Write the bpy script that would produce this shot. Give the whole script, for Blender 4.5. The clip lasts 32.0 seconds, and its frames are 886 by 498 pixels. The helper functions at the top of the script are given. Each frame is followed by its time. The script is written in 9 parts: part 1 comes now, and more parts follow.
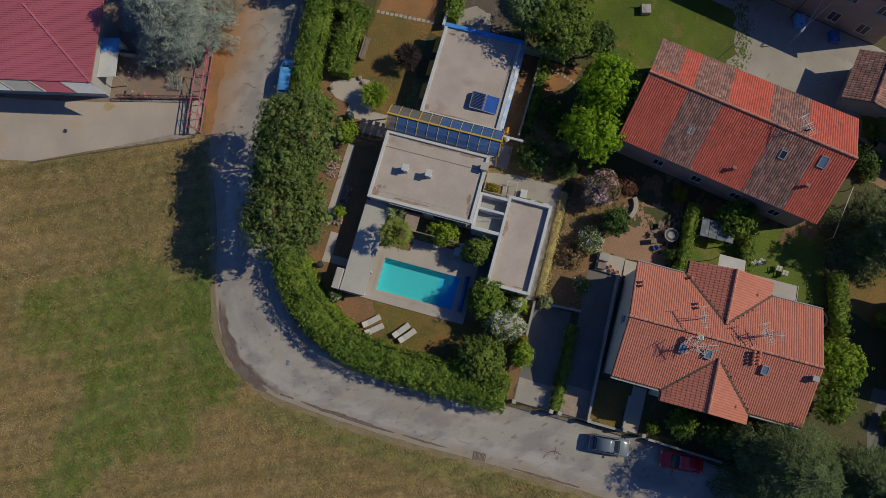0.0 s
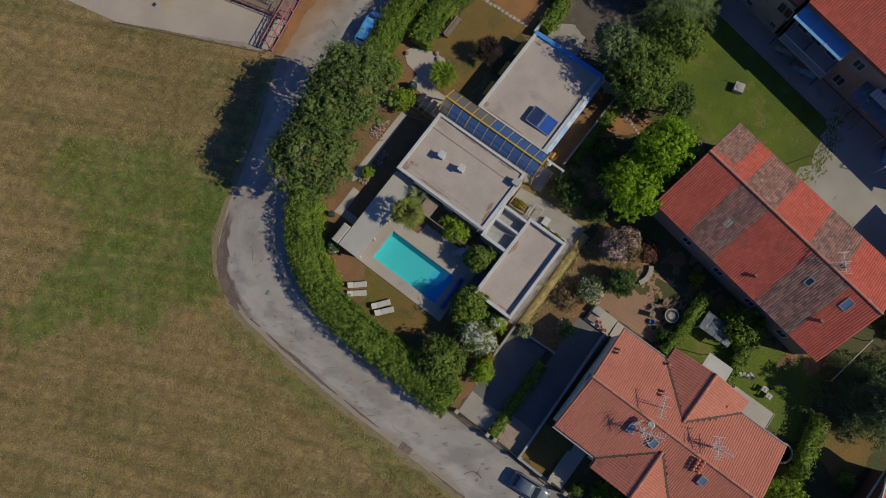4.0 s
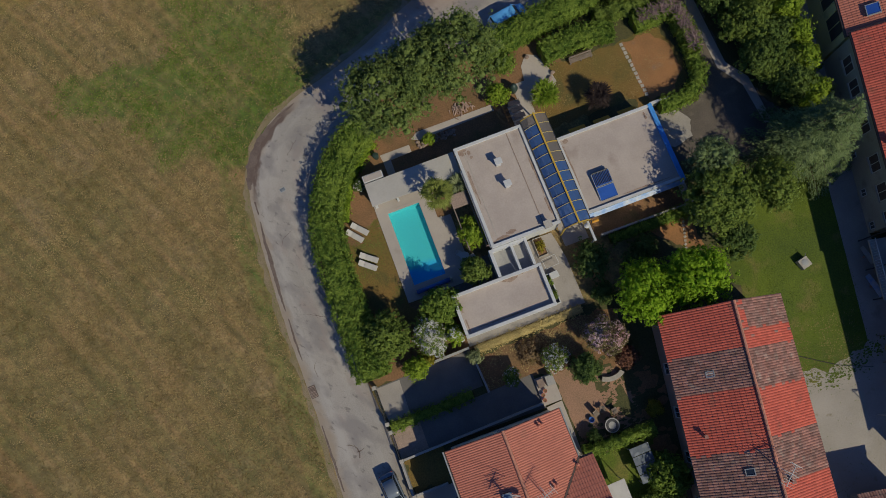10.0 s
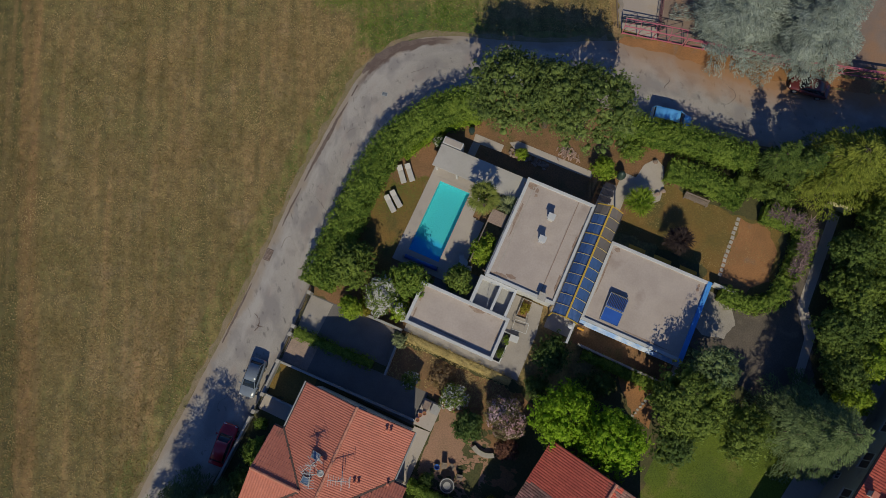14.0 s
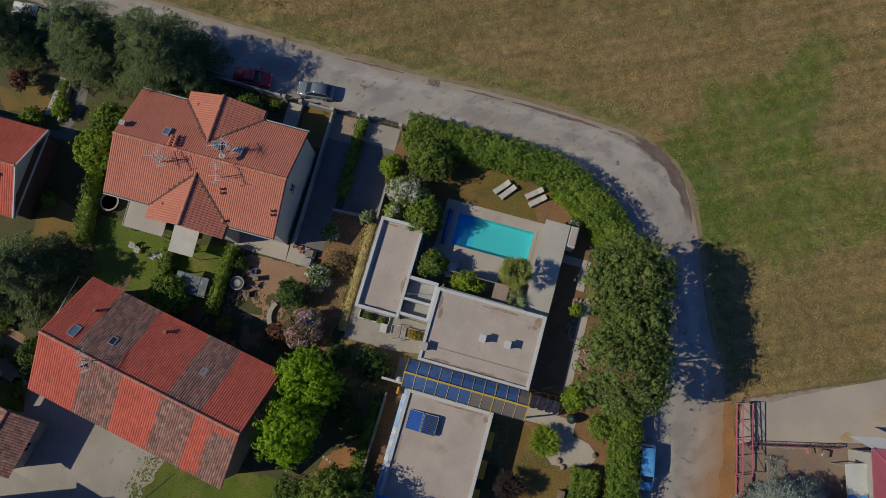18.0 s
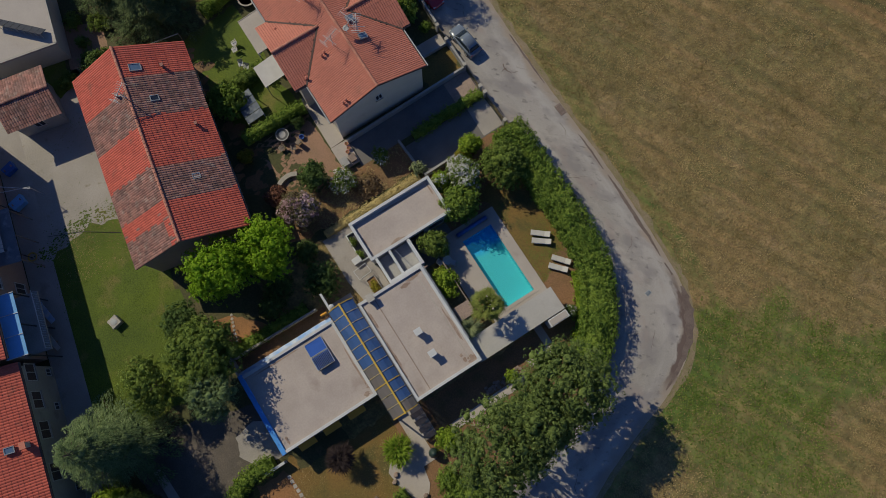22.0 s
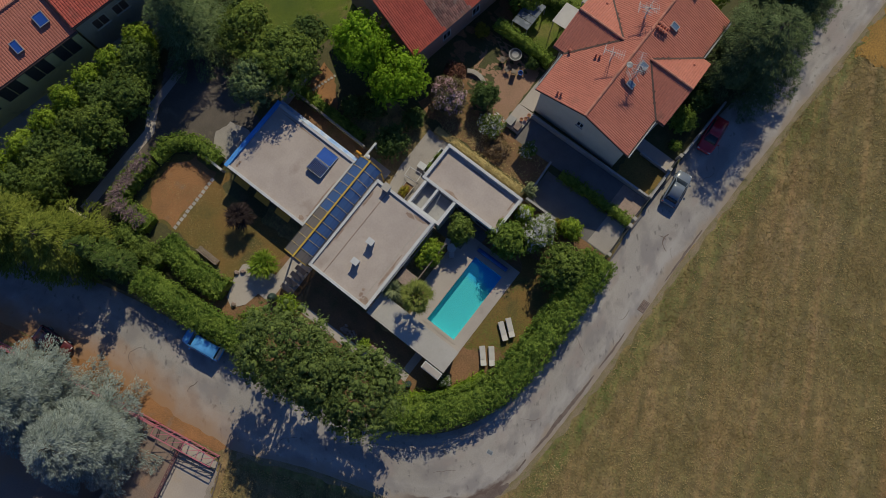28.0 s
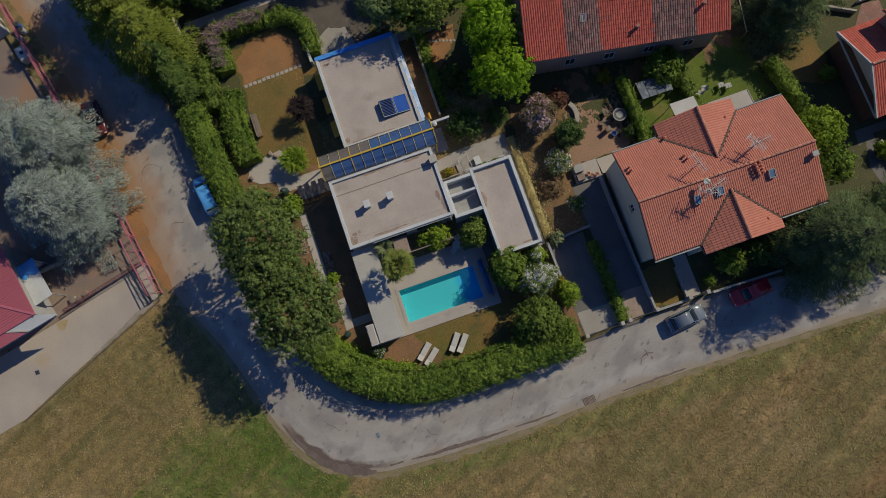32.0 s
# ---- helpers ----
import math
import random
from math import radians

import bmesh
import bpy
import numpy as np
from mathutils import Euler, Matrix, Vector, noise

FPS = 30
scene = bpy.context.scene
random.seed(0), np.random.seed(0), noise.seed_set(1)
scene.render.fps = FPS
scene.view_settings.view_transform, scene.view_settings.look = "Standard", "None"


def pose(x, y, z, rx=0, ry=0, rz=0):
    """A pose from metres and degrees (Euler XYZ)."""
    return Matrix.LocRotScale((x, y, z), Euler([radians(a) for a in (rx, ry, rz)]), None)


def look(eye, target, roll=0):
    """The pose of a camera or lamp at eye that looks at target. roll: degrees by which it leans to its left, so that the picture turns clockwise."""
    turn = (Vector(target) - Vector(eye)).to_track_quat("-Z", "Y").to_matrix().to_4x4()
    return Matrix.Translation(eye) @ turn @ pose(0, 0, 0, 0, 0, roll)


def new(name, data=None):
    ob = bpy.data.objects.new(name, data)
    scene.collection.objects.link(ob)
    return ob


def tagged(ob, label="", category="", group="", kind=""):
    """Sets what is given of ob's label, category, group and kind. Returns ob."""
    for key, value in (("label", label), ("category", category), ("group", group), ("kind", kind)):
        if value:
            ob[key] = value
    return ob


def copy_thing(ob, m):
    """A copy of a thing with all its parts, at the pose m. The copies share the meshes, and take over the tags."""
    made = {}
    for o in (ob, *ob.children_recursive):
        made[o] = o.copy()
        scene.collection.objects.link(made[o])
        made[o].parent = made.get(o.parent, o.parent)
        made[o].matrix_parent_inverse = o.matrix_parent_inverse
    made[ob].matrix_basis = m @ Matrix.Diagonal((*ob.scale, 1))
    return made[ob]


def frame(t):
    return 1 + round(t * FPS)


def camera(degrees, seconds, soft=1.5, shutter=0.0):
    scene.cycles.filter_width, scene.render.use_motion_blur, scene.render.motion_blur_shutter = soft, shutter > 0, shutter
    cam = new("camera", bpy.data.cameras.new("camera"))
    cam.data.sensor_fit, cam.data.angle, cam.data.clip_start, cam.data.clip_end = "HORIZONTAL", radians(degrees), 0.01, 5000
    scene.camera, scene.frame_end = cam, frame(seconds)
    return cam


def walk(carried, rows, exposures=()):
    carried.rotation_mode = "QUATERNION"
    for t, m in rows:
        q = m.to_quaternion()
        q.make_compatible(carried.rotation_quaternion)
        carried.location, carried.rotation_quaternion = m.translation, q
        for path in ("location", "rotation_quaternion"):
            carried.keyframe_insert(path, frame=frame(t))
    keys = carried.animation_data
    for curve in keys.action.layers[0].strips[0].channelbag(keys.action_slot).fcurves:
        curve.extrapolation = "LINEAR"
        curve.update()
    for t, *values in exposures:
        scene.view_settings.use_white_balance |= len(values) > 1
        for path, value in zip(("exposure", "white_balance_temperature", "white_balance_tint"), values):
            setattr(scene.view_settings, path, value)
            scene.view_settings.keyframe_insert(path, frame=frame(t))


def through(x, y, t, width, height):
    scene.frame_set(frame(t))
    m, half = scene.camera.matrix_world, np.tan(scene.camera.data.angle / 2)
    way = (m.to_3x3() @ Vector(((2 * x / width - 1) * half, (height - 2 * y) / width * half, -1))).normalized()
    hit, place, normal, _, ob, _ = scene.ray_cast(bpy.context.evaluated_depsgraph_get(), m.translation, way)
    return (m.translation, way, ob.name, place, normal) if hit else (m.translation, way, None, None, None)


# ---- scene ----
cam = camera(64.98, 32.0, soft=0.8)
PATH = [
    (0, 1.320, 0.777, 68.827, 10.527, 1.992, -74.490),
    (0.5, 2.353, 0.416, 68.870, 9.884, 2.152, -71.964),
    (1, 3.106, -0.041, 68.887, 9.454, 2.321, -69.262),
    (1.5, 3.585, -0.565, 68.914, 9.275, 2.469, -66.480),
    (2, 3.946, -1.168, 68.929, 9.250, 2.649, -63.669),
    (2.5, 4.189, -1.793, 68.930, 9.358, 2.810, -60.920),
    (3, 4.483, -2.312, 68.919, 9.417, 2.905, -58.161),
    (3.5, 4.807, -2.822, 68.920, 9.500, 3.006, -55.428),
    (5.5, 6.133, -4.724, 68.742, 10.117, 3.250, -44.493),
    (6, 6.539, -5.007, 68.731, 10.161, 3.243, -41.858),
    (6.5, 6.933, -5.307, 68.699, 10.231, 3.209, -39.199),
    (7, 7.340, -5.581, 68.654, 10.298, 3.172, -36.540),
    (7.5, 7.704, -5.827, 68.606, 10.396, 3.092, -33.857),
    (8, 8.060, -6.129, 68.545, 10.541, 3.028, -31.164),
    (8.5, 8.442, -6.303, 68.484, 10.597, 2.927, -28.504),
    (9, 8.797, -6.465, 68.407, 10.663, 2.804, -25.838),
    (9.5, 9.153, -6.714, 68.304, 10.815, 2.692, -23.145),
    (10, 9.535, -6.791, 68.231, 10.824, 2.551, -20.496),
    (10.5, 10.013, -6.999, 68.133, 10.937, 2.525, -17.835),
    (11, 10.576, -7.129, 68.093, 10.993, 2.531, -15.168),
    (11.5, 11.280, -7.272, 68.056, 11.034, 2.654, -12.552),
    (12, 12.073, -7.451, 68.029, 11.145, 2.839, -9.872),
    (12.5, 12.916, -7.452, 68.119, 11.154, 2.915, -6.505),
    (13, 14.585, -7.377, 68.222, 11.274, 2.749, 1.966),
    (13.5, 16.434, -6.850, 68.437, 11.273, 2.323, 12.986),
    (14, 18.125, -6.018, 68.609, 11.231, 1.862, 24.224),
    (14.5, 19.629, -4.796, 68.692, 11.107, 1.444, 35.573),
    (16.5, 23.869, 2.729, 68.195, 10.937, 0.972, 79.138),
    (17, 24.132, 4.746, 68.236, 10.952, 0.800, 89.802),
    (17.5, 23.998, 6.743, 68.220, 10.929, 0.705, 100.120),
    (18, 23.722, 7.815, 68.134, 10.864, 0.682, 105.628),
    (18.5, 23.385, 8.852, 68.058, 10.796, 0.701, 110.882),
    (19, 23.101, 9.991, 67.933, 10.895, 0.753, 116.164),
    (19.5, 22.608, 10.923, 67.839, 10.855, 0.707, 121.414),
    (20, 22.019, 11.827, 67.802, 10.821, 0.667, 126.851),
    (20.5, 21.535, 12.658, 67.831, 10.907, 0.524, 132.116),
    (21, 20.921, 13.256, 67.922, 10.792, 0.329, 137.329),
    (21.5, 20.268, 13.734, 68.012, 10.638, 0.092, 142.336),
    (22, 19.455, 14.042, 68.090, 10.344, -0.086, 147.424),
    (22.5, 18.562, 14.354, 68.104, 10.013, -0.181, 152.571),
    (23, 17.516, 14.440, 68.099, 9.574, -0.172, 157.710),
    (23.5, 16.445, 14.416, 68.036, 9.120, -0.107, 162.865),
    (24, 15.239, 14.261, 67.947, 8.654, 0.121, 167.968),
    (24.5, 14.089, 14.045, 67.857, 8.233, 0.362, 173.028),
    (26.5, 10.727, 13.891, 68.017, 7.928, 0.425, 194.814),
    (27, 9.661, 13.639, 68.329, 7.903, 0.334, 202.708),
    (27.5, 8.647, 13.278, 68.664, 7.857, 0.265, 210.210),
    (28, 7.456, 12.667, 68.843, 7.894, 0.383, 217.905),
    (28.5, 5.988, 11.814, 68.977, 8.087, 0.730, 225.941),
    (29, 4.524, 10.740, 68.917, 8.364, 1.171, 233.780),
    (29.5, 3.540, 10.017, 68.814, 8.726, 1.531, 238.091),
    (30, 2.923, 9.528, 68.734, 8.975, 1.735, 240.731),
    (30.5, 2.629, 8.997, 68.746, 9.006, 1.851, 243.312),
    (31, 2.574, 8.431, 68.788, 8.847, 1.943, 245.847),
    (31.5, 2.711, 7.838, 68.879, 8.558, 1.993, 248.397),
    (32, 2.953, 7.219, 68.979, 8.203, 2.071, 250.963),
]
walk(cam, [(t, pose(*row)) for t, *row in PATH])

# ---- light ----
SUN_FROM = Vector((0.42, -1.07, 1.0)).normalized()
world = bpy.data.worlds.new("world")
scene.world = world
world.use_nodes = True
wn = world.node_tree.nodes
sky = wn.new("ShaderNodeTexSky")
sky.sky_type = 'NISHITA'
sky.sun_disc = False
sky.sun_elevation = math.asin(SUN_FROM.z)
sky.sun_rotation = math.atan2(SUN_FROM.x, SUN_FROM.y)
air = wn.new("ShaderNodeMix")
air.data_type, air.blend_type = 'RGBA', 'MULTIPLY'
air.inputs[0].default_value, air.inputs[7].default_value = 1.0, (0.66, 0.88, 1.25, 1)
world.node_tree.links.new(sky.outputs[0], air.inputs[6])
world.node_tree.links.new(air.outputs[2], wn["Background"].inputs[0])
sky.ozone_density, sky.air_density, sky.dust_density = 6.0, 1.0, 0.5
wn["Background"].inputs[1].default_value = 0.056
sun = new("sun", bpy.data.lights.new("sun", "SUN"))
sun.data.energy, sun.data.angle, sun.data.color = 3.05, radians(0.53), (1.0, 0.92, 0.69)
sun.matrix_basis = look(SUN_FROM * 90, (0, 0, 0))


# ---- geometry helpers ----
class Geo:
    """Verts and faces of one part."""

    def __init__(self):
        self.v, self.f = [], []

    def add(self, verts, faces):
        n = len(self.v)
        self.v.extend(tuple(p) for p in verts)
        self.f.extend(tuple(i + n for i in f) for f in faces)
        return self

    def box(self, x0, x1, y0, y1, z0, z1):
        return self.prism([(x0, y0), (x1, y0), (x1, y1), (x0, y1)], z0, z1)

    def obox(self, cx, cy, z0, z1, lx, ly, deg=0.0):
        c, s = math.cos(radians(deg)), math.sin(radians(deg))
        pts = [(cx + c * a * lx / 2 - s * b * ly / 2, cy + s * a * lx / 2 + c * b * ly / 2) for a, b in ((-1, -1), (1, -1), (1, 1), (-1, 1))]
        return self.prism(pts, z0, z1)

    def prism(self, poly, z0, z1):
        n = len(poly)
        area = sum(poly[i][0] * poly[(i + 1) % n][1] - poly[(i + 1) % n][0] * poly[i][1] for i in range(n))
        if area < 0:
            poly = poly[::-1]
        verts = [(x, y, z0) for x, y in poly] + [(x, y, z1) for x, y in poly]
        faces = [tuple(range(n))[::-1], tuple(range(n, 2 * n))] + [(i, (i + 1) % n, n + (i + 1) % n, n + i) for i in range(n)]
        return self.add(verts, faces)

    def sheet(self, poly, z):
        n = len(poly)
        area = sum(poly[i][0] * poly[(i + 1) % n][1] - poly[(i + 1) % n][0] * poly[i][1] for i in range(n))
        if area < 0:
            poly = poly[::-1]
        return self.add([(x, y, z) for x, y in poly], [tuple(range(n))])

    def tube(self, p, q, r0, r1=None, n=6, cap=True):
        p, q = Vector(p), Vector(q)
        r1 = r0 if r1 is None else r1
        turn = (q - p).to_track_quat("Z", "Y")
        ring = [turn @ Vector((math.cos(2 * math.pi * i / n), math.sin(2 * math.pi * i / n), 0)) for i in range(n)]
        faces = [(i, (i + 1) % n, n + (i + 1) % n, n + i) for i in range(n)]
        if cap:
            faces += [tuple(range(n))[::-1], tuple(range(n, 2 * n))]
        return self.add([p + d * r0 for d in ring] + [q + d * r1 for d in ring], faces)

    def beam(self, p, q, w, h):
        """A square bar from p to q, w wide and h high."""
        p, q = Vector(p), Vector(q)
        along = (q - p).normalized()
        side = along.cross(Vector((0, 0, 1)))
        side = side.normalized() if side.length > 1e-4 else Vector((1, 0, 0))
        up = side.cross(along)
        c = [side * (a * w / 2) + up * (b * h / 2) for a, b in ((-1, -1), (1, -1), (1, 1), (-1, 1))]
        return self.add([p + d for d in c] + [q + d for d in c], [(3, 2, 1, 0), (4, 5, 6, 7)] + [(i, (i + 1) % 4, 4 + (i + 1) % 4, 4 + i) for i in range(4)])

    def slab(self, pts, thick):
        """A flat plate whose upper face has the corners pts (counter-clockwise from above)."""
        n = len(pts)
        verts = [tuple(p) for p in pts] + [(p[0], p[1], p[2] - thick) for p in pts]
        return self.add(verts, [tuple(range(n)), tuple(range(n, 2 * n))[::-1]] + [(n + i, n + (i + 1) % n, (i + 1) % n, i) for i in range(n)])

    def lathe(self, cx, cy, prof, n=12):
        """prof: rows of radius and height."""
        verts = [(cx + r * math.cos(2 * math.pi * i / n), cy + r * math.sin(2 * math.pi * i / n), z) for r, z in prof for i in range(n)]
        faces = [(k * n + i, k * n + (i + 1) % n, (k + 1) * n + (i + 1) % n, (k + 1) * n + i) for k in range(len(prof) - 1) for i in range(n)]
        faces += [tuple(range(n))[::-1], tuple(range((len(prof) - 1) * n, len(prof) * n))]
        return self.add(verts, faces)


def world_of(ob):
    m = ob.matrix_basis.copy()
    return world_of(ob.parent) @ ob.matrix_parent_inverse @ m if ob.parent else m


def part(name, geo, material, parent=None, label="", bevel=0.0, smooth=False, local=False):
    """One mesh object. Coordinates are the world's, or the parent's own if local."""
    me = bpy.data.meshes.new(name)
    if isinstance(geo, Geo):
        me.from_pydata(geo.v, [], geo.f)
    else:
        verts, faces = geo
        me.vertices.add(len(verts))
        me.vertices.foreach_set("co", np.ascontiguousarray(verts, dtype=np.float32).ravel())
        k = faces.shape[1]
        me.loops.add(faces.size)
        me.loops.foreach_set("vertex_index", np.ascontiguousarray(faces, dtype=np.int32).ravel())
        me.polygons.add(len(faces))
        me.polygons.foreach_set("loop_start", np.arange(0, faces.size, k, dtype=np.int32))
        me.update(calc_edges=True)
    if bevel:
        bm = bmesh.new()
        bm.from_mesh(me)
        bmesh.ops.bevel(bm, geom=[e for e in bm.edges if e.calc_face_angle(0) > 0.5], offset=bevel, segments=2, affect='EDGES', clamp_overlap=True)
        bm.to_mesh(me)
        bm.free()
    if smooth:
        me.polygons.foreach_set("use_smooth", [True] * len(me.polygons))
    me.materials.append(material)
    ob = new(name, me)
    if parent is not None:
        ob.parent = parent
        if not local:
            ob.matrix_parent_inverse = world_of(parent).inverted()
    if label:
        tagged(ob, label)
    return ob


def thing(name, label, category, x=0.0, y=0.0, z=0.0, deg=0.0, group="", kind=""):
    ob = new(name)
    ob.empty_display_size = 0.3
    ob.matrix_basis = pose(x, y, z, 0, 0, deg)
    return tagged(ob, label, category, group, kind)


def lone(name, geo, material, label, category, kind="", group="", **more):
    """A thing or a piece of the setting made of one mesh."""
    return tagged(part(name, geo, material, **more), label, category, group, kind)


# ---- materials ----
def material(name, base, second=None, big=0.35, fine=14.0, rough=0.85, bump=0.15, metal=0.0, stain=None, stain_scale=0.8, stain_from=0.58, amount=0.5,
             island=0.0, object_tint=0.0, grain=0.25, detail=6.0):
    """Two colours in large patches, fine grain, stains with soft edges and a fine relief."""
    m = bpy.data.materials.new(name)
    m.use_nodes = True
    nodes, links = m.node_tree.nodes, m.node_tree.links
    bsdf = nodes["Principled BSDF"]
    bsdf.inputs["Roughness"].default_value, bsdf.inputs["Metallic"].default_value = rough, metal
    coord = nodes.new("ShaderNodeTexCoord")

    def noise_at(scale, det=4.0, w=0.0):
        n = nodes.new("ShaderNodeTexNoise")
        n.noise_dimensions = '4D'
        n.inputs["W"].default_value = w
        n.inputs["Scale"].default_value, n.inputs["Detail"].default_value = scale, det
        links.new(coord.outputs["Object"], n.inputs["Vector"])
        return n.outputs["Fac"]

    def ramp(fac, lo, hi):
        r = nodes.new("ShaderNodeMapRange")
        r.inputs["From Min"].default_value, r.inputs["From Max"].default_value = lo, hi
        links.new(fac, r.inputs["Value"])
        return r.outputs["Result"]

    def mix(fac, a, b, how='MIX'):
        n = nodes.new("ShaderNodeMix")
        n.data_type, n.blend_type = 'RGBA', how
        for socket, value in ((n.inputs[0], fac), (n.inputs[6], a), (n.inputs[7], b)):
            if isinstance(value, (int, float)):
                socket.default_value = value
            elif isinstance(value, tuple):
                socket.default_value = (*value, 1)
            else:
                links.new(value, socket)
        return n.outputs[2]

    colour = mix(ramp(noise_at(big, detail, 1.0), 0.36, 0.64), base, second or tuple(c * 0.8 for c in base))
    if stain:
        colour = mix(ramp(noise_at(stain_scale, 5.0, 7.0), stain_from, stain_from + 0.12), colour, mix(amount, colour, stain))
    lum = ramp(noise_at(fine, 3.0, 3.0), 0.25, 0.75)
    g = nodes.new("ShaderNodeMapRange")
    g.inputs["To Min"].default_value, g.inputs["To Max"].default_value = 1 - grain, 1 + grain
    links.new(lum, g.inputs["Value"])
    colour = mix(1.0, colour, g.outputs["Result"], 'MULTIPLY')
    for spread, kind in ((island, "geo"), (object_tint, "ob")):
        if spread:
            src = nodes.new("ShaderNodeNewGeometry").outputs["Random Per Island"] if kind == "geo" else nodes.new("ShaderNodeObjectInfo").outputs["Random"]
            v = nodes.new("ShaderNodeMapRange")
            v.inputs["To Min"].default_value, v.inputs["To Max"].default_value = 1 - spread, 1 + spread
            links.new(src, v.inputs["Value"])
            colour = mix(1.0, colour, v.outputs["Result"], 'MULTIPLY')
    links.new(colour, bsdf.inputs["Base Color"])
    if bump:
        b = nodes.new("ShaderNodeBump")
        b.inputs["Strength"].default_value, b.inputs["Distance"].default_value = bump, 0.05
        links.new(noise_at(fine * 1.7, 4.0, 5.0), b.inputs["Height"])
        links.new(b.outputs["Normal"], bsdf.inputs["Normal"])
    return m


def leaf_material(name, dark, light, rough=0.75, through=0.4, patch=0.5):
    """Leaves whose green differs from leaf to leaf and from bough to bough; some light passes through them."""
    m = bpy.data.materials.new(name)
    m.use_nodes = True
    nodes, links = m.node_tree.nodes, m.node_tree.links
    bsdf, out = nodes["Principled BSDF"], nodes["Material Output"]
    geo, coord = nodes.new("ShaderNodeNewGeometry"), nodes.new("ShaderNodeTexCoord")
    tex = nodes.new("ShaderNodeTexNoise")
    tex.inputs["Scale"].default_value, tex.inputs["Detail"].default_value = patch, 3.0
    links.new(coord.outputs["Object"], tex.inputs["Vector"])
    add = nodes.new("ShaderNodeMath")
    add.operation = 'MULTIPLY_ADD'
    add.inputs[1].default_value, add.inputs[2].default_value = 0.4, -0.02
    links.new(geo.outputs["Random Per Island"], add.inputs[0])
    tot = nodes.new("ShaderNodeMath")
    tot.operation = 'ADD'
    rng = nodes.new("ShaderNodeMapRange")
    rng.inputs["From Min"].default_value, rng.inputs["From Max"].default_value = 0.35, 0.7
    rng.inputs["To Max"].default_value = 0.5
    links.new(tex.outputs["Fac"], rng.inputs["Value"])
    links.new(add.outputs[0], tot.inputs[0])
    clump = nodes.new("ShaderNodeTexNoise")
    clump.inputs["Scale"].default_value, clump.inputs["Detail"].default_value = patch * 4.2, 2.0
    links.new(coord.outputs["Object"], clump.inputs["Vector"])
    tone = nodes.new("ShaderNodeMapRange")
    for key, value in (("From Min", 0.34), ("From Max", 0.66), ("To Min", -0.16), ("To Max", 0.3)):
        tone.inputs[key].default_value = value
    links.new(clump.outputs["Fac"], tone.inputs["Value"])
    both = nodes.new("ShaderNodeMath")
    both.operation = 'ADD'
    links.new(rng.outputs["Result"], both.inputs[0])
    links.new(tone.outputs["Result"], both.inputs[1])
    links.new(both.outputs[0], tot.inputs[1])
    tot.use_clamp = True
    mixc = nodes.new("ShaderNodeMix")
    mixc.data_type = 'RGBA'
    mixc.inputs[6].default_value, mixc.inputs[7].default_value = (*dark, 1), (*light, 1)
    links.new(tot.outputs[0], mixc.inputs[0])
    links.new(mixc.outputs[2], bsdf.inputs["Base Color"])
    bsdf.inputs["Roughness"].default_value = rough
    bsdf.inputs["Specular IOR Level"].default_value = 0.12
    tr = nodes.new("ShaderNodeBsdfTranslucent")
    links.new(mixc.outputs[2], tr.inputs["Color"])
    sh = nodes.new("ShaderNodeMixShader")
    sh.inputs[0].default_value = through
    links.new(bsdf.outputs[0], sh.inputs[1])
    links.new(tr.outputs[0], sh.inputs[2])
    links.new(sh.outputs[0], out.inputs["Surface"])
    return m


def glass_material(name, tint, see=0.5, rough=0.08):
    """A tinted pane: part of the light passes, the gloss follows Fresnel."""
    m = bpy.data.materials.new(name)
    m.use_nodes = True
    nodes, links = m.node_tree.nodes, m.node_tree.links
    bsdf, out = nodes["Principled BSDF"], nodes["Material Output"]
    bsdf.inputs["Base Color"].default_value, bsdf.inputs["Roughness"].default_value = (*tint, 1), rough
    clear = nodes.new("ShaderNodeBsdfTransparent")
    clear.inputs["Color"].default_value = (*(min(1, 0.35 + c) for c in tint), 1)
    sh = nodes.new("ShaderNodeMixShader")
    sh.inputs[0].default_value = see
    links.new(bsdf.outputs[0], sh.inputs[1])
    links.new(clear.outputs[0], sh.inputs[2])
    links.new(sh.outputs[0], out.inputs["Surface"])
    return m


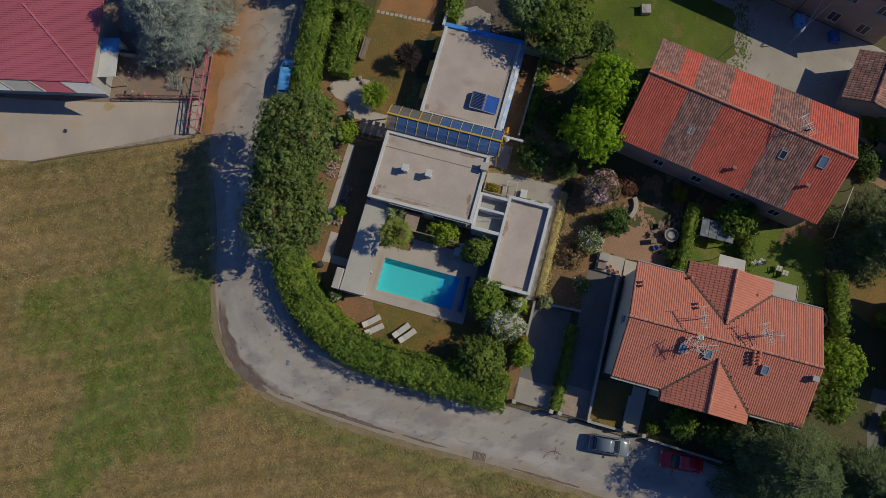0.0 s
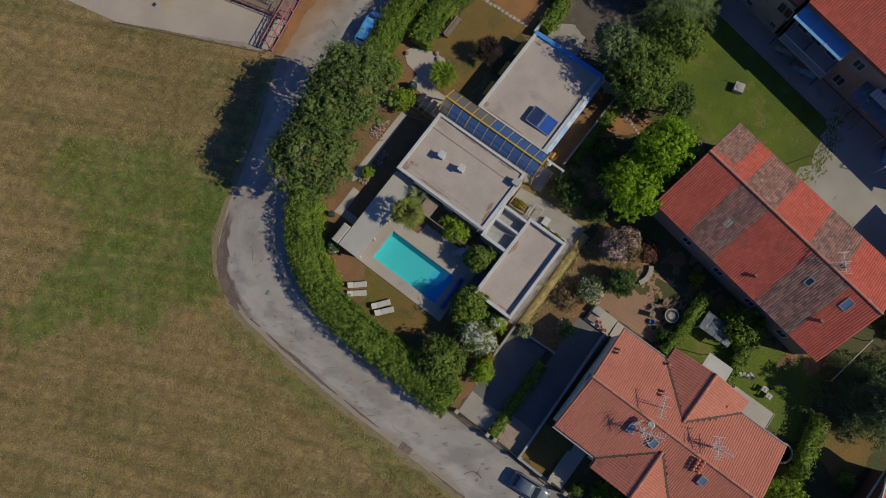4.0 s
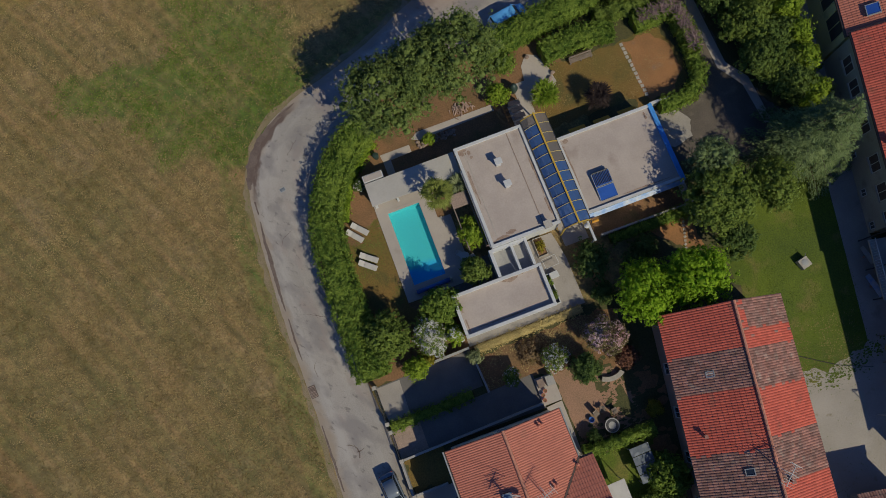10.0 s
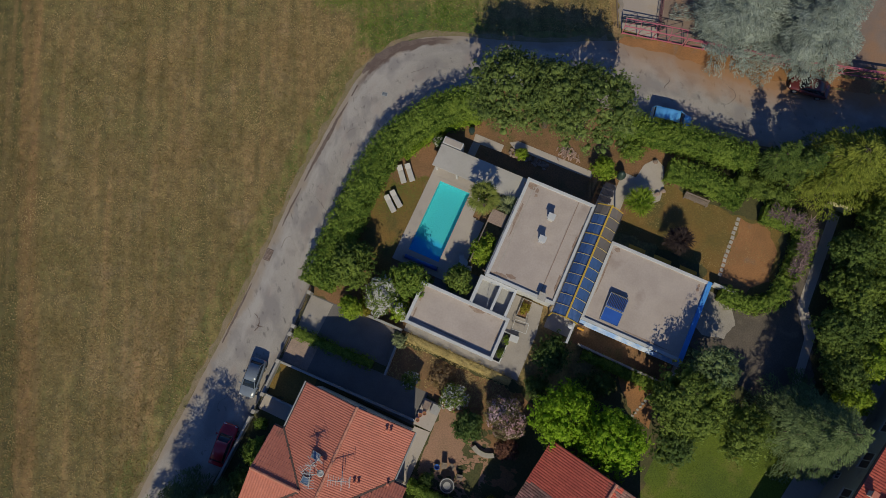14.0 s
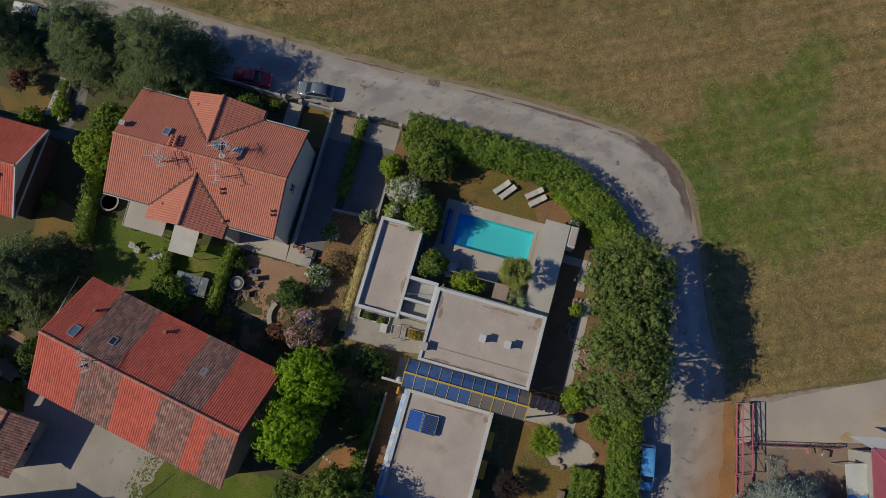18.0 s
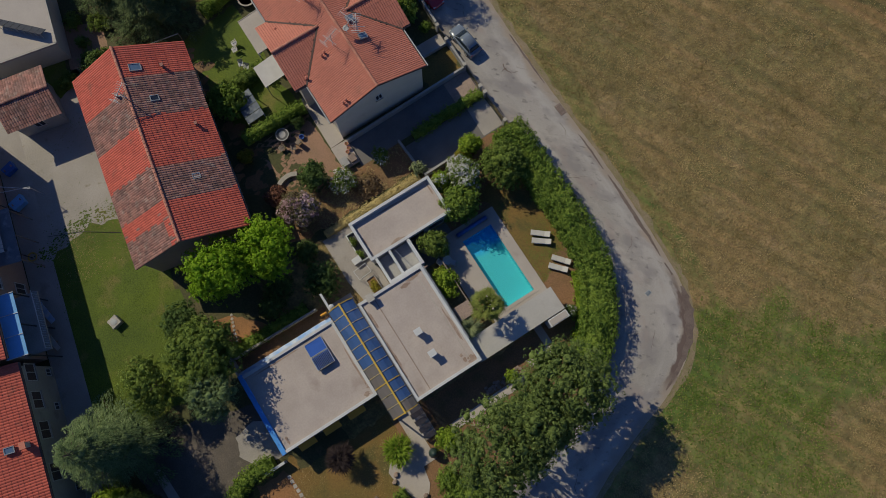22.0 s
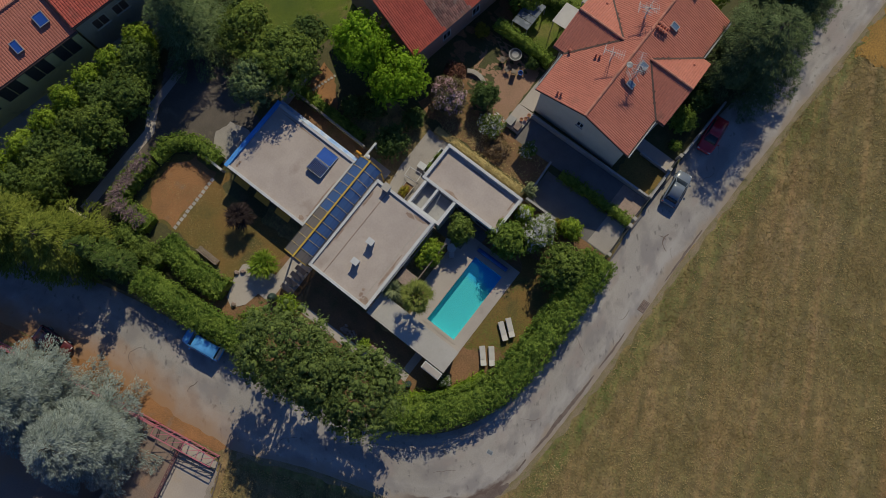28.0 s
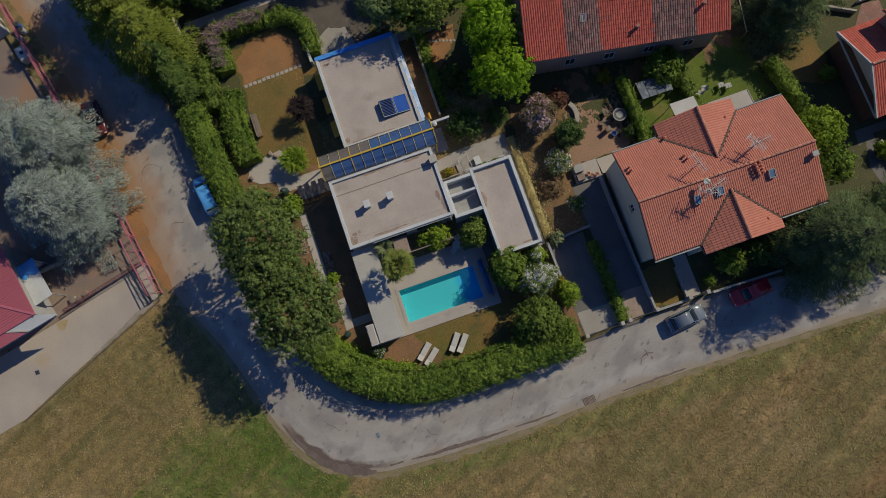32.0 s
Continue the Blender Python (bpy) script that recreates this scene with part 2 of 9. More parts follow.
def field_material():
    """Mown dry meadow: straw, soil and green, mowing lines and a lusher patch by the bend of the road."""
    m = material("meadow", (0.246, 0.168, 0.068), (0.166, 0.138, 0.047), big=0.12, fine=5.0, grain=0.5, bump=0.4, stain=(0.25, 0.18, 0.09), stain_scale=0.35, stain_from=0.52, amount=0.6)
    nodes, links = m.node_tree.nodes, m.node_tree.links
    bsdf = nodes["Principled BSDF"]
    old = bsdf.inputs["Base Color"].links[0].from_socket
    coord = next(n for n in nodes if n.bl_idname == "ShaderNodeTexCoord")

    def math_node(op, a, b=None):
        n = nodes.new("ShaderNodeMath")
        n.operation = op
        for socket, value in zip(n.inputs, (a, b)):
            if isinstance(value, (int, float)):
                socket.default_value = value
            elif value is not None:
                links.new(value, socket)
        return n.outputs[0]

    def tex(scale, det=3.0):
        n = nodes.new("ShaderNodeTexNoise")
        n.inputs["Scale"].default_value, n.inputs["Detail"].default_value = scale, det
        links.new(coord.outputs["Object"], n.inputs["Vector"])
        return n.outputs["Fac"]

    def patch(cx, cy, rx, ry, deg):
        mp = nodes.new("ShaderNodeMapping")
        mp.vector_type = 'TEXTURE'
        mp.inputs["Location"].default_value = (cx, cy, 0)
        mp.inputs["Rotation"].default_value = (0, 0, radians(deg))
        mp.inputs["Scale"].default_value = (rx, ry, 1000)
        links.new(coord.outputs["Object"], mp.inputs["Vector"])
        ln = nodes.new("ShaderNodeVectorMath")
        ln.operation = 'LENGTH'
        links.new(mp.outputs[0], ln.inputs[0])
        far = math_node('ADD', ln.outputs["Value"], math_node('MULTIPLY', math_node('SUBTRACT', tex(0.3, 9.0), 0.5), 1.0))
        r = nodes.new("ShaderNodeMapRange")
        r.inputs["From Min"].default_value, r.inputs["From Max"].default_value = 1.12, 0.84
        links.new(far, r.inputs["Value"])
        return r.outputs["Result"]

    def mix(fac, a, b):
        n = nodes.new("ShaderNodeMix")
        n.data_type = 'RGBA'
        for socket, value in ((n.inputs[0], fac), (n.inputs[6], a), (n.inputs[7], b)):
            if isinstance(value, tuple):
                socket.default_value = (*value, 1)
            elif isinstance(value, (int, float)):
                socket.default_value = value
            else:
                links.new(value, socket)
        return n.outputs[2]

    greens = nodes.new("ShaderNodeMapRange")
    greens.inputs["From Min"].default_value, greens.inputs["From Max"].default_value = 0.33, 0.67
    links.new(tex(0.75, 8.0), greens.inputs["Value"])
    green = mix(greens.outputs["Result"], (0.062, 0.13, 0.015), (0.18, 0.18, 0.05))
    colour = mix(math_node('MULTIPLY', patch(-14.0, 34.6, 8.2, 3.0, -14), 0.8), old, green)
    colour = mix(math_node('MULTIPLY', patch(-5.0, 32.0, 10.0, 6.8, 25), 0.72), colour, green)
    colour = mix(math_node('MULTIPLY', patch(-3.6, 40.5, 4.6, 6.5, 12), 0.55), colour, green)
    colour = mix(math_node('MULTIPLY', patch(-1.5, 26.5, 7.5, 2.6, 32), 0.9), colour, (0.075, 0.13, 0.016))
    for cx, cy, rx, ry in ((-7.6, -12, 1.2, 30), (-7.3, 14, 1.1, 9), (10, 31.5, 6, 1.2)):
        colour = mix(math_node('MULTIPLY', patch(cx, cy, rx, ry, 0 if rx < 5 else 22), 0.5), colour, green)
    colour = mix(math_node('MULTIPLY', patch(-22, 56, 12, 8, 20), 0.7), colour, (0.27, 0.19, 0.05))
    # red and green flecks of dead and fresh growth
    fleck = tex(4.2, 6.0)
    for lo, hi, tint in ((0.55, 0.66, (0.27, 0.14, 0.062)), (0.45, 0.34, (0.095, 0.105, 0.028))):
        rg = nodes.new("ShaderNodeMapRange")
        rg.inputs["From Min"].default_value, rg.inputs["From Max"].default_value, rg.inputs["To Max"].default_value = lo, hi, 0.42
        links.new(fleck, rg.inputs["Value"])
        colour = mix(rg.outputs["Result"], colour, tint)
    # ploughed strip and older grass beyond the mown meadow
    turn = nodes.new("ShaderNodeMapping")
    turn.vector_type = 'TEXTURE'
    turn.inputs["Rotation"].default_value = (0, 0, radians(30))
    links.new(coord.outputs["Object"], turn.inputs["Vector"])
    sep = nodes.new("ShaderNodeSeparateXYZ")
    links.new(turn.outputs[0], sep.inputs[0])
    off = math_node('ADD', sep.outputs[0], math_node('MULTIPLY', math_node('SUBTRACT', tex(0.5, 6.0), 0.5), 1.6))
    for lo, hi, share, tint in ((-24.0, -30.0, 0.45, (0.15, 0.125, 0.036)), (-29.0, -30.0, 0.6, (0.23, 0.125, 0.05)), (-31.4, -31.7, 0.85, (0.085, 0.08, 0.022)), (-34.0, -35.5, 0.8, (0.2, 0.16, 0.035))):
        rg = nodes.new("ShaderNodeMapRange")
        rg.inputs["From Min"].default_value, rg.inputs["From Max"].default_value, rg.inputs["To Max"].default_value = lo, hi, share
        links.new(off, rg.inputs["Value"])
        colour = mix(rg.outputs["Result"], colour, tint)
    # faint mowing lines: streaks drawn out along the meadow, some reddish and some green
    mp = nodes.new("ShaderNodeMapping")
    mp.vector_type = 'TEXTURE'
    mp.inputs["Rotation"].default_value = (0, 0, radians(28))
    mp.inputs["Scale"].default_value = (0.8, 26, 1)
    links.new(coord.outputs["Object"], mp.inputs["Vector"])
    streak = nodes.new("ShaderNodeTexNoise")
    streak.inputs["Scale"].default_value, streak.inputs["Detail"].default_value = 0.8, 4.0
    links.new(mp.outputs[0], streak.inputs["Vector"])
    for lo, hi, tint in ((0.52, 0.68, (0.27, 0.15, 0.07)), (0.48, 0.32, (0.12, 0.125, 0.035))):
        rg = nodes.new("ShaderNodeMapRange")
        rg.inputs["From Min"].default_value, rg.inputs["From Max"].default_value, rg.inputs["To Max"].default_value = lo, hi, 0.4
        links.new(streak.outputs["Fac"], rg.inputs["Value"])
        colour = mix(rg.outputs["Result"], colour, tint)
    # wheel ruts and swathe lines
    swathe = nodes.new("ShaderNodeTexWave")
    swathe.wave_type, swathe.bands_direction = 'BANDS', 'X'
    for key, value in (("Scale", 0.14), ("Distortion", 1.6), ("Detail", 3.0), ("Detail Scale", 0.6)):
        swathe.inputs[key].default_value = value
    sweep = nodes.new("ShaderNodeMapping")
    sweep.vector_type = 'TEXTURE'
    sweep.inputs["Rotation"].default_value = (0, 0, radians(22))
    links.new(coord.outputs["Object"], sweep.inputs["Vector"])
    links.new(sweep.outputs[0], swathe.inputs["Vector"])
    rut = nodes.new("ShaderNodeMapRange")
    rut.inputs["From Min"].default_value, rut.inputs["From Max"].default_value, rut.inputs["To Max"].default_value = 0.72, 0.98, 0.38
    links.new(swathe.outputs["Fac"], rut.inputs["Value"])
    colour = mix(rut.outputs["Result"], colour, (0.13, 0.105, 0.04))
    dim = nodes.new("ShaderNodeMapRange")
    dim.inputs["From Min"].default_value, dim.inputs["From Max"].default_value = 0.3, 0.7
    dim.inputs["To Min"].default_value, dim.inputs["To Max"].default_value = 0.82, 1.17
    links.new(streak.outputs["Fac"], dim.inputs["Value"])
    mul = nodes.new("ShaderNodeMix")
    mul.data_type, mul.blend_type = 'RGBA', 'MULTIPLY'
    mul.inputs[0].default_value = 1.0
    blot = nodes.new("ShaderNodeMapRange")
    blot.inputs["From Min"].default_value, blot.inputs["From Max"].default_value = 0.3, 0.7
    blot.inputs["To Min"].default_value, blot.inputs["To Max"].default_value = 0.68, 1.34
    links.new(tex(1.1, 9.0), blot.inputs["Value"])
    mul0 = nodes.new("ShaderNodeMix")
    mul0.data_type, mul0.blend_type = 'RGBA', 'MULTIPLY'
    mul0.inputs[0].default_value = 1.0
    links.new(colour, mul0.inputs[6])
    links.new(blot.outputs["Result"], mul0.inputs[7])
    links.new(mul0.outputs[2], mul.inputs[6])
    links.new(dim.outputs["Result"], mul.inputs[7])
    links.new(mul.outputs[2], bsdf.inputs["Base Color"])
    return m


M_FIELD = field_material()
M_DRIVE = material("dark_concrete", (0.165, 0.152, 0.145), (0.135, 0.125, 0.12), big=0.6, fine=8, grain=0.12, stain=(0.1, 0.095, 0.09), stain_scale=0.7)
# Base is darkened for the trees' shade; the paler patches stand for dapples.
M_YARD = material("shade_darkened_earth", (0.13, 0.105, 0.085), (0.095, 0.08, 0.065), big=0.5, fine=8, grain=0.3, stain=(0.2, 0.165, 0.13), stain_scale=0.9, stain_from=0.56)
M_EARTH = material("trodden_earth", (0.33, 0.19, 0.125), (0.26, 0.16, 0.1), big=0.5, fine=8, grain=0.25, stain=(0.12, 0.11, 0.04), stain_scale=0.6, stain_from=0.57)
M_LOGGIA = material("pale_roof_slab", (0.43, 0.405, 0.375), (0.385, 0.365, 0.335), big=0.4, fine=6, grain=0.05, stain=(0.34, 0.31, 0.28), stain_scale=0.6, stain_from=0.62, amount=0.4, bump=0.03)
M_STAIN = material("brown_roof_stain", (0.25, 0.17, 0.13), (0.33, 0.25, 0.2), big=2.0, fine=9, grain=0.2)
def road_material():
    """Worn asphalt: wheel tracks and patches along the lane, dust and soil creeping in from the outer edge."""
    m = material("old_asphalt", (0.35, 0.318, 0.292), (0.285, 0.262, 0.24), big=0.18, fine=9, rough=0.9, stain=(0.17, 0.15, 0.14), stain_scale=0.55, stain_from=0.58, amount=0.5, grain=0.14)
    nodes, links = m.node_tree.nodes, m.node_tree.links
    bsdf = nodes["Principled BSDF"]
    colour = bsdf.inputs["Base Color"].links[0].from_socket
    uv = nodes.new("ShaderNodeUVMap")
    sep = nodes.new("ShaderNodeSeparateXYZ")
    links.new(uv.outputs[0], sep.inputs[0])

    def calc(op, a, b=0.0, c=0.0):
        n = nodes.new("ShaderNodeMath")
        n.operation = op
        for socket, value in zip(n.inputs, (a, b, c)):
            if isinstance(value, (int, float)):
                socket.default_value = value
            else:
                links.new(value, socket)
        return n.outputs[0]

    def streak(sx, sy, det, w):
        mp = nodes.new("ShaderNodeMapping")
        mp.inputs["Scale"].default_value, mp.inputs["Location"].default_value = (sx, sy, 1), (w, w, w)
        links.new(uv.outputs[0], mp.inputs["Vector"])
        n = nodes.new("ShaderNodeTexNoise")
        n.inputs["Scale"].default_value, n.inputs["Detail"].default_value = 1.0, det
        links.new(mp.outputs[0], n.inputs["Vector"])
        return n.outputs["Fac"]

    def span(v, a, b, lo=0.0, hi=1.0):
        n = nodes.new("ShaderNodeMapRange")
        for key, value in (("From Min", a), ("From Max", b), ("To Min", lo), ("To Max", hi)):
            n.inputs[key].default_value = value
        links.new(v, n.inputs["Value"])
        return n.outputs["Result"]

    def over(fac, a, b):
        n = nodes.new("ShaderNodeMix")
        n.data_type = 'RGBA'
        for socket, value in ((n.inputs[0], fac), (n.inputs[6], a), (n.inputs[7], b)):
            if isinstance(value, tuple):
                socket.default_value = (*value, 1)
            else:
                links.new(value, socket)
        return n.outputs[2]

    across, along = sep.outputs[0], sep.outputs[1]
    track = calc('MULTIPLY_ADD', calc('COSINE', calc('MULTIPLY', across, 4 * math.pi)), -0.5, 0.5)
    colour = over(calc('MULTIPLY', track, span(streak(6, 0.12, 5.0, 3.0), 0.4, 0.62, 0.05, 0.65)), colour, (0.4, 0.372, 0.348))
    colour = over(span(streak(3, 0.35, 8.0, 11.0), 0.48, 0.62, 0.0, 0.8), colour, (0.225, 0.205, 0.2))
    colour = over(span(streak(2.2, 0.22, 9.0, 57.0), 0.54, 0.64, 0.0, 0.55), colour, (0.3, 0.245, 0.225))
    colour = over(span(streak(9, 1.6, 9.0, 71.0), 0.6, 0.7, 0.0, 0.7), colour, (0.13, 0.115, 0.11))
    edge = calc('ADD', across, calc('MULTIPLY', calc('SUBTRACT', streak(4, 0.5, 7.0, 23.0), 0.5), 0.45))
    colour = over(span(edge, 0.15, 0.02, 0.0, 0.85), colour, (0.3, 0.24, 0.185))
    bend = calc('MULTIPLY', span(along, 92.5, 95.5), span(along, 106.0, 103.5))
    rim = calc('ADD', calc('ABSOLUTE', calc('SUBTRACT', across, 0.085)), calc('MULTIPLY', calc('SUBTRACT', streak(7, 0.55, 8.0, 41.0), 0.5), 0.26))
    colour = over(calc('MULTIPLY', bend, span(rim, 0.075, 0.03, 0.0, 0.95)), colour, (0.115, 0.078, 0.066))
    north = span(along, 118, 132)
    colour = over(calc('MULTIPLY', north, span(edge, 0.52, 0.12, 0.0, 0.85)), colour, (0.33, 0.17, 0.075))
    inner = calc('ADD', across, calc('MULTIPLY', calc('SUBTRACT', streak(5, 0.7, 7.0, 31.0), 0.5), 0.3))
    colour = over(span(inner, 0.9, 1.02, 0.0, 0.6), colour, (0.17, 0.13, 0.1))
    links.new(colour, bsdf.inputs["Base Color"])
    return m


M_ROAD = road_material()
M_SHOULDER = material("dusty_shoulder", (0.32, 0.265, 0.22), (0.26, 0.22, 0.185), big=0.5, fine=9, grain=0.2, stain=(0.19, 0.15, 0.11), stain_scale=0.8, stain_from=0.55)
M_DAMP = material("dark_damp_soil", (0.12, 0.085, 0.07), (0.16, 0.12, 0.1), big=1.2, fine=10, rough=0.7)
M_SHADEWALL = material("shade_dark_wall", (0.13, 0.07, 0.055), (0.09, 0.055, 0.045), big=0.8, fine=8, grain=0.2)
M_VERGE = material("sandy_verge", (0.25, 0.19, 0.12), (0.18, 0.15, 0.07), big=0.9, fine=10, grain=0.35)
M_DIRT = material("orange_dirt", (0.33, 0.155, 0.06), (0.25, 0.125, 0.05), big=0.4, fine=8, stain=(0.2, 0.16, 0.12), grain=0.3)
M_SOIL = material("dry_garden_soil", (0.24, 0.125, 0.06), (0.17, 0.1, 0.045), big=0.45, fine=7, stain=(0.1, 0.09, 0.03), stain_scale=0.6, stain_from=0.55, amount=0.6, grain=0.35, bump=0.35)
M_DRYLAWN = material("dry_lawn", (0.2, 0.115, 0.03), (0.14, 0.105, 0.024), big=0.4, fine=7, stain=(0.06, 0.075, 0.02), stain_scale=0.4, stain_from=0.52, amount=0.6, grain=0.35, bump=0.4)
M_LAWN = material("green_lawn", (0.105, 0.145, 0.007), (0.065, 0.1, 0.008), big=0.22, fine=7, stain=(0.19, 0.15, 0.045), stain_scale=0.35, stain_from=0.55, amount=0.7, grain=0.4, bump=0.45)
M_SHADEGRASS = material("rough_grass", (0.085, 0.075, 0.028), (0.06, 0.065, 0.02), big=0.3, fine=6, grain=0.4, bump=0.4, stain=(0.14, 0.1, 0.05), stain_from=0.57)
M_GRAVEL = material("pale_gravel", (0.37, 0.335, 0.305), (0.3, 0.272, 0.24), big=0.3, fine=9, grain=0.16, stain=(0.17, 0.14, 0.07), stain_scale=1.5, stain_from=0.62, amount=0.6, bump=0.3)
M_PAVE = material("beige_concrete", (0.43, 0.38, 0.34), (0.38, 0.335, 0.3), big=0.4, fine=8, grain=0.06, stain=(0.24, 0.2, 0.17), stain_scale=0.7, stain_from=0.62, amount=0.4, bump=0.05)
M_FORECOURT = material("worn_forecourt", (0.42, 0.355, 0.3), (0.36, 0.305, 0.265), big=0.25, fine=7, grain=0.07, stain=(0.4, 0.28, 0.16), stain_scale=0.3, stain_from=0.6, amount=0.6, bump=0.05)
M_DECK = material("roof_membrane", (0.44, 0.375, 0.335), (0.38, 0.32, 0.285), big=0.5, fine=6, grain=0.07, stain=(0.26, 0.2, 0.17), stain_scale=0.5, stain_from=0.58, amount=0.5, bump=0.04)
M_WHITE = material("white_paint", (0.53, 0.535, 0.54), (0.46, 0.465, 0.47), big=0.8, fine=6, grain=0.05, stain=(0.4, 0.38, 0.35), stain_scale=1.5, stain_from=0.62, amount=0.5, bump=0.04, rough=0.6)
M_CREAM = material("cream_render", (0.58, 0.54, 0.46), (0.52, 0.48, 0.41), big=0.5, fine=8, grain=0.05, stain=(0.34, 0.3, 0.25), stain_from=0.62, amount=0.4, bump=0.06)
M_GREYWALL = material("grey_render", (0.36, 0.35, 0.34), (0.3, 0.29, 0.28), big=0.6, fine=8, grain=0.1, stain=(0.2, 0.19, 0.17))
M_OCHRE = material("ochre_render", (0.58, 0.53, 0.28), (0.52, 0.47, 0.25), big=0.5, fine=8, grain=0.06, stain=(0.25, 0.23, 0.15))
M_TILE = material("terracotta_tiles", (0.5, 0.175, 0.118), (0.45, 0.152, 0.103), big=0.5, fine=9, grain=0.12, island=0.06, bump=0.1, rough=0.8, stain=(0.26, 0.13, 0.09), stain_scale=0.7, stain_from=0.62, amount=0.5)
M_TILE_RED = material("red_tiles", (0.53, 0.11, 0.07), (0.46, 0.09, 0.06), big=0.6, fine=9, grain=0.14, island=0.12, bump=0.1, rough=0.8, stain=(0.22, 0.1, 0.07), stain_scale=0.8, stain_from=0.6, amount=0.5)
M_TILE_OLD = material("weathered_tiles", (0.31, 0.145, 0.115), (0.21, 0.12, 0.1), big=1.0, fine=9, grain=0.25, island=0.3, bump=0.12, rough=0.9, stain=(0.3, 0.24, 0.2), stain_scale=1.3, stain_from=0.56, amount=0.6)
M_RIDGE = material("ridge_tiles", (0.52, 0.22, 0.15), (0.44, 0.19, 0.13), big=1.0, fine=9, grain=0.1, island=0.12)
M_MORTAR = material("valley_mortar", (0.12, 0.075, 0.06), (0.09, 0.06, 0.05), big=1.0, fine=9)
M_PINKMETAL = material("crimson_sheet_metal", (0.42, 0.11, 0.145), (0.38, 0.1, 0.13), big=0.3, fine=5, grain=0.05, rough=0.55, bump=0.03)
M_YARDDIRT = material("brown_yard_dirt", (0.25, 0.18, 0.14), (0.2, 0.15, 0.125), big=0.35, fine=8, grain=0.2, stain=(0.3, 0.165, 0.09), stain_scale=0.25, stain_from=0.52, amount=0.7)
M_PINKPAINT = material("pink_paint", (0.5, 0.14, 0.19), (0.42, 0.12, 0.16), big=2, fine=10, grain=0.08, rough=0.6, bump=0.03)
M_RUSTPINK = material("rusty_pink_paint", (0.2, 0.085, 0.09), (0.13, 0.07, 0.07), big=3, fine=10, grain=0.15, rough=0.7)
M_YELLOW = material("yellow_paint", (0.55, 0.36, 0.04), (0.48, 0.32, 0.05), big=2, fine=9, grain=0.06, rough=0.5, bump=0.02)
M_ORANGE = material("orange_cloth", (0.6, 0.28, 0.03), (0.52, 0.24, 0.03), big=1.5, fine=20, grain=0.06)
M_STEEL = material("grey_steel", (0.36, 0.37, 0.38), (0.3, 0.31, 0.32), big=2, fine=12, grain=0.08, rough=0.6, metal=0.2, bump=0.02)
M_SHEET = material("dull_grey_sheet", (0.13, 0.15, 0.18), (0.1, 0.12, 0.145), big=1.5, fine=9, grain=0.1, rough=0.8, bump=0.03, stain=(0.3, 0.32, 0.34), stain_scale=1.2)
M_SKYSHEET = material("pale_blue_sheet", (0.16, 0.4, 0.72), (0.14, 0.36, 0.66), big=1.5, fine=9, grain=0.06, rough=0.7, bump=0.02)
M_DARK = material("dark_metal", (0.05, 0.05, 0.055), (0.04, 0.04, 0.045), big=2, fine=12, grain=0.1, rough=0.5)
M_STONE = material("rubble_stone", (0.3, 0.22, 0.18), (0.24, 0.18, 0.15), big=2.5, fine=9, grain=0.2, object_tint=0.25)
M_PALESTONE = material("pale_stone", (0.4, 0.37, 0.33), (0.34, 0.31, 0.27), big=2, fine=9, grain=0.12, object_tint=0.12)
M_WOOD = material("grey_wood", (0.24, 0.19, 0.15), (0.18, 0.145, 0.12), big=2, fine=16, grain=0.2)
M_LOG = material("split_log_wood", (0.42, 0.3, 0.25), (0.3, 0.2, 0.16), big=2.5, fine=14, grain=0.2, object_tint=0.35)
M_LOUVRE = material("brown_louvre", (0.11, 0.07, 0.055), (0.08, 0.05, 0.045), big=2, fine=9, grain=0.15)
M_PINKWALL = material("pinkish_render", (0.34, 0.25, 0.21), (0.29, 0.22, 0.19), big=0.5, fine=8, grain=0.08, stain=(0.25, 0.2, 0.17), stain_from=0.58)
M_RUST = material("rust_stained_concrete", (0.36, 0.26, 0.13), (0.4, 0.31, 0.2), big=1.2, fine=9, grain=0.12)
M_TERRACE = material("grey_concrete", (0.35, 0.315, 0.285), (0.3, 0.27, 0.245), big=0.5, fine=8, grain=0.08, stain=(0.2, 0.17, 0.15), stain_scale=0.8, stain_from=0.58, amount=0.5, bump=0.05)
M_FARMWALL = material("dull_cream_render", (0.42, 0.375, 0.3), (0.36, 0.32, 0.26), big=0.5, fine=8, grain=0.08, stain=(0.24, 0.2, 0.16), stain_from=0.58, amount=0.6)
M_BARK = material("bark", (0.13, 0.095, 0.07), (0.09, 0.07, 0.05), big=3, fine=12, grain=0.3, bump=0.5)
M_CLOTH = material("white_canvas", (0.5, 0.48, 0.455), (0.45, 0.43, 0.41), big=1.5, fine=18, grain=0.05, bump=0.03)
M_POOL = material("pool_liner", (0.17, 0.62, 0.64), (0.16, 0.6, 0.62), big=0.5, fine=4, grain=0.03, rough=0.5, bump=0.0)


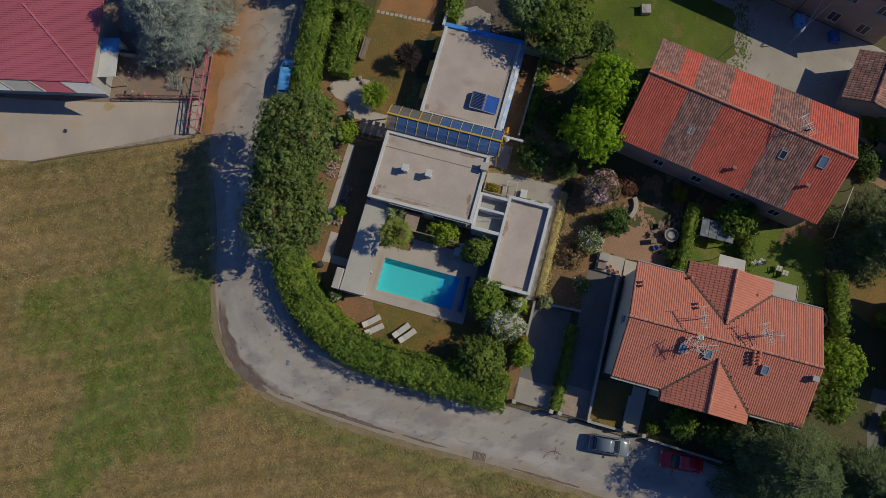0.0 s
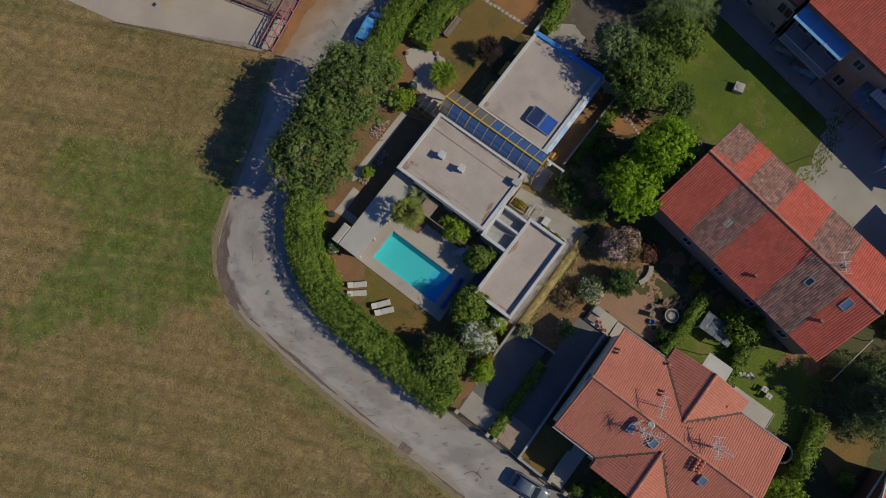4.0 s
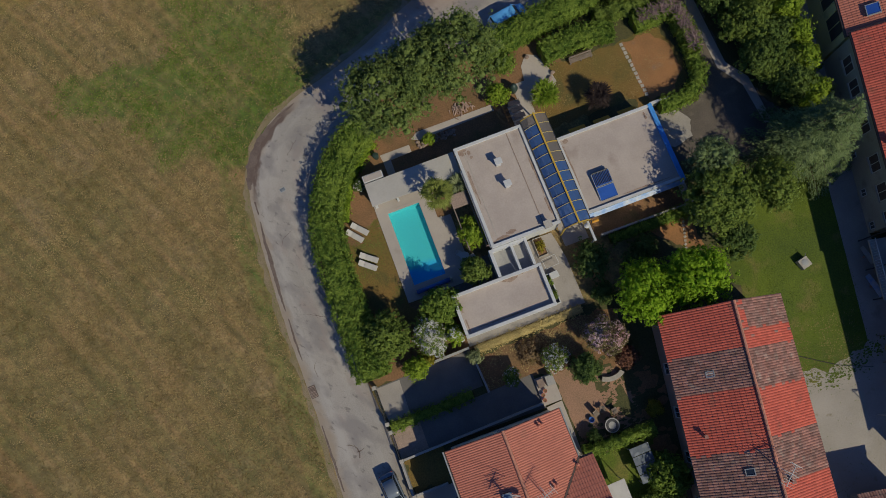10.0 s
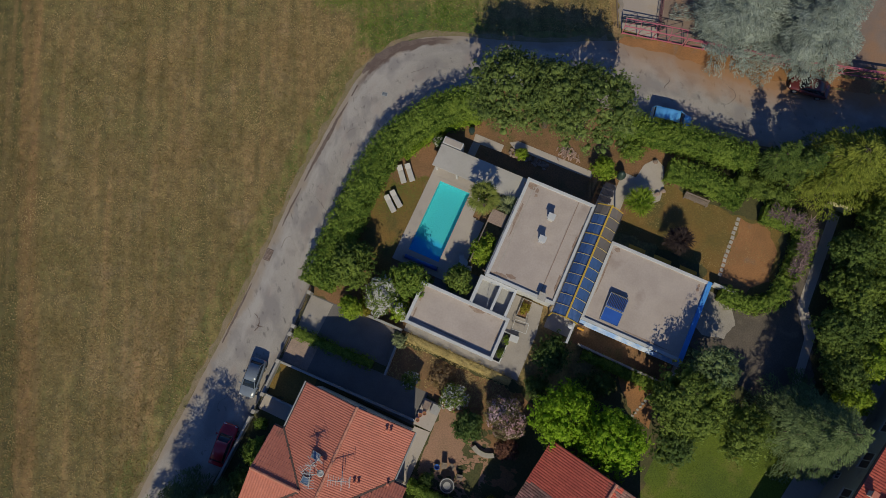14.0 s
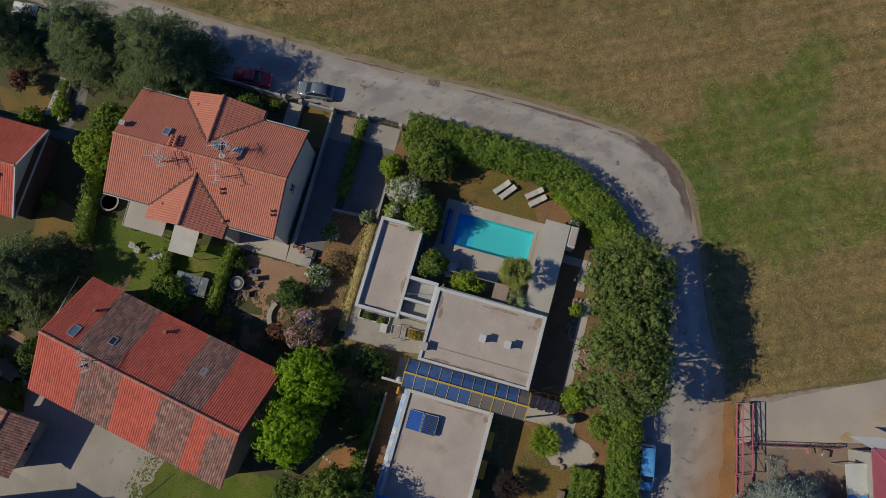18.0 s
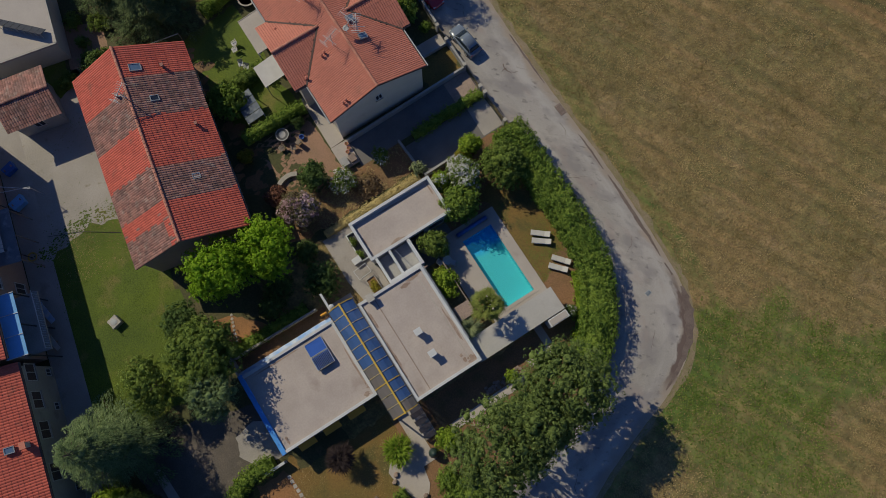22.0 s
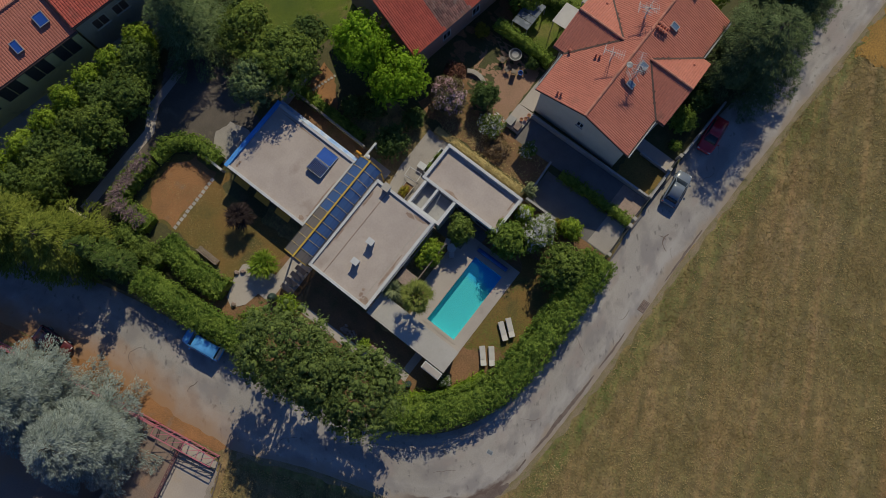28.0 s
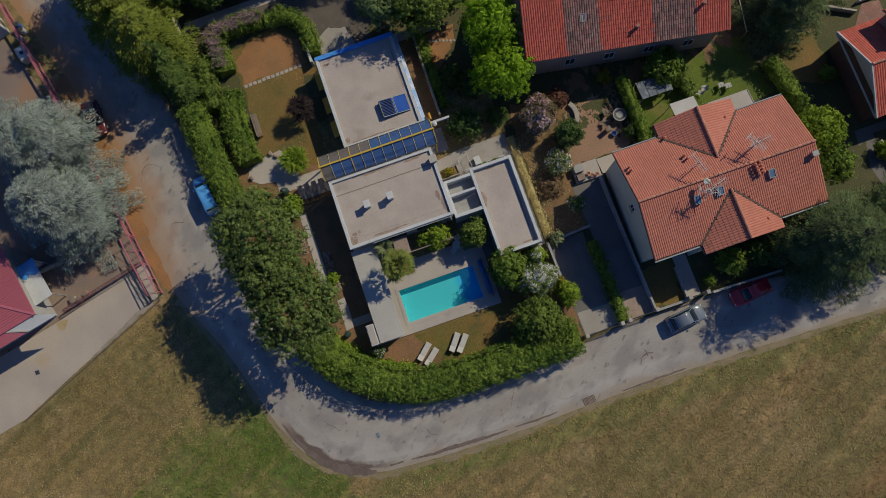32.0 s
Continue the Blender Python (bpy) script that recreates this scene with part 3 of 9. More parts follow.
def tint_shaded_end(m, near, far, blue):
    """Liner turns deeper blue where the shaded end is painted in, along an uneven line."""
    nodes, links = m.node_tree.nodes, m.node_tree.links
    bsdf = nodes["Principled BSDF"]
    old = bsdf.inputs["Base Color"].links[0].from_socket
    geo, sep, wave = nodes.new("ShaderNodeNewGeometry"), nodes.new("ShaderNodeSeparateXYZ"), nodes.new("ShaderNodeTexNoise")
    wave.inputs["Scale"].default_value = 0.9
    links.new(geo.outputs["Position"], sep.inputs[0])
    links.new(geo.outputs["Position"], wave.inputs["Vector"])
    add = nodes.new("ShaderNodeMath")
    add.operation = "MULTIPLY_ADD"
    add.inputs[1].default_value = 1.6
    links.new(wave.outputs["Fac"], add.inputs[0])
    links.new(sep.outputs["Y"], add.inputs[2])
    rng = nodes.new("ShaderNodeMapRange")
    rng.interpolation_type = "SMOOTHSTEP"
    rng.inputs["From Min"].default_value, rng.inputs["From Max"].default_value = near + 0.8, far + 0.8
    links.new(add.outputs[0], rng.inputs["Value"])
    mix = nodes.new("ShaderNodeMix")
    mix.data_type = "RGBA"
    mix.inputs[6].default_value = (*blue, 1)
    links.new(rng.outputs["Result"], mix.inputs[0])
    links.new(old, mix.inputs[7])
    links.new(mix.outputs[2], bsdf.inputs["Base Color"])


tint_shaded_end(M_POOL, 5.3, 6.7, (0.06, 0.46, 0.9))
M_BLUECOVER = material("blue_cover", (0.03, 0.12, 0.4), (0.025, 0.1, 0.33), big=1.5, fine=8, grain=0.08, rough=0.5)
M_WINDOW = glass_material("window_glass", (0.03, 0.04, 0.06), see=0.1, rough=0.05)
M_CREAMPAINT = material("cream_paint", (0.55, 0.45, 0.2), (0.5, 0.4, 0.18), big=2, fine=9, grain=0.05, rough=0.5, bump=0.02)
# Pane tints paint in the sky's reflection (blue) or the floor behind (brown).
M_CANOPY = glass_material("sky_tinted_glass", (0.1, 0.2, 0.44), see=0.5, rough=0.12)
M_BROWNPANE = glass_material("brown_tinted_glass", (0.3, 0.27, 0.25), see=0.55, rough=0.3)
M_SOLAR = material("solar_glass", (0.03, 0.1, 0.4), (0.025, 0.085, 0.34), big=1, fine=5, grain=0.04, rough=0.45, bump=0.0)
M_SOLAR.node_tree.nodes["Principled BSDF"].inputs["Specular IOR Level"].default_value = 0.12
M_SKYLIGHT = material("skylight_glass", (0.13, 0.2, 0.3), (0.1, 0.16, 0.25), big=1, fine=5, grain=0.04, rough=0.3, bump=0.0)
M_BLUEWHITE = material("blue_white_mottle", (0.2, 0.34, 0.62), (0.5, 0.54, 0.6), big=1.6, fine=7, grain=0.08, rough=0.6, bump=0.02)
# Blue of the garage's east edge; also the shade painted on the shelter roof.
M_STRONGBLUE = material("strong_blue", (0.07, 0.3, 0.72), (0.06, 0.26, 0.64), big=1.2, fine=8, grain=0.06, rough=0.6, bump=0.02)
M_WATER = glass_material("pool_water", (0.045, 0.5, 0.57), see=0.85, rough=0.03)
M_TWIG = material("bare_twigs", (0.23, 0.15, 0.14), (0.14, 0.1, 0.105), big=2, fine=10, island=0.5)
M_STUBBLE = material("golden_stubble", (0.33, 0.18, 0.035), (0.25, 0.14, 0.03), big=0.3, fine=6, grain=0.4, bump=0.3)
M_GREENSHEET = material("green_sheet", (0.05, 0.24, 0.17), (0.04, 0.2, 0.14), big=1, fine=8, grain=0.06, rough=0.6)
M_STRAW = material("straw_grass", (0.44, 0.34, 0.14), (0.38, 0.3, 0.12), big=1, fine=8, island=0.15, grain=0.2)

L_LAUREL = leaf_material("laurel_leaves", (0.069, 0.135, 0.022), (0.317, 0.414, 0.076))
L_HOLM = leaf_material("holm_oak_leaves", (0.068, 0.108, 0.03), (0.28, 0.355, 0.1), through=0.35)
L_GOLDCYPRESS = leaf_material("golden_cypress_needles", (0.095, 0.13, 0.02), (0.33, 0.37, 0.065), through=0.25)
L_LIME = leaf_material("lime_leaves", (0.15, 0.27, 0.014), (0.42, 0.62, 0.05), through=0.5)
L_WOOD = leaf_material("wood_leaves", (0.055, 0.1, 0.026), (0.23, 0.315, 0.078))
L_DARK = leaf_material("dark_leaves", (0.046, 0.089, 0.025), (0.179, 0.254, 0.075))
L_OLIVE = leaf_material("olive_green_leaves", (0.084, 0.134, 0.027), (0.282, 0.363, 0.078))
L_CEDAR = leaf_material("blue_cedar_needles", (0.15, 0.185, 0.165), (0.4, 0.45, 0.4), through=0.1)
L_CONIFER = leaf_material("conifer_needles", (0.05, 0.082, 0.032), (0.18, 0.225, 0.09), through=0.1)
L_PALE = leaf_material("grey_green_needles", (0.075, 0.12, 0.045), (0.25, 0.32, 0.135), through=0.15)
L_PALM = leaf_material("palm_leaves", (0.0788, 0.11, 0.0189), (0.315, 0.35, 0.0875), through=0.3)
L_YUCCA = leaf_material("yucca_leaves", (0.0945, 0.126, 0.063), (0.35, 0.385, 0.193), through=0.15)
L_PURPLE = leaf_material("purple_leaves", (0.02, 0.013, 0.014), (0.075, 0.055, 0.05), through=0.15)
L_RUSSET = leaf_material("russet_leaves", (0.0945, 0.0473, 0.0347), (0.28, 0.131, 0.0875), through=0.2)
L_YELLOW = leaf_material("yellow_leaves", (0.119, 0.119, 0.0119), (0.418, 0.352, 0.055), through=0.35)
L_WHITEFLOWER = leaf_material("white_petals", (0.405, 0.396, 0.378), (0.75, 0.74, 0.72), through=0.3)
L_PINKFLOWER = leaf_material("pink_petals", (0.4, 0.22, 0.25), (0.7, 0.54, 0.57), through=0.3)
L_MYRTLE = leaf_material("myrtle_leaves", (0.1, 0.07, 0.04), (0.27, 0.24, 0.12), through=0.25)
L_DRY = leaf_material("dry_leaves", (0.15, 0.1, 0.055), (0.33, 0.23, 0.13), through=0.2)
L_BRIGHT = leaf_material("bright_green_leaves", (0.12, 0.209, 0.018), (0.38, 0.481, 0.057), through=0.35)
L_GRASS = leaf_material("meadow_blades", (0.163, 0.122, 0.045), (0.47, 0.347, 0.165), through=0.2, patch=0.16)
L_LAWN = leaf_material("lawn_blades", (0.05, 0.085, 0.006), (0.145, 0.185, 0.02), through=0.3)
L_GRASSGREEN = leaf_material("green_blades", (0.08, 0.135, 0.018), (0.22, 0.275, 0.06), through=0.25)

# ---- ground ----
POOL = (7.33, 10.64, 4.08, 11.86)
px0, px1, py0, py1 = POOL
FAR = 2500.0
g = Geo()
for x0, x1, y0, y1 in ((-FAR, px0, -FAR, FAR), (px1, FAR, -FAR, FAR), (px0, px1, -FAR, py0), (px0, px1, py1, FAR)):
    g.add([(x0, y0, 0), (x1, y0, 0), (x1, y1, 0), (x0, y1, 0)], [(0, 1, 2, 3)])
lone("ground", g, M_FIELD, "dry mown meadow with straw, bare soil and greener patches", "meadow", "structure")


def rough_edge(poly, amp, step=0.45):
    """The outline cut into short pieces that wander from side to side."""
    out = []
    for i, p in enumerate(poly):
        a, b = Vector(p), Vector(poly[(i + 1) % len(poly)])
        n = max(1, int((b - a).length / step))
        for k in range(n):
            q = a.lerp(b, k / n)
            out.append((q.x + amp * (noise.noise((q.x * 0.9, q.y * 0.9, 1.5)) + 0.6 * noise.noise((q.x * 2.7, q.y * 2.7, 4.5))), q.y + amp * (noise.noise((q.x * 0.9, q.y * 0.9, 8.5)) + 0.6 * noise.noise((q.x * 2.7, q.y * 2.7, 12.5)))))
    return out


SOFT = {"lawn": 0.45, "garden": 0.3, "yard": 0.5, "field": 0.8, "ground patch": 0.25, "verge": 0.3}


def sheet(name, poly, z, mat, label, category):
    if category in SOFT and len(poly) < 24:
        poly = rough_edge(poly, SOFT[category])
    return lone(name, Geo().sheet(poly, z), mat, label, category, "structure")


def smooth_line(pts, step=1.0):
    """A smooth curve through the points."""
    out = []
    for i in range(len(pts) - 1):
        a, b, c, d = (Vector(pts[min(max(k, 0), len(pts) - 1)]) for k in (i - 1, i, i + 1, i + 2))
        n = max(2, int((c - b).length / step))
        for k in range(n):
            t = k / n
            out.append(tuple(0.5 * ((2 * b) + (c - a) * t + (2 * a - 5 * b + 4 * c - d) * t * t + (3 * b - a - 3 * c + d) * t ** 3)))
    return out + [tuple(pts[-1])]


def frayed(line, rng, amount=0.18):
    return [(x + rng.uniform(-amount, amount), y + rng.uniform(-amount, amount)) for x, y in line]


rng = random.Random(4)
ROAD_OUT = smooth_line([(-9, -75), (-7.2, -50), (-6.7, -38), (-6.2, -26.7), (-5.8, -8.8), (-5.9, -1.2), (-6.0, 6.3), (-5.7, 15.5), (-5.1, 19.8), (-3.9, 22.6), (-2.0, 24.9), (1.4, 26.9),
                        (6.4, 28.6), (12, 30.6), (18.2, 33.4), (26.5, 34.6), (33.4, 35.6), (44, 38.2), (60, 44), (90, 56)], 0.8)
ROAD_IN = smooth_line([(-4.5, -75), (-3.2, -50), (-2.6, -40), (-0.9, -28), (0.1, -20), (0.2, -9), (-0.1, -4), (-0.7, 3), (-0.9, 8), (-0.4, 13), (1.2, 17.5), (4.2, 20.9), (8.6, 23.2),
                       (15, 25.2), (22, 26.2), (30, 27.3), (38, 29), (46, 32), (60, 37.5), (90, 49)], 0.8)


def along_line(line, n):
    """n points at even steps along a line."""
    p = np.array(line)
    d = np.concatenate([[0], np.cumsum(np.linalg.norm(np.diff(p, axis=0), axis=1))])
    t = np.linspace(0, d[-1], n)
    return np.stack([np.interp(t, d, p[:, 0]), np.interp(t, d, p[:, 1])], 1), t


N_ALONG, N_ACROSS = 420, 7
outer, far_along = along_line(frayed(ROAD_OUT, rng, 0.04), N_ALONG)
inner, _ = along_line(ROAD_IN, N_ALONG)
road_v = np.stack([np.concatenate([outer * (1 - k) + inner * k, np.full((N_ALONG, 1), 0.016)], 1) for k in np.linspace(0, 1, N_ACROSS)], 1).reshape(-1, 3)
road_f = np.array([(i * N_ACROSS + k, i * N_ACROSS + k + 1, (i + 1) * N_ACROSS + k + 1, (i + 1) * N_ACROSS + k) for i in range(N_ALONG - 1) for k in range(N_ACROSS - 1)])[:, ::-1]
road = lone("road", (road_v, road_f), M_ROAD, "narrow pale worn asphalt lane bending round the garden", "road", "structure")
lay = road.data.uv_layers.new(name="lane")
loop_v = np.empty(len(road.data.loops), dtype=np.int32)
road.data.loops.foreach_get("vertex_index", loop_v)
lay.data.foreach_set("uv", np.stack([(loop_v % N_ACROSS) / (N_ACROSS - 1), far_along[loop_v // N_ACROSS]], 1).astype(np.float32).ravel())
verge = [(x - 0.55, y + 0.1) if y < 20 else (x - 0.3, y + 0.5) for x, y in ROAD_OUT if -60 < y < 34 and x < 18]
sheet("verge", frayed(verge, rng, 0.22) + frayed([p for p in ROAD_OUT if -60 < p[1] < 34 and p[0] < 18][::-1], rng, 0.1), 0.008, M_VERGE, "sandy bare verge between lane and meadow", "verge")

GARDEN_SOUTH = [(0.2, -3.9), (0.2, -9), (0.1, -20), (-0.9, -28), (-2.6, -40), (-3.2, -50), (-4.5, -75), (120, -75), (120, 60), (90, 48.5), (60, 37), (46, 31.5), (38, 28.5), (30, 26.8), (30, -3.5)]
sheet("garden_ground", GARDEN_SOUTH, 0.006, M_SHADEGRASS, "shaded rough grass of the neighbouring gardens", "garden")
GARDEN_WEST = [(-0.3, -3.9), (-0.7, 3), (-0.9, 8), (-0.4, 13), (1.2, 17.5), (4.2, 20.9), (8.6, 23.2), (15, 25.2), (22, 26.2), (30, 26.8), (30, 15.2), (6.2, 15.2), (6.2, 2.6), (11, 2.6), (11, -3.9)]
sheet("garden_soil", GARDEN_WEST, 0.008, M_SOIL, "dry reddish garden soil with sparse grass", "garden")
sheet("pool_lawn", [(2.0, 1.5), (2.1, 6), (2.4, 10), (3.6, 9.8), (5.2, 11.3), (6.15, 12), (6.15, 2.7), (7.5, 1.0), (4.5, 0.2)], 0.013, M_DRYLAWN, "patchy half-dry lawn beside the pool", "lawn")
sheet("front_lawn", [(25.9, 20.8), (30, 20.6), (36.3, 20.6), (38.5, 21.2), (40.5, 20.6), (41.5, 17.5), (40.9, 14.4), (38.8, 12.9), (35.2, 12.9), (35.2, 14.3), (25.9, 14.3)], 0.013, M_DRYLAWN, "patchy dry front lawn with stepping stones", "lawn")
sheet("bare_lawn", [(36.6, 20.3), (39.2, 20.6), (40.9, 18.6), (40.8, 15.4), (39.2, 13.4), (36.5, 13.6)], 0.018, M_DIRT, "bare orange patch of worn lawn", "lawn")
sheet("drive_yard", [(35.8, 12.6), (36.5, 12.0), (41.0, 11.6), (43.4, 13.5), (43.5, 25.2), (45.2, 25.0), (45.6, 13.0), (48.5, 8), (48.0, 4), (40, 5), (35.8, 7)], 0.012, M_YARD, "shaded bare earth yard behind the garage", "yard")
sheet("path_strip", [(44.3, 24.5), (45.3, 24.5), (45.4, 14.5), (46.9, 12.2), (47.1, 7), (46.3, 7), (46.0, 11.6), (44.4, 14.2)], 0.02, M_PAVE, "pale concrete garden path", "path")
sheet("yard_slab", [(36.0, 12.3), (38.6, 11.9), (39.6, 10.2), (38.9, 8.4), (37.0, 8.0), (35.9, 8.6)], 0.017, M_GRAVEL, "worn pale concrete beside the garage", "ground patch")
sheet("lawn_east", [(36.6, -11), (36.4, -15.0), (40.0, -17.6), (43.8, -17.4), (46.6, -16.2), (48.0, -7), (49.5, 0), (50, 4), (38, 2.2), (36.8, -4)], 0.012, M_LAWN, "green lawn with worn patches", "lawn")
sheet("gravel_yard", [(36.2, -15.4), (38.0, -16.2), (41.0, -17.4), (44.0, -16.8), (48.2, -16.0), (46.6, -24), (45.0, -33), (41.5, -35), (34.5, -33), (35.2, -29)], 0.014, M_GRAVEL, "pale gravel farmyard with weeds", "yard")
sheet("orange_court", [(30.6, 1.3), (35.2, 1.2), (35.4, -2.4), (33.4, -1.9)], 0.014, M_DIRT, "bare orange earth patch", "ground patch")
sheet("brown_garden", [(10.4, -4.7), (23.2, -4.5), (25.2, -5), (23.4, -11), (18, -11.2), (15.8, -8.2), (10.4, -8.4)], 0.012, M_SOIL, "dry brown garden bank with dead grass", "garden")
sheet("villa_garden", [(16.8, -8.6), (20.5, -8.6), (22.6, -10.4), (23.6, -15.6), (17.0, -15.9)], 0.016, M_EARTH, "trodden earth of the neighbour's garden", "garden")
sheet("villa_garden_grass", [(20.4, -10.7), (22.4, -10.9), (23.2, -15.5), (20.7, -14.2)], 0.021, M_SHADEGRASS, "small dull green lawn", "lawn")
sheet("villa_lawn", [(17.2, -30.6), (24, -29.8), (23.8, -17.0), (17.2, -17.3)], 0.016, M_LAWN, "short green villa lawn", "lawn")


def worn_border(name, label, line, count, spread, size, z, mat, seed):
    """Ragged scraps of one ground strewn over the next, thinning out to both sides of their border."""
    rs = random.Random(seed)
    pts = smooth_line(line, 0.3)
    out = Geo()
    for k in range(count):
        x, y = pts[rs.randrange(len(pts))]
        x, y, r = x + rs.gauss(0, spread), y + rs.gauss(0, spread), size * rs.uniform(0.3, 1.0)
        ring = []
        for j in range(14):
            a = 2 * math.pi * j / 14
            d = r * (1 + 0.55 * noise.noise((x + math.cos(a) * 1.3, y + math.sin(a) * 1.3, seed)) + rs.uniform(-0.15, 0.15))
            ring.append((x + d * math.cos(a) * 1.3, y + d * math.sin(a) * 0.8))
        out.sheet(ring, z + 0.00005 * k)
    return lone(name, out, mat, label, "ground patch", "structure")


YARD_EDGE = [(36.4, -15.4), (38.0, -16.4), (41.0, -17.4), (44.0, -17.0), (46.6, -16.2)]
worn_border("weed_scraps", "grass creeping over the gravel", [(x, y - 0.7) for x, y in YARD_EDGE], 500, 0.5, 0.1, 0.021, M_LAWN, 62)
worn_border("weed_scraps", "weedy grass round the trodden earth", [(17.2, -15.6), (20.4, -15.2), (23.0, -14.6), (22.6, -10.8), (20.6, -8.9), (18.5, -8.7)], 220, 0.5, 0.22, 0.0245, M_SHADEGRASS, 63)
worn_border("earth_scraps", "brown earth showing through the small lawn", [(20.7, -14.0), (21.2, -12.2), (22.0, -11.0)], 70, 0.4, 0.2, 0.036, M_EARTH, 64)
worn_border("leaf_litter", "dark litter at the foot of the hedge", [(24.6, -12.0), (24.2, -17.0), (24.2, -22.0), (24.2, -29.0)], 60, 0.6, 0.6, 0.0285, M_SOIL, 65)
sheet("cedar_lawn", [(7.4, -46.9), (6, -42.4), (4.4, -41.2), (4.2, -40.4), (8.6, -40.6), (9.4, -44.3)], 0.014, M_DRYLAWN, "yellow-green lawn between the cedars", "lawn")
sheet("kitchen_garden", [(34.2, -38.4), (30.4, -36.4), (30.6, -33), (35.4, -32.2), (34.6, -35.3)], 0.014, M_EARTH, "bare brown vegetable plot", "garden")
sheet("shed_lawn", [(39.1, -35), (35.3, -35.2), (35.3, -31.6), (37.3, -31.4)], 0.018, M_LAWN, "small green lawn behind the shed", "lawn")
lone("garden_path", Geo().prism([(4.3, -40.3), (8.7, -40.4), (8.6, -39.7), (4.4, -39.6)], 0, 0.04), M_PAVE, "pale garden path between the cedars", "path", "structure")
sheet("south_lawn", [(16.4, -37), (22.4, -36.8), (22.0, -32.8), (17.4, -32.8)], 0.014, M_DRYLAWN, "yellowed lawn behind the villa", "lawn")
sheet("dirt_verge", [(18.3, 33.3), (26.5, 34.5), (33.4, 35.5), (44, 38.1), (44, 39.5), (33.8, 37.4), (26.9, 36.2), (18.6, 34.4)], 0.022, M_DIRT, "orange dirt strip beside the lane", "verge")
sheet("depot_concrete", [(21.9, 35.2), (18.0, 35.0), (13.2, 45.7), (10.8, 50.7), (8, 64), (15, 66), (17.2, 53.2), (19.2, 44.5), (21.0, 39)], 0.02, M_FORECOURT, "smooth pale concrete forecourt with rust stains", "forecourt")
sheet("depot_dirt", [(21.9, 35.3), (33.5, 37.4), (60, 47), (60, 80), (15, 80), (15, 66), (17.2, 53.2), (19.2, 44.5), (21.0, 39)], 0.012, M_YARDDIRT, "reddish dirt yard of the depot", "yard")
sheet("stubble_field", [(-7.5, -36.5), (-12.5, -37.6), (-17, -36.6), (-60, -38), (-60, -90), (-10, -90), (-7.4, -50)], 0.0115, M_STUBBLE, "golden stubble field", "field")

# damp earth along the outer edge of the lane
def ribbon(line, widths, z, rnd, ragged=0.25):
    """A flat band along a line with uneven edges."""
    pts = smooth_line(line, 0.28)
    left, right = [], []
    for i, (x, y) in enumerate(pts):
        f = i / (len(pts) - 1) * (len(widths) - 1)
        k = min(int(f), len(widths) - 2)
        w = (widths[k] * (1 - f + k) + widths[k + 1] * (f - k)) / 2
        a, b = Vector(pts[max(i - 1, 0)]), Vector(pts[min(i + 1, len(pts) - 1)])
        d = (b - a).normalized()
        j = 1 + 0.5 * noise.noise((x * 1.4, y * 1.4, 2.0))
        wl, wr = w * (j + rnd.uniform(-ragged, ragged)), w * (2 - j + rnd.uniform(-ragged, ragged))
        left.append((x - d.y * wl, y + d.x * wl, z))
        right.append((x + d.y * wr, y - d.x * wr, z))
    g = Geo()
    n = len(pts)
    return g.add(left + right, [(i + n, i + 1 + n, i + 1, i) for i in range(n - 1)])


damp = thing("damp_edge", "dark damp earth along the lane's outer edge", "damp earth", -5, 20, 0, kind="structure")
for line, widths in (([(-5.55, 6.2), (-5.5, 8.4), (-5.4, 11), (-5.35, 13.6), (-5.15, 15.8)], (0.1, 0.32, 0.38, 0.3, 0.1)),
                     ([(-5.15, 19.4), (-4.55, 21.2), (-3.4, 23.2), (-1.8, 24.75), (0.0, 25.85), (2.1, 26.75)], (0.2, 1.05, 0.8, 0.5, 0.35, 0.08)),
                     ([(-5.5, 1.0), (-5.55, 3.0), (-5.5, 5.4)], (0.08, 0.22, 0.1)), ([(-5.1, 16.6), (-5.05, 18.0)], (0.12, 0.2)), ([(-5.6, -12), (-5.65, -8), (-5.65, -5.5)], (0.1, 0.25, 0.08))):
    part("damp_patch", ribbon(line, widths, 0.022, rng), M_DAMP, damp)

def crack(x, y, deg, length, wide=0.05):
    pts, a = [(x, y)], radians(deg)
    for _ in range(int(length / 0.25)):
        a += rng.uniform(-0.55, 0.55)
        pts.append((pts[-1][0] + math.cos(a) * 0.25, pts[-1][1] + math.sin(a) * 0.25))
    return ribbon(pts, (wide, wide * 1.4, wide * 0.3), 0.0235, rng)


cracks = thing("road_cracks", "dark branching cracks and holes in the asphalt", "road crack", -3, -10, 0, kind="structure")
for x, y, deg, length, wide in ((-3.2, -9.6, 100, 1.6, 0.09), (-3.3, -9.0, 20, 0.9, 0.07), (-3.4, -8.4, 150, 0.9, 0.06), (-4.6, -1.0, 80, 1.8, 0.03), (-2.0, 3.5, 95, 3.0, 0.025), (-3.9, 12.6, 60, 2.0, 0.03), (-0.4, 21.5, 40, 2.4, 0.03), (13.5, 28.5, 10, 3.0, 0.03),
                                (24.6, 30.4, 80, 1.6, 0.06), (31, 31.2, 20, 3.5, 0.035), (-3.0, -18, 95, 3.0, 0.03)):
    part("crack", crack(x, y, deg, length, wide), M_DAMP, cracks)
grate = thing("drain_grate", "rusty iron drain grate in the lane", "drain grate", -5.44, -2.19, 0.018, 3)
part("frame", Geo().box(-0.36, 0.36, -0.62, 0.62, 0, 0.012), M_DAMP, grate, local=True)
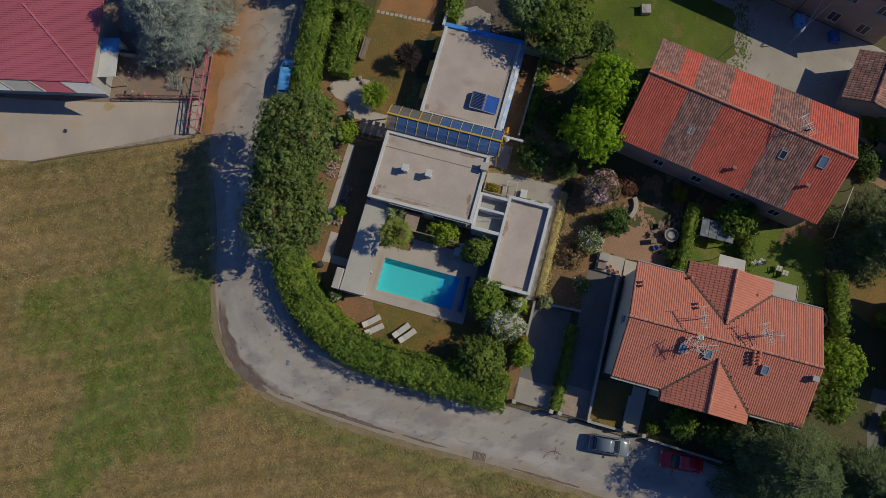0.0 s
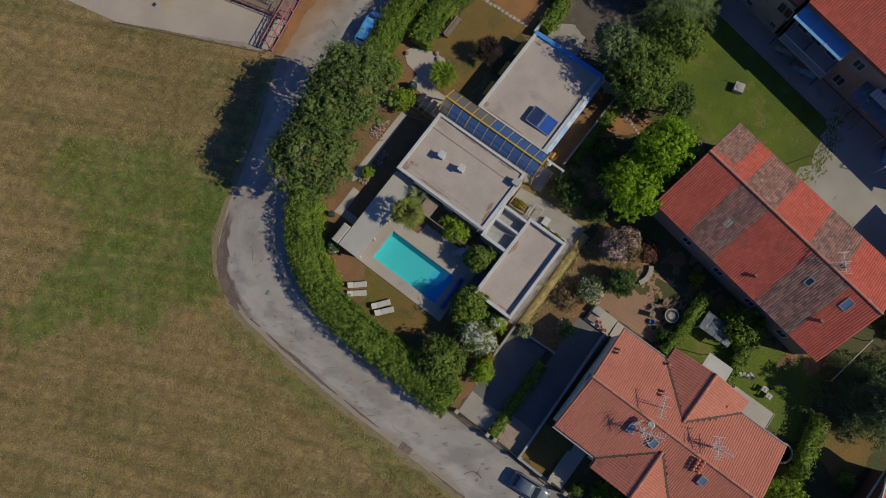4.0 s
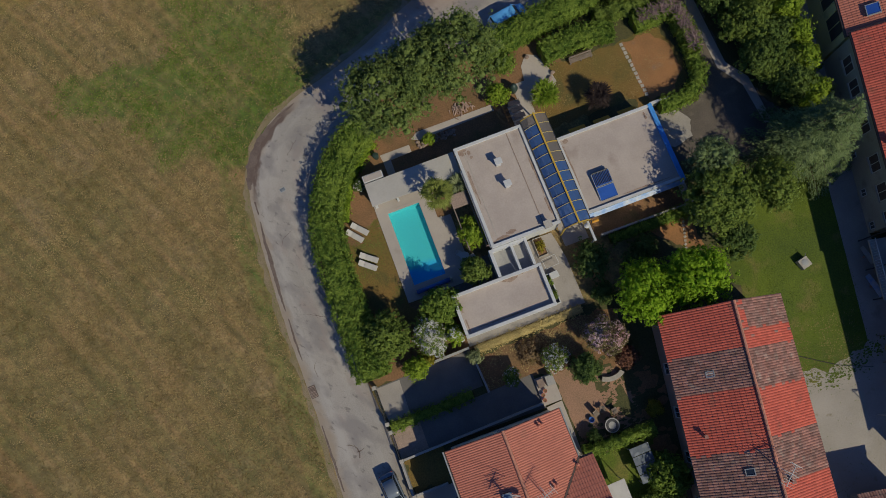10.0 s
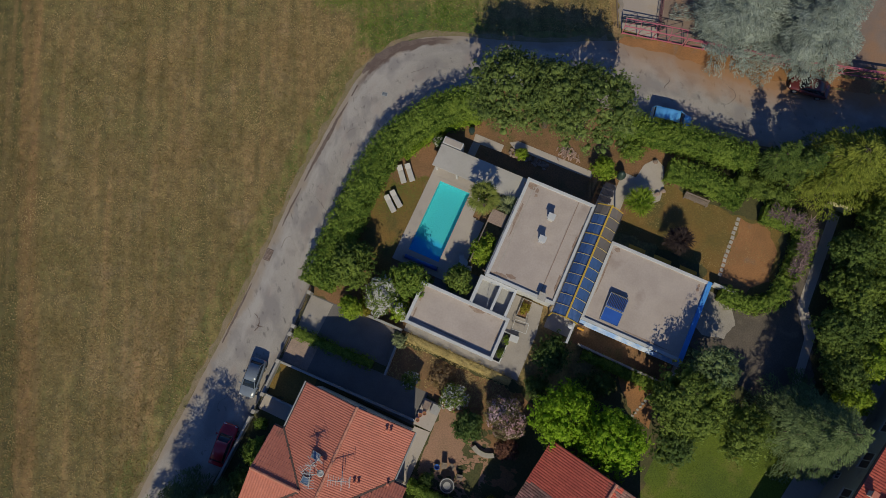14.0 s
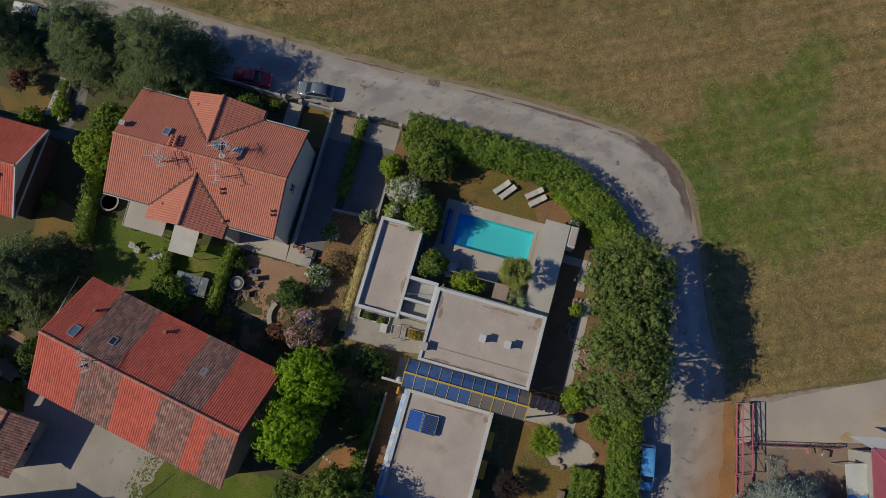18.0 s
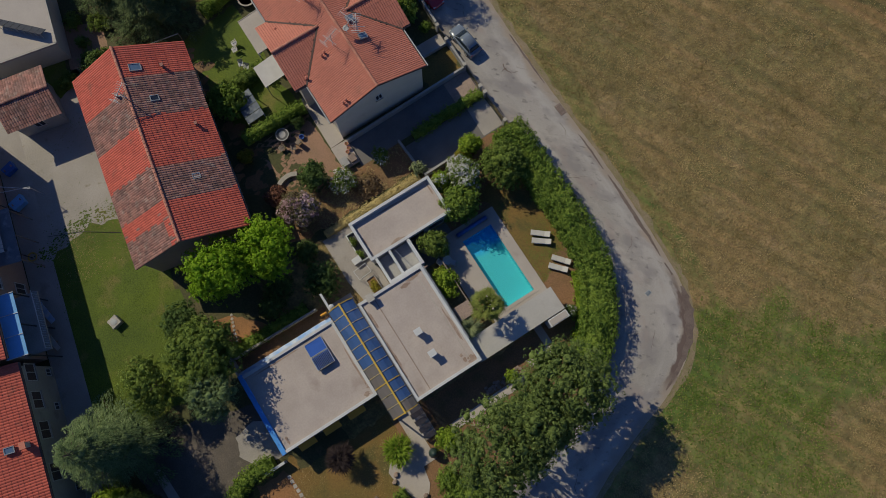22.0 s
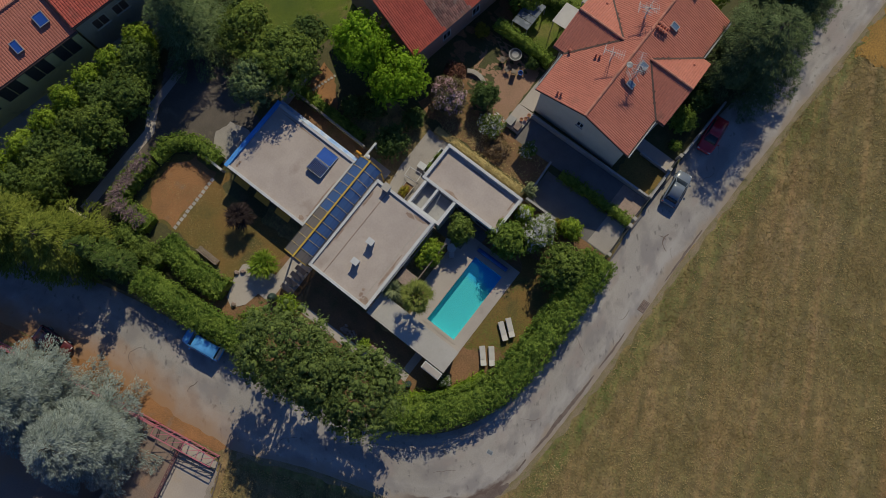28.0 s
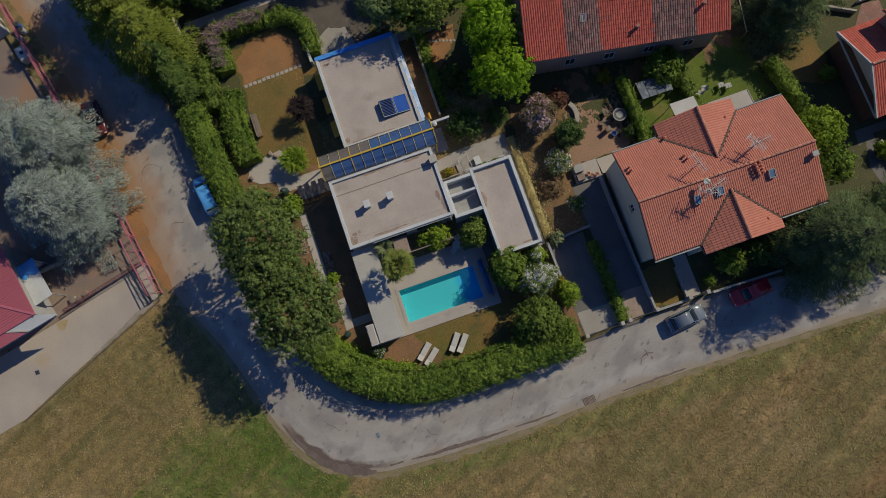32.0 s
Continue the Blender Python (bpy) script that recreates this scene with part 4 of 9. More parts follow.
for k in range(9):
    part("bar", Geo().box(-0.3, 0.3, -0.55 + k * 0.125, -0.49 + k * 0.125, 0.012, 0.03), M_STONE, grate, local=True)
plate = thing("manhole_cover", "small iron manhole cover in the lane", "manhole cover", -1.97, 18.2, 0.018, 10)
part("rim", Geo().box(-0.3, 0.3, -0.22, 0.22, 0, 0.01), M_STEEL, plate, local=True)
part("lid", Geo().box(-0.25, 0.25, -0.17, 0.17, 0.01, 0.025), M_SHEET, plate, local=True)


# ---- roofs ----
def tiles(origin, along, down, length, run, keep=None, pu=0.235, pv=0.4, lift=0.03, rise=0.95):
    """Rows of half-round tiles on a slope: along the ridge and down the slope from origin. keep(u, v) tells where they lie."""
    o, a, d = (np.array(v, float) for v in (origin, along, down))
    a, d = a / np.linalg.norm(a), d / np.linalg.norm(d)
    n = np.cross(a, d)
    n = n if n[2] > 0 else -n
    us, vs = np.arange(pu / 2, length, pu), np.arange(0, run - pv * 0.5, pv)
    uu, vv = (q.ravel() for q in np.meshgrid(us, vs, indexing="ij"))
    if keep:
        ok = np.array([keep(u, v + pv / 2) for u, v in zip(uu, vv)], bool)
        uu, vv = uu[ok], vv[ok]
    if not len(uu):
        return None
    r = np.random.RandomState(len(uu))
    prof_u = np.array([-0.53, -0.32, 0.0, 0.32, 0.53]) * pu
    prof_h = np.array([0.0, 0.032, 0.05, 0.032, 0.0]) * pu / 0.25 * rise
    jit = r.uniform(-0.006, 0.006, (len(uu), 2))
    verts = np.empty((len(uu), 10, 3))
    for k in range(5):
        for e, (dv, dh) in enumerate(((0.0, 0.0), (pv * 1.06, 0.02))):
            verts[:, e * 5 + k] = o + (uu + prof_u[k] + jit[:, 0])[:, None] * a + (vv + dv + jit[:, 1])[:, None] * d + (prof_h[k] + dh + lift) * n
    quad = np.array([[k, k + 1, 6 + k, 5 + k] for k in range(4)])
    faces = (np.arange(len(uu))[:, None, None] * 10 + quad[None]).reshape(-1, 4)
    return verts.reshape(-1, 3), faces


def tile_part(name, data, mat, parent, label=""):
    if data is None:
        return None
    return tagged(part(name, data, mat, parent, label), kind="stuff")


def ridge_caps(p, q, mat, parent, r=0.13, step=0.42):
    """Half-round caps end to end along a ridge or hip, one mesh."""
    p, q = Vector(p), Vector(q)
    n = max(1, int((q - p).length / step))
    g = Geo()
    for k in range(n):
        a, b = p.lerp(q, k / n), p.lerp(q, (k + 1.06) / n)
        g.tube(a + Vector((0, 0, 0.0)), b + Vector((0, 0, 0.02)), r, r * 1.08, 8)
    return tagged(part("ridge_tiles", g, mat, parent), kind="stuff")


def window(parent, centre, width, height, normal_deg, glass=None, frame=None, sill=True, shutters=None):
    """A window set in a wall that faces normal_deg (0: +x). centre on the wall's outer face."""
    w = part("window", Geo().add([], []), frame or M_WHITE, parent)
    cx, cy, cz = centre
    m = pose(cx, cy, cz, 0, 0, normal_deg)
    w.matrix_parent_inverse = world_of(parent).inverted()
    w.matrix_basis = m
    fr = Geo()
    for a, b, c, d in ((-width / 2 - 0.07, width / 2 + 0.07, height / 2, height / 2 + 0.07), (-width / 2 - 0.07, width / 2 + 0.07, -height / 2 - 0.07, -height / 2),
                       (-width / 2 - 0.07, -width / 2, -height / 2, height / 2), (width / 2, width / 2 + 0.07, -height / 2, height / 2), (-0.03, 0.03, -height / 2, height / 2)):
        fr.box(-0.02, 0.05, a, b, c, d)
    part("window_frame", fr, frame or M_WHITE, w, local=True)
    part("pane", Geo().box(0.0, 0.015, -width / 2, width / 2, -height / 2, height / 2), glass or M_WINDOW, w, local=True)
    if sill:
        part("sill", Geo().box(0, 0.14, -width / 2 - 0.12, width / 2 + 0.12, -height / 2 - 0.13, -height / 2 - 0.075), M_PALESTONE, w, local=True)
    if shutters:
        for s in (-1, 1):
            part("shutter", Geo().box(0.01, 0.05, s * (width * 0.75 + 0.08) - width / 4, s * (width * 0.75 + 0.08) + width / 4, -height / 2, height / 2), shutters, w, local=True)
    return w


def flat_block(owner, x0, x1, y0, y1, top, deck, wall_mat, rim=0.3, base=0.0, skip=()):
    """Walls, deck and parapets of a flat-roofed block, each its own part."""
    t = 0.28
    ov = 0.12
    for name, a, b, c, d in (("wall", x0 + ov, x1 - ov, y0 + ov, y0 + ov + t), ("wall", x0 + ov, x1 - ov, y1 - ov - t, y1 - ov), ("wall", x0 + ov, x0 + ov + t, y0 + ov + t, y1 - ov - t),
                             ("wall", x1 - ov - t, x1 - ov, y0 + ov + t, y1 - ov - t)):
        part(name, Geo().box(a, b, c, d, base, deck - 0.2), wall_mat, owner)
    part("roof_deck", Geo().box(x0 + 0.02, x1 - 0.02, y0 + 0.02, y1 - 0.02, deck - 0.2, deck), M_DECK, owner, "worn beige roof membrane with brown stains")
    for side, (a, b, c, d) in {"s": (x0, x1, y0, y0 + rim), "n": (x0, x1, y1 - rim, y1), "w": (x0, x0 + rim, y0 + rim, y1 - rim), "e": (x1 - rim, x1, y0 + rim, y1 - rim)}.items():
        if side not in skip:
            part("parapet", Geo().box(a, b, c, d, deck - 0.24, top), M_WHITE, owner, bevel=0.02)


# ---- the white house ----
house = thing("house", "white single-storey modern house with flat beige roofs", "house", 19, 9, 0)
flat_block(house, 15.55, 22.6, 4.25, 14.8, 3.41, 3.2, M_WHITE)
part("roof_step", Geo().box(20.95, 21.02, 4.6, 14.5, 3.2, 3.235), M_STONE, house, "brown seam across the roof membrane")
part("roof_step", Geo().box(16.4, 16.46, 5.2, 14.2, 3.2, 3.22), M_PALESTONE, house)
flat_block(house, 25.3, 35.3, 4.15, 12.28, 3.02, 2.82, M_WHITE, skip=("e",))
part("parapet", Geo().box(34.95, 35.38, 4.0, 12.3, 2.55, 3.04), M_STRONGBLUE, house, "blue metal edge", bevel=0.02)
# White fascia; dappled sun and shade are painted in as white and blue patches.
part("fascia", Geo().slab([(25.4, 3.72, 2.5), (35.25, 3.72, 2.5), (35.25, 4.12, 2.8), (25.4, 4.12, 2.8)], 0.1), M_BLUEWHITE, house, "sloping white south fascia with blue shade dapples painted in")
flat_block(house, 10.3, 19.35, -2.86, 1.43, 3.02, 2.55, M_WHITE)
# link with two open wells
part("link_deck", Geo().box(15.2, 18.9, 1.45, 4.23, 1.75, 1.95), M_GREYWALL, house, "grey stained floor of the roof wells")
for a, b, c, d in ((15.15, 15.48, 1.45, 4.23), (17.25, 17.5, 1.45, 4.23), (18.68, 18.95, 1.45, 4.23), (15.48, 17.25, 3.95, 4.23), (17.5, 18.68, 3.95, 4.23)):
    part("link_beam", Geo().box(a, b, c, d, 1.95, 3.0), M_WHITE, house, bevel=0.015)
part("link_wall", Geo().box(15.2, 15.45, 1.5, 4.2, 0, 1.75), M_WHITE, house)
part("link_wall", Geo().box(18.7, 18.92, 1.5, 4.2, 0, 1.75), M_WHITE, house)
part("cable", Geo().tube((16.4, 4.1, 2.98), (16.9, 1.6, 2.9), 0.02), M_STEEL, house)
# loggia roof between house and pool, with its white end box
part("loggia_roof", Geo().box(6.2, 15.53, 12.55, 14.98, 1.98, 2.12), M_LOGGIA, house, "pale flat roof of the pool loggia", bevel=0.01)
part("loggia_wall", Geo().box(6.4, 15.4, 14.55, 14.8, 0, 1.98), M_WHITE, house)
part("loggia_wall", Geo().box(6.4, 6.65, 12.8, 14.55, 0, 1.98), M_WHITE, house)
for x in (8.8, 11.2, 13.6):
    part("post", Geo().box(x - 0.1, x + 0.1, 12.7, 12.9, 0.1, 1.98), M_WHITE, house)
part("end_box", Geo().box(6.2, 8.25, 15.08, 15.85, 0.0, 2.1), M_WHITE, house, "white boxed end of the loggia", bevel=0.02)
part("box_lid", Geo().box(6.3, 8.15, 15.16, 15.77, 2.1, 2.14), M_PAVE, house)
for x, y in ((28, 12.19), (31, 12.19), (33.6, 12.19)):
    window(house, (x, y, 1.4), 1.6, 1.4, 90, frame=M_DARK)
for x in (27.0, 29.6, 32.2):
    part("awning", Geo().slab([(x, 12.9, 2.2), (x - 0.0, 12.25, 2.55), (x + 1.7, 12.25, 2.55), (x + 1.7, 12.9, 2.2)][::-1], 0.03), M_ORANGE, house, "rolled-out orange awning")
for x, y in ((18, 14.68), (20.6, 14.68)):
    window(house, (x, y, 1.5), 1.4, 1.2, 90, frame=M_DARK)
for y in (7.2, 10.2):
    window(house, (15.67, y, 1.3), 1.8, 2.0, 180, frame=M_DARK, sill=False)
for x in (12.0, 14.2):
    window(house, (x, 1.31, 1.4), 1.4, 1.3, 90, frame=M_DARK)
# gutter edge, light bluish
part("gutter", Geo().box(15.42, 15.54, 4.4, 12.5, 3.1, 3.22), M_STEEL, house)

# stains on the roofs
for cx, cy, z, lx, ly, n in ((16.3, 14.1, 3.2, 0.9, 0.35, 3), (16.9, 13.4, 3.2, 0.4, 0.5, 2), (16.8, 5.1, 3.2, 1.6, 0.6, 3), (22.2, 10.5, 3.2, 0.25, 3.0, 4), (22.2, 6.0, 3.2, 0.25, 2.4, 3), (16.0, 9.0, 3.2, 0.2, 3.5, 3),
                             (25.8, 11.6, 2.82, 0.7, 0.4, 2), (25.75, 8.0, 2.82, 0.2, 3.0, 3), (34.6, 11.7, 2.82, 0.35, 0.6, 2), (17.0, 0.9, 2.55, 1.5, 0.4, 3), (10.8, -0.4, 2.55, 0.3, 1.6, 3), (14.5, -2.2, 2.55, 4.0, 0.15, 3),
                             (18.9, -0.8, 2.55, 0.2, 1.6, 2), (30, 4.7, 2.82, 4.0, 0.15, 3)):
    for _ in range(n):
        ox, oy, sx, sy = cx + rng.gauss(0, lx * 0.4), cy + rng.gauss(0, ly * 0.4), lx * rng.uniform(0.3, 0.6), ly * rng.uniform(0.3, 0.6)
        ring = [(ox + math.cos(k * math.pi / 8) * sx * rng.uniform(0.6, 1.2), oy + math.sin(k * math.pi / 8) * sy * rng.uniform(0.6, 1.2)) for k in range(16)]
        part("roof_stain", Geo().sheet(ring, z + 0.004 + 0.001 * rng.random()), M_STAIN, house, "brown water stain")

# roof vents
for x, y in ((19.1, 11.85), (19.15, 9.5)):
    v = thing("roof_vent", "small white masonry roof vent with flat cap", "roof vent", x, y, 3.2, 0, "vents on the main roof")
    part("shaft", Geo().box(-0.26, 0.26, -0.24, 0.24, 0, 0.85), M_WHITE, v, local=True, bevel=0.015)
    part("cap", Geo().box(-0.36, 0.36, -0.32, 0.32, 0.95, 1.02), M_WHITE, v, local=True, bevel=0.015)
    for a, b in ((-1, -1), (1, -1), (1, 1), (-1, 1)):
        part("spacer", Geo().box(a * 0.22 - 0.04, a * 0.22 + 0.04, b * 0.2 - 0.04, b * 0.2 + 0.04, 0.85, 0.95), M_WHITE, v, local=True)
v = thing("chimney", "white square chimney at the roof's corner", "chimney", 21.25, 4.45, 3.2)
part("shaft", Geo().box(-0.3, 0.3, -0.3, 0.3, 0, 0.75), M_WHITE, v, local=True, bevel=0.02)
part("cap", Geo().box(-0.38, 0.38, -0.38, 0.38, 0.75, 0.82), M_PALESTONE, v, local=True)

# solar panels on the garage roof
sp = thing("solar_panel", "tilted blue solar panel on a steel stand", "solar panel", 27.9, 6.2, 2.82)
z0, z1 = 0.1, 0.42
for k in range(2):
    ya, yb = -1.35 + k * 1.4, -1.35 + k * 1.4 + 1.3
    za, zb = z0 + (ya + 1.35) / 2.7 * (z1 - z0), z0 + (yb + 1.35) / 2.7 * (z1 - z0)
    part("panel", Geo().slab([(-0.85, ya, za), (0.85, ya, za), (0.85, yb, zb), (-0.85, yb, zb)], 0.05), M_SOLAR, sp, local=True)
    part("panel_frame", Geo().beam((-0.88, ya, za), (-0.88, yb, zb), 0.05, 0.07).beam((0.88, ya, za), (0.88, yb, zb), 0.05, 0.07).beam((-0.9, ya, za), (0.9, ya, za), 0.05, 0.07).beam((-0.9, yb, zb), (0.9, yb, zb), 0.05, 0.07), M_STEEL, sp, local=True)
for x in (-0.8, 0.8):
    part("leg", Geo().tube((x, 1.3, 0), (x, 1.3, z1 - 0.05), 0.03), M_STEEL, sp, local=True)
    part("leg", Geo().tube((x, -1.3, 0), (x, -1.3, z0), 0.03), M_STEEL, sp, local=True)
part("pipe", Geo().tube((-0.8, 1.4, z1 + 0.05), (0.8, 1.4, z1 + 0.05), 0.06, n=8), M_DARK, sp, local=True)
for k in range(11):
    x = -0.75 + k * 0.15
    part("collector_tube", Geo().tube((x, 0.15, z0 + 0.26), (x, 1.36, z1 + 0.05), 0.035, n=6), M_DARK, sp, "dark collector tube", local=True)

# glazed canopy between the two blocks
can = thing("glass_canopy", "blue-glazed passage canopy with yellow steel ribs", "canopy", 23.9, 9.2, 0)
CX0, CX1, CY0, CY1, CR, CE = 22.66, 25.24, 3.5, 15.0, 4.35, 3.5
mid = (CX0 + CX1) / 2
bays = 11
sec = [(CX0, CE), (CX0 + 0.55, CE + 0.5), (mid, CR), (CX1 - 0.55, CE + 0.5), (CX1, CE)]
for k in range(bays + 1):
    y = CY0 + (CY1 - CY0) * k / bays
    thick = 0.09 if k in (0, 8, bays) else 0.045
    for s in (0, 2):
        gg = Geo()
        for a, b in ((sec[s], sec[s + 1]), (sec[s + 1], sec[s + 2])):
            gg.beam((a[0], y, a[1] + 0.03), (b[0], y, b[1] + 0.03), thick, 0.06)
        part("rib", gg, M_YELLOW if k in (0, 8, bays) else M_CREAMPAINT, can)
part("ridge_beam", Geo().beam((mid, CY0 - 0.1, CR + 0.06), (mid, CY1 + 0.1, CR + 0.06), 0.16, 0.12), M_YELLOW, can)
for x in (CX0, CX1):
    part("edge_beam", Geo().beam((x, CY0, CE), (x, CY1, CE), 0.08, 0.1), M_DARK, can)
for k in range(bays):
    ya, yb = CY0 + (CY1 - CY0) * k / bays + 0.03, CY0 + (CY1 - CY0) * (k + 1) / bays - 0.03
    for s in (0, 2):
        gg = Geo()
        for (xa, za), (xb, zb) in ((sec[s], sec[s + 1]), (sec[s + 1], sec[s + 2])):
            gg.slab([(xa, ya, za), (xb, ya, zb), (xb, yb, zb), (xa, yb, za)], 0.012)
        brownish = s == 2 and k in (6, 7, 8, 9, 10) or k == 10
        part("pane", gg, M_BROWNPANE if brownish else M_CANOPY, can, "pane tinted brown like the floor seen through it" if brownish else "")
for y in (CY0 + 0.1, CY1 - 0.1):
    for x in (CX0 + 0.05, CX1 - 0.05):
        part("post", Geo().box(x - 0.06, x + 0.06, y - 0.06, y + 0.06, 0, CE), M_YELLOW, can)
sheet("passage_floor", [(22.7, 2.4), (25.2, 2.4), (25.2, 18.2), (22.7, 18.2)], 0.03, M_PAVE, "tiled floor of the covered passage", "floor")
bm_ = thing("steel_beam", "white steel beam end with lamp beside the canopy", "beam", 25.0, 2.6, 0)
part("beam", Geo().box(24.9, 25.12, 1.5, 3.5, 2.85, 3.05), M_WHITE, bm_)
part("post", Geo().box(24.94, 25.08, 1.6, 1.74, 0, 2.85), M_STEEL, bm_)
part("lamp_shade", Geo().lathe(24.75, 3.1, [(0.05, 3.0), (0.22, 3.02), (0.26, 3.12), (0.1, 3.22)]), M_WHITE, bm_)
aw = thing("awning_roll", "folded orange awning beside the canopy", "awning", 25.7, 3.3, 2.9)
part("roll", Geo().tube((-0.3, 0, 0), (0.35, 0, 0), 0.14, n=10), M_ORANGE, aw, local=True)
part("bracket", Geo().box(-0.35, -0.3, -0.05, 0.2, -0.1, 0.1), M_DARK, aw, local=True)

# ---- pool and terraces ----
pool = thing("swimming_pool", "rectangular turquoise swimming pool", "swimming pool", 9, 8, 0, kind="structure")
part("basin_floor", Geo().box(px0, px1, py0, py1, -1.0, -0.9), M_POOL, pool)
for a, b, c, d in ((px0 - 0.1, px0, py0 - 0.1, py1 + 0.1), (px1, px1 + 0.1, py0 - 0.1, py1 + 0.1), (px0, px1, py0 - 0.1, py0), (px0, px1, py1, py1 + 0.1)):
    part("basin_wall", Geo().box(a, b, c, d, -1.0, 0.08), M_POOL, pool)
w = part("water", Geo().sheet([(px0, py0), (px1, py0), (px1, py1), (px0, py1)], 0.0), M_WATER, pool, "clear turquoise water")
w.visible_shadow = False
for a, b, c, d in ((px0 - 0.35, px0, py0 - 0.35, py1 + 0.35), (px1, px1 + 0.35, py0 - 0.35, py1 + 0.35), (px0, px1, py0 - 0.35, py0), (px0, px1, py1, py1 + 0.35)):
    part("coping", Geo().box(a, b, c, d, 0.08, 0.13), M_PAVE, pool, bevel=0.012)
for a, b, c, d in ((6.2, px0 - 0.35, 2.6, 12.55), (px1 + 0.35, 12.3, 2.6, 12.55), (px0 - 0.35, px1 + 0.35, 2.6, py0 - 0.35), (px0 - 0.35, px1 + 0.35, py1 + 0.35, 12.55)):
    lone("pool_terrace", Geo().box(a, b, c, d, 0.0, 0.1), M_PAVE, "beige concrete terrace round the pool", "terrace", "structure")
lone("pool_terrace", Geo().prism([(12.3, 4.4), (13.2, 4.4), (13.2, 9.6), (12.3, 9.6)], 0, 0.1), M_PAVE, "beige concrete terrace beside the pergola", "terrace", "structure")
lone("loggia_floor", Geo().box(6.2, 15.6, 12.552, 15.0, 0, 0.098), M_PAVE, "shaded terrace under the loggia", "terrace", "structure")
cover = thing("pool_cover_roller", "blue rolled pool cover on a steel roller", "pool cover", 9.1, 3.3, 0.1, 1)
part("roll", Geo().tube((-1.75, 0, 0.28), (1.75, 0, 0.28), 0.22, n=14), M_BLUECOVER, cover, local=True, smooth=True)
for x in (-1.9, 1.9):
    part("stand", Geo().beam((x, -0.3, 0.0), (x, 0, 0.3), 0.05, 0.05).beam((x, 0.3, 0.0), (x, 0, 0.3), 0.05, 0.05), M_STEEL, cover, local=True)
    part("axle", Geo().tube((x, 0, 0.28), (x * 0.9, 0, 0.28), 0.03), M_STEEL, cover, local=True)
# terrace behind the annex
lone("back_terrace", Geo().prism([(19.0, 4.2), (21.9, 4.2), (22.35, 1.4), (22.36, -3.45), (10.3, -3.5), (10.3, -2.74), (19.23, -2.74), (19.23, 1.4), (19.0, 1.45)], 0, 0.09), M_TERRACE, "grey concrete terrace behind the annex", "terrace", "structure")
lone("yard_paving", Geo().box(11.0, 15.4, 1.5, 4.38, 0, 0.05), M_DRIVE, "shaded grey paving beside the annex", "paving", "structure")


def lounger_at():
    ob = thing("sun_lounger", "white sun lounger with flat mattress on the lawn", "sun lounger", group="loungers by the pool")
    part("frame", Geo().box(-0.29, 0.29, -0.96, 0.96, 0.26, 0.31), M_CLOTH, ob, local=True, bevel=0.02)
    for x in (-0.28, 0.28):
        for y in (-0.8, 0.7):
            part("leg", Geo().tube((x, y, 0), (x, y, 0.26), 0.025), M_STEEL, ob, local=True)
    part("mattress", Geo().box(-0.27, 0.27, -0.93, 0.38, 0.31, 0.38), M_CLOTH, ob, local=True, bevel=0.03)
    part("backrest", Geo().slab([(-0.27, 0.38, 0.38), (0.27, 0.38, 0.38), (0.27, 0.95, 0.56), (-0.27, 0.95, 0.56)], 0.08), M_CLOTH, ob, "slightly raised backrest", local=True)
    part("wheel", Geo().tube((-0.36, 0.85, 0.1), (-0.31, 0.85, 0.1), 0.1, n=12), M_DARK, ob, local=True)
    part("wheel", Geo().tube((0.31, 0.85, 0.1), (0.36, 0.85, 0.1), 0.1, n=12), M_DARK, ob, local=True)
    return ob


first = lounger_at()
first.matrix_basis = pose(4.15, 11.35, 0.01, 0, 0, 42)
for x, y, deg in ((3.45, 10.85, 40), (4.05, 8.25, 52), (3.7, 7.55, 50)):
    copy_thing(first, pose(x, y, 0.01, 0, 0, deg))

# ---- the villa with the cross gables ----
villa = thing("villa", "two-storey cream villa with terracotta cross-gabled roof", "house", 10.2, -20, 0)
EZ, RZ, X0, X1, XR, Y0, Y1 = 5.55, 7.5, 4.85, 15.66, 10.3, -28.25, -11.42
for a, b, c, d in ((5.35, 15.1, -11.95, -11.65), (5.35, 15.1, -28.0, -27.7), (5.35, 5.65, -27.7, -11.95), (14.8, 15.1, -27.7, -11.95)):
    part("wall", Geo().box(a, b, c, d, 0, EZ - 0.05), M_CREAM, villa)
for y in (-11.8, -27.85):
    part("gable", Geo().add([(5.35, y - 0.15, EZ - 0.05), (15.1, y - 0.15, EZ - 0.05), (XR, y - 0.15, RZ - 0.12), (5.35, y + 0.15, EZ - 0.05), (15.1, y + 0.15, EZ - 0.05), (XR, y + 0.15, RZ - 0.12)],
                             [(0, 1, 2), (5, 4, 3), (0, 3, 4, 1), (1, 4, 5, 2), (2, 5, 3, 0)]), M_CREAM, villa)
sl = (RZ - EZ) / (XR - X0)
GW, GE, YA, YB, YC = 3.95, 16.9, -15.85, -23.65, -19.8
zgw = EZ + sl * (YA - YB) / 2
for name, xa, za, xb, zb in (("roof_slab", X0, EZ, XR, RZ), ("roof_slab", X1, EZ, XR, RZ)):
    part(name, Geo().slab([(xa, Y0, za), (xa, Y1, za), (xb, Y1, zb), (xb, Y0, zb)] if xa > xb else [(xa, Y1, za), (xa, Y0, za), (xb, Y0, zb), (xb, Y1, zb)], 0.16), M_MORTAR, villa)
apw, ape = XR - (RZ - zgw) / sl, XR + (RZ - zgw) / sl
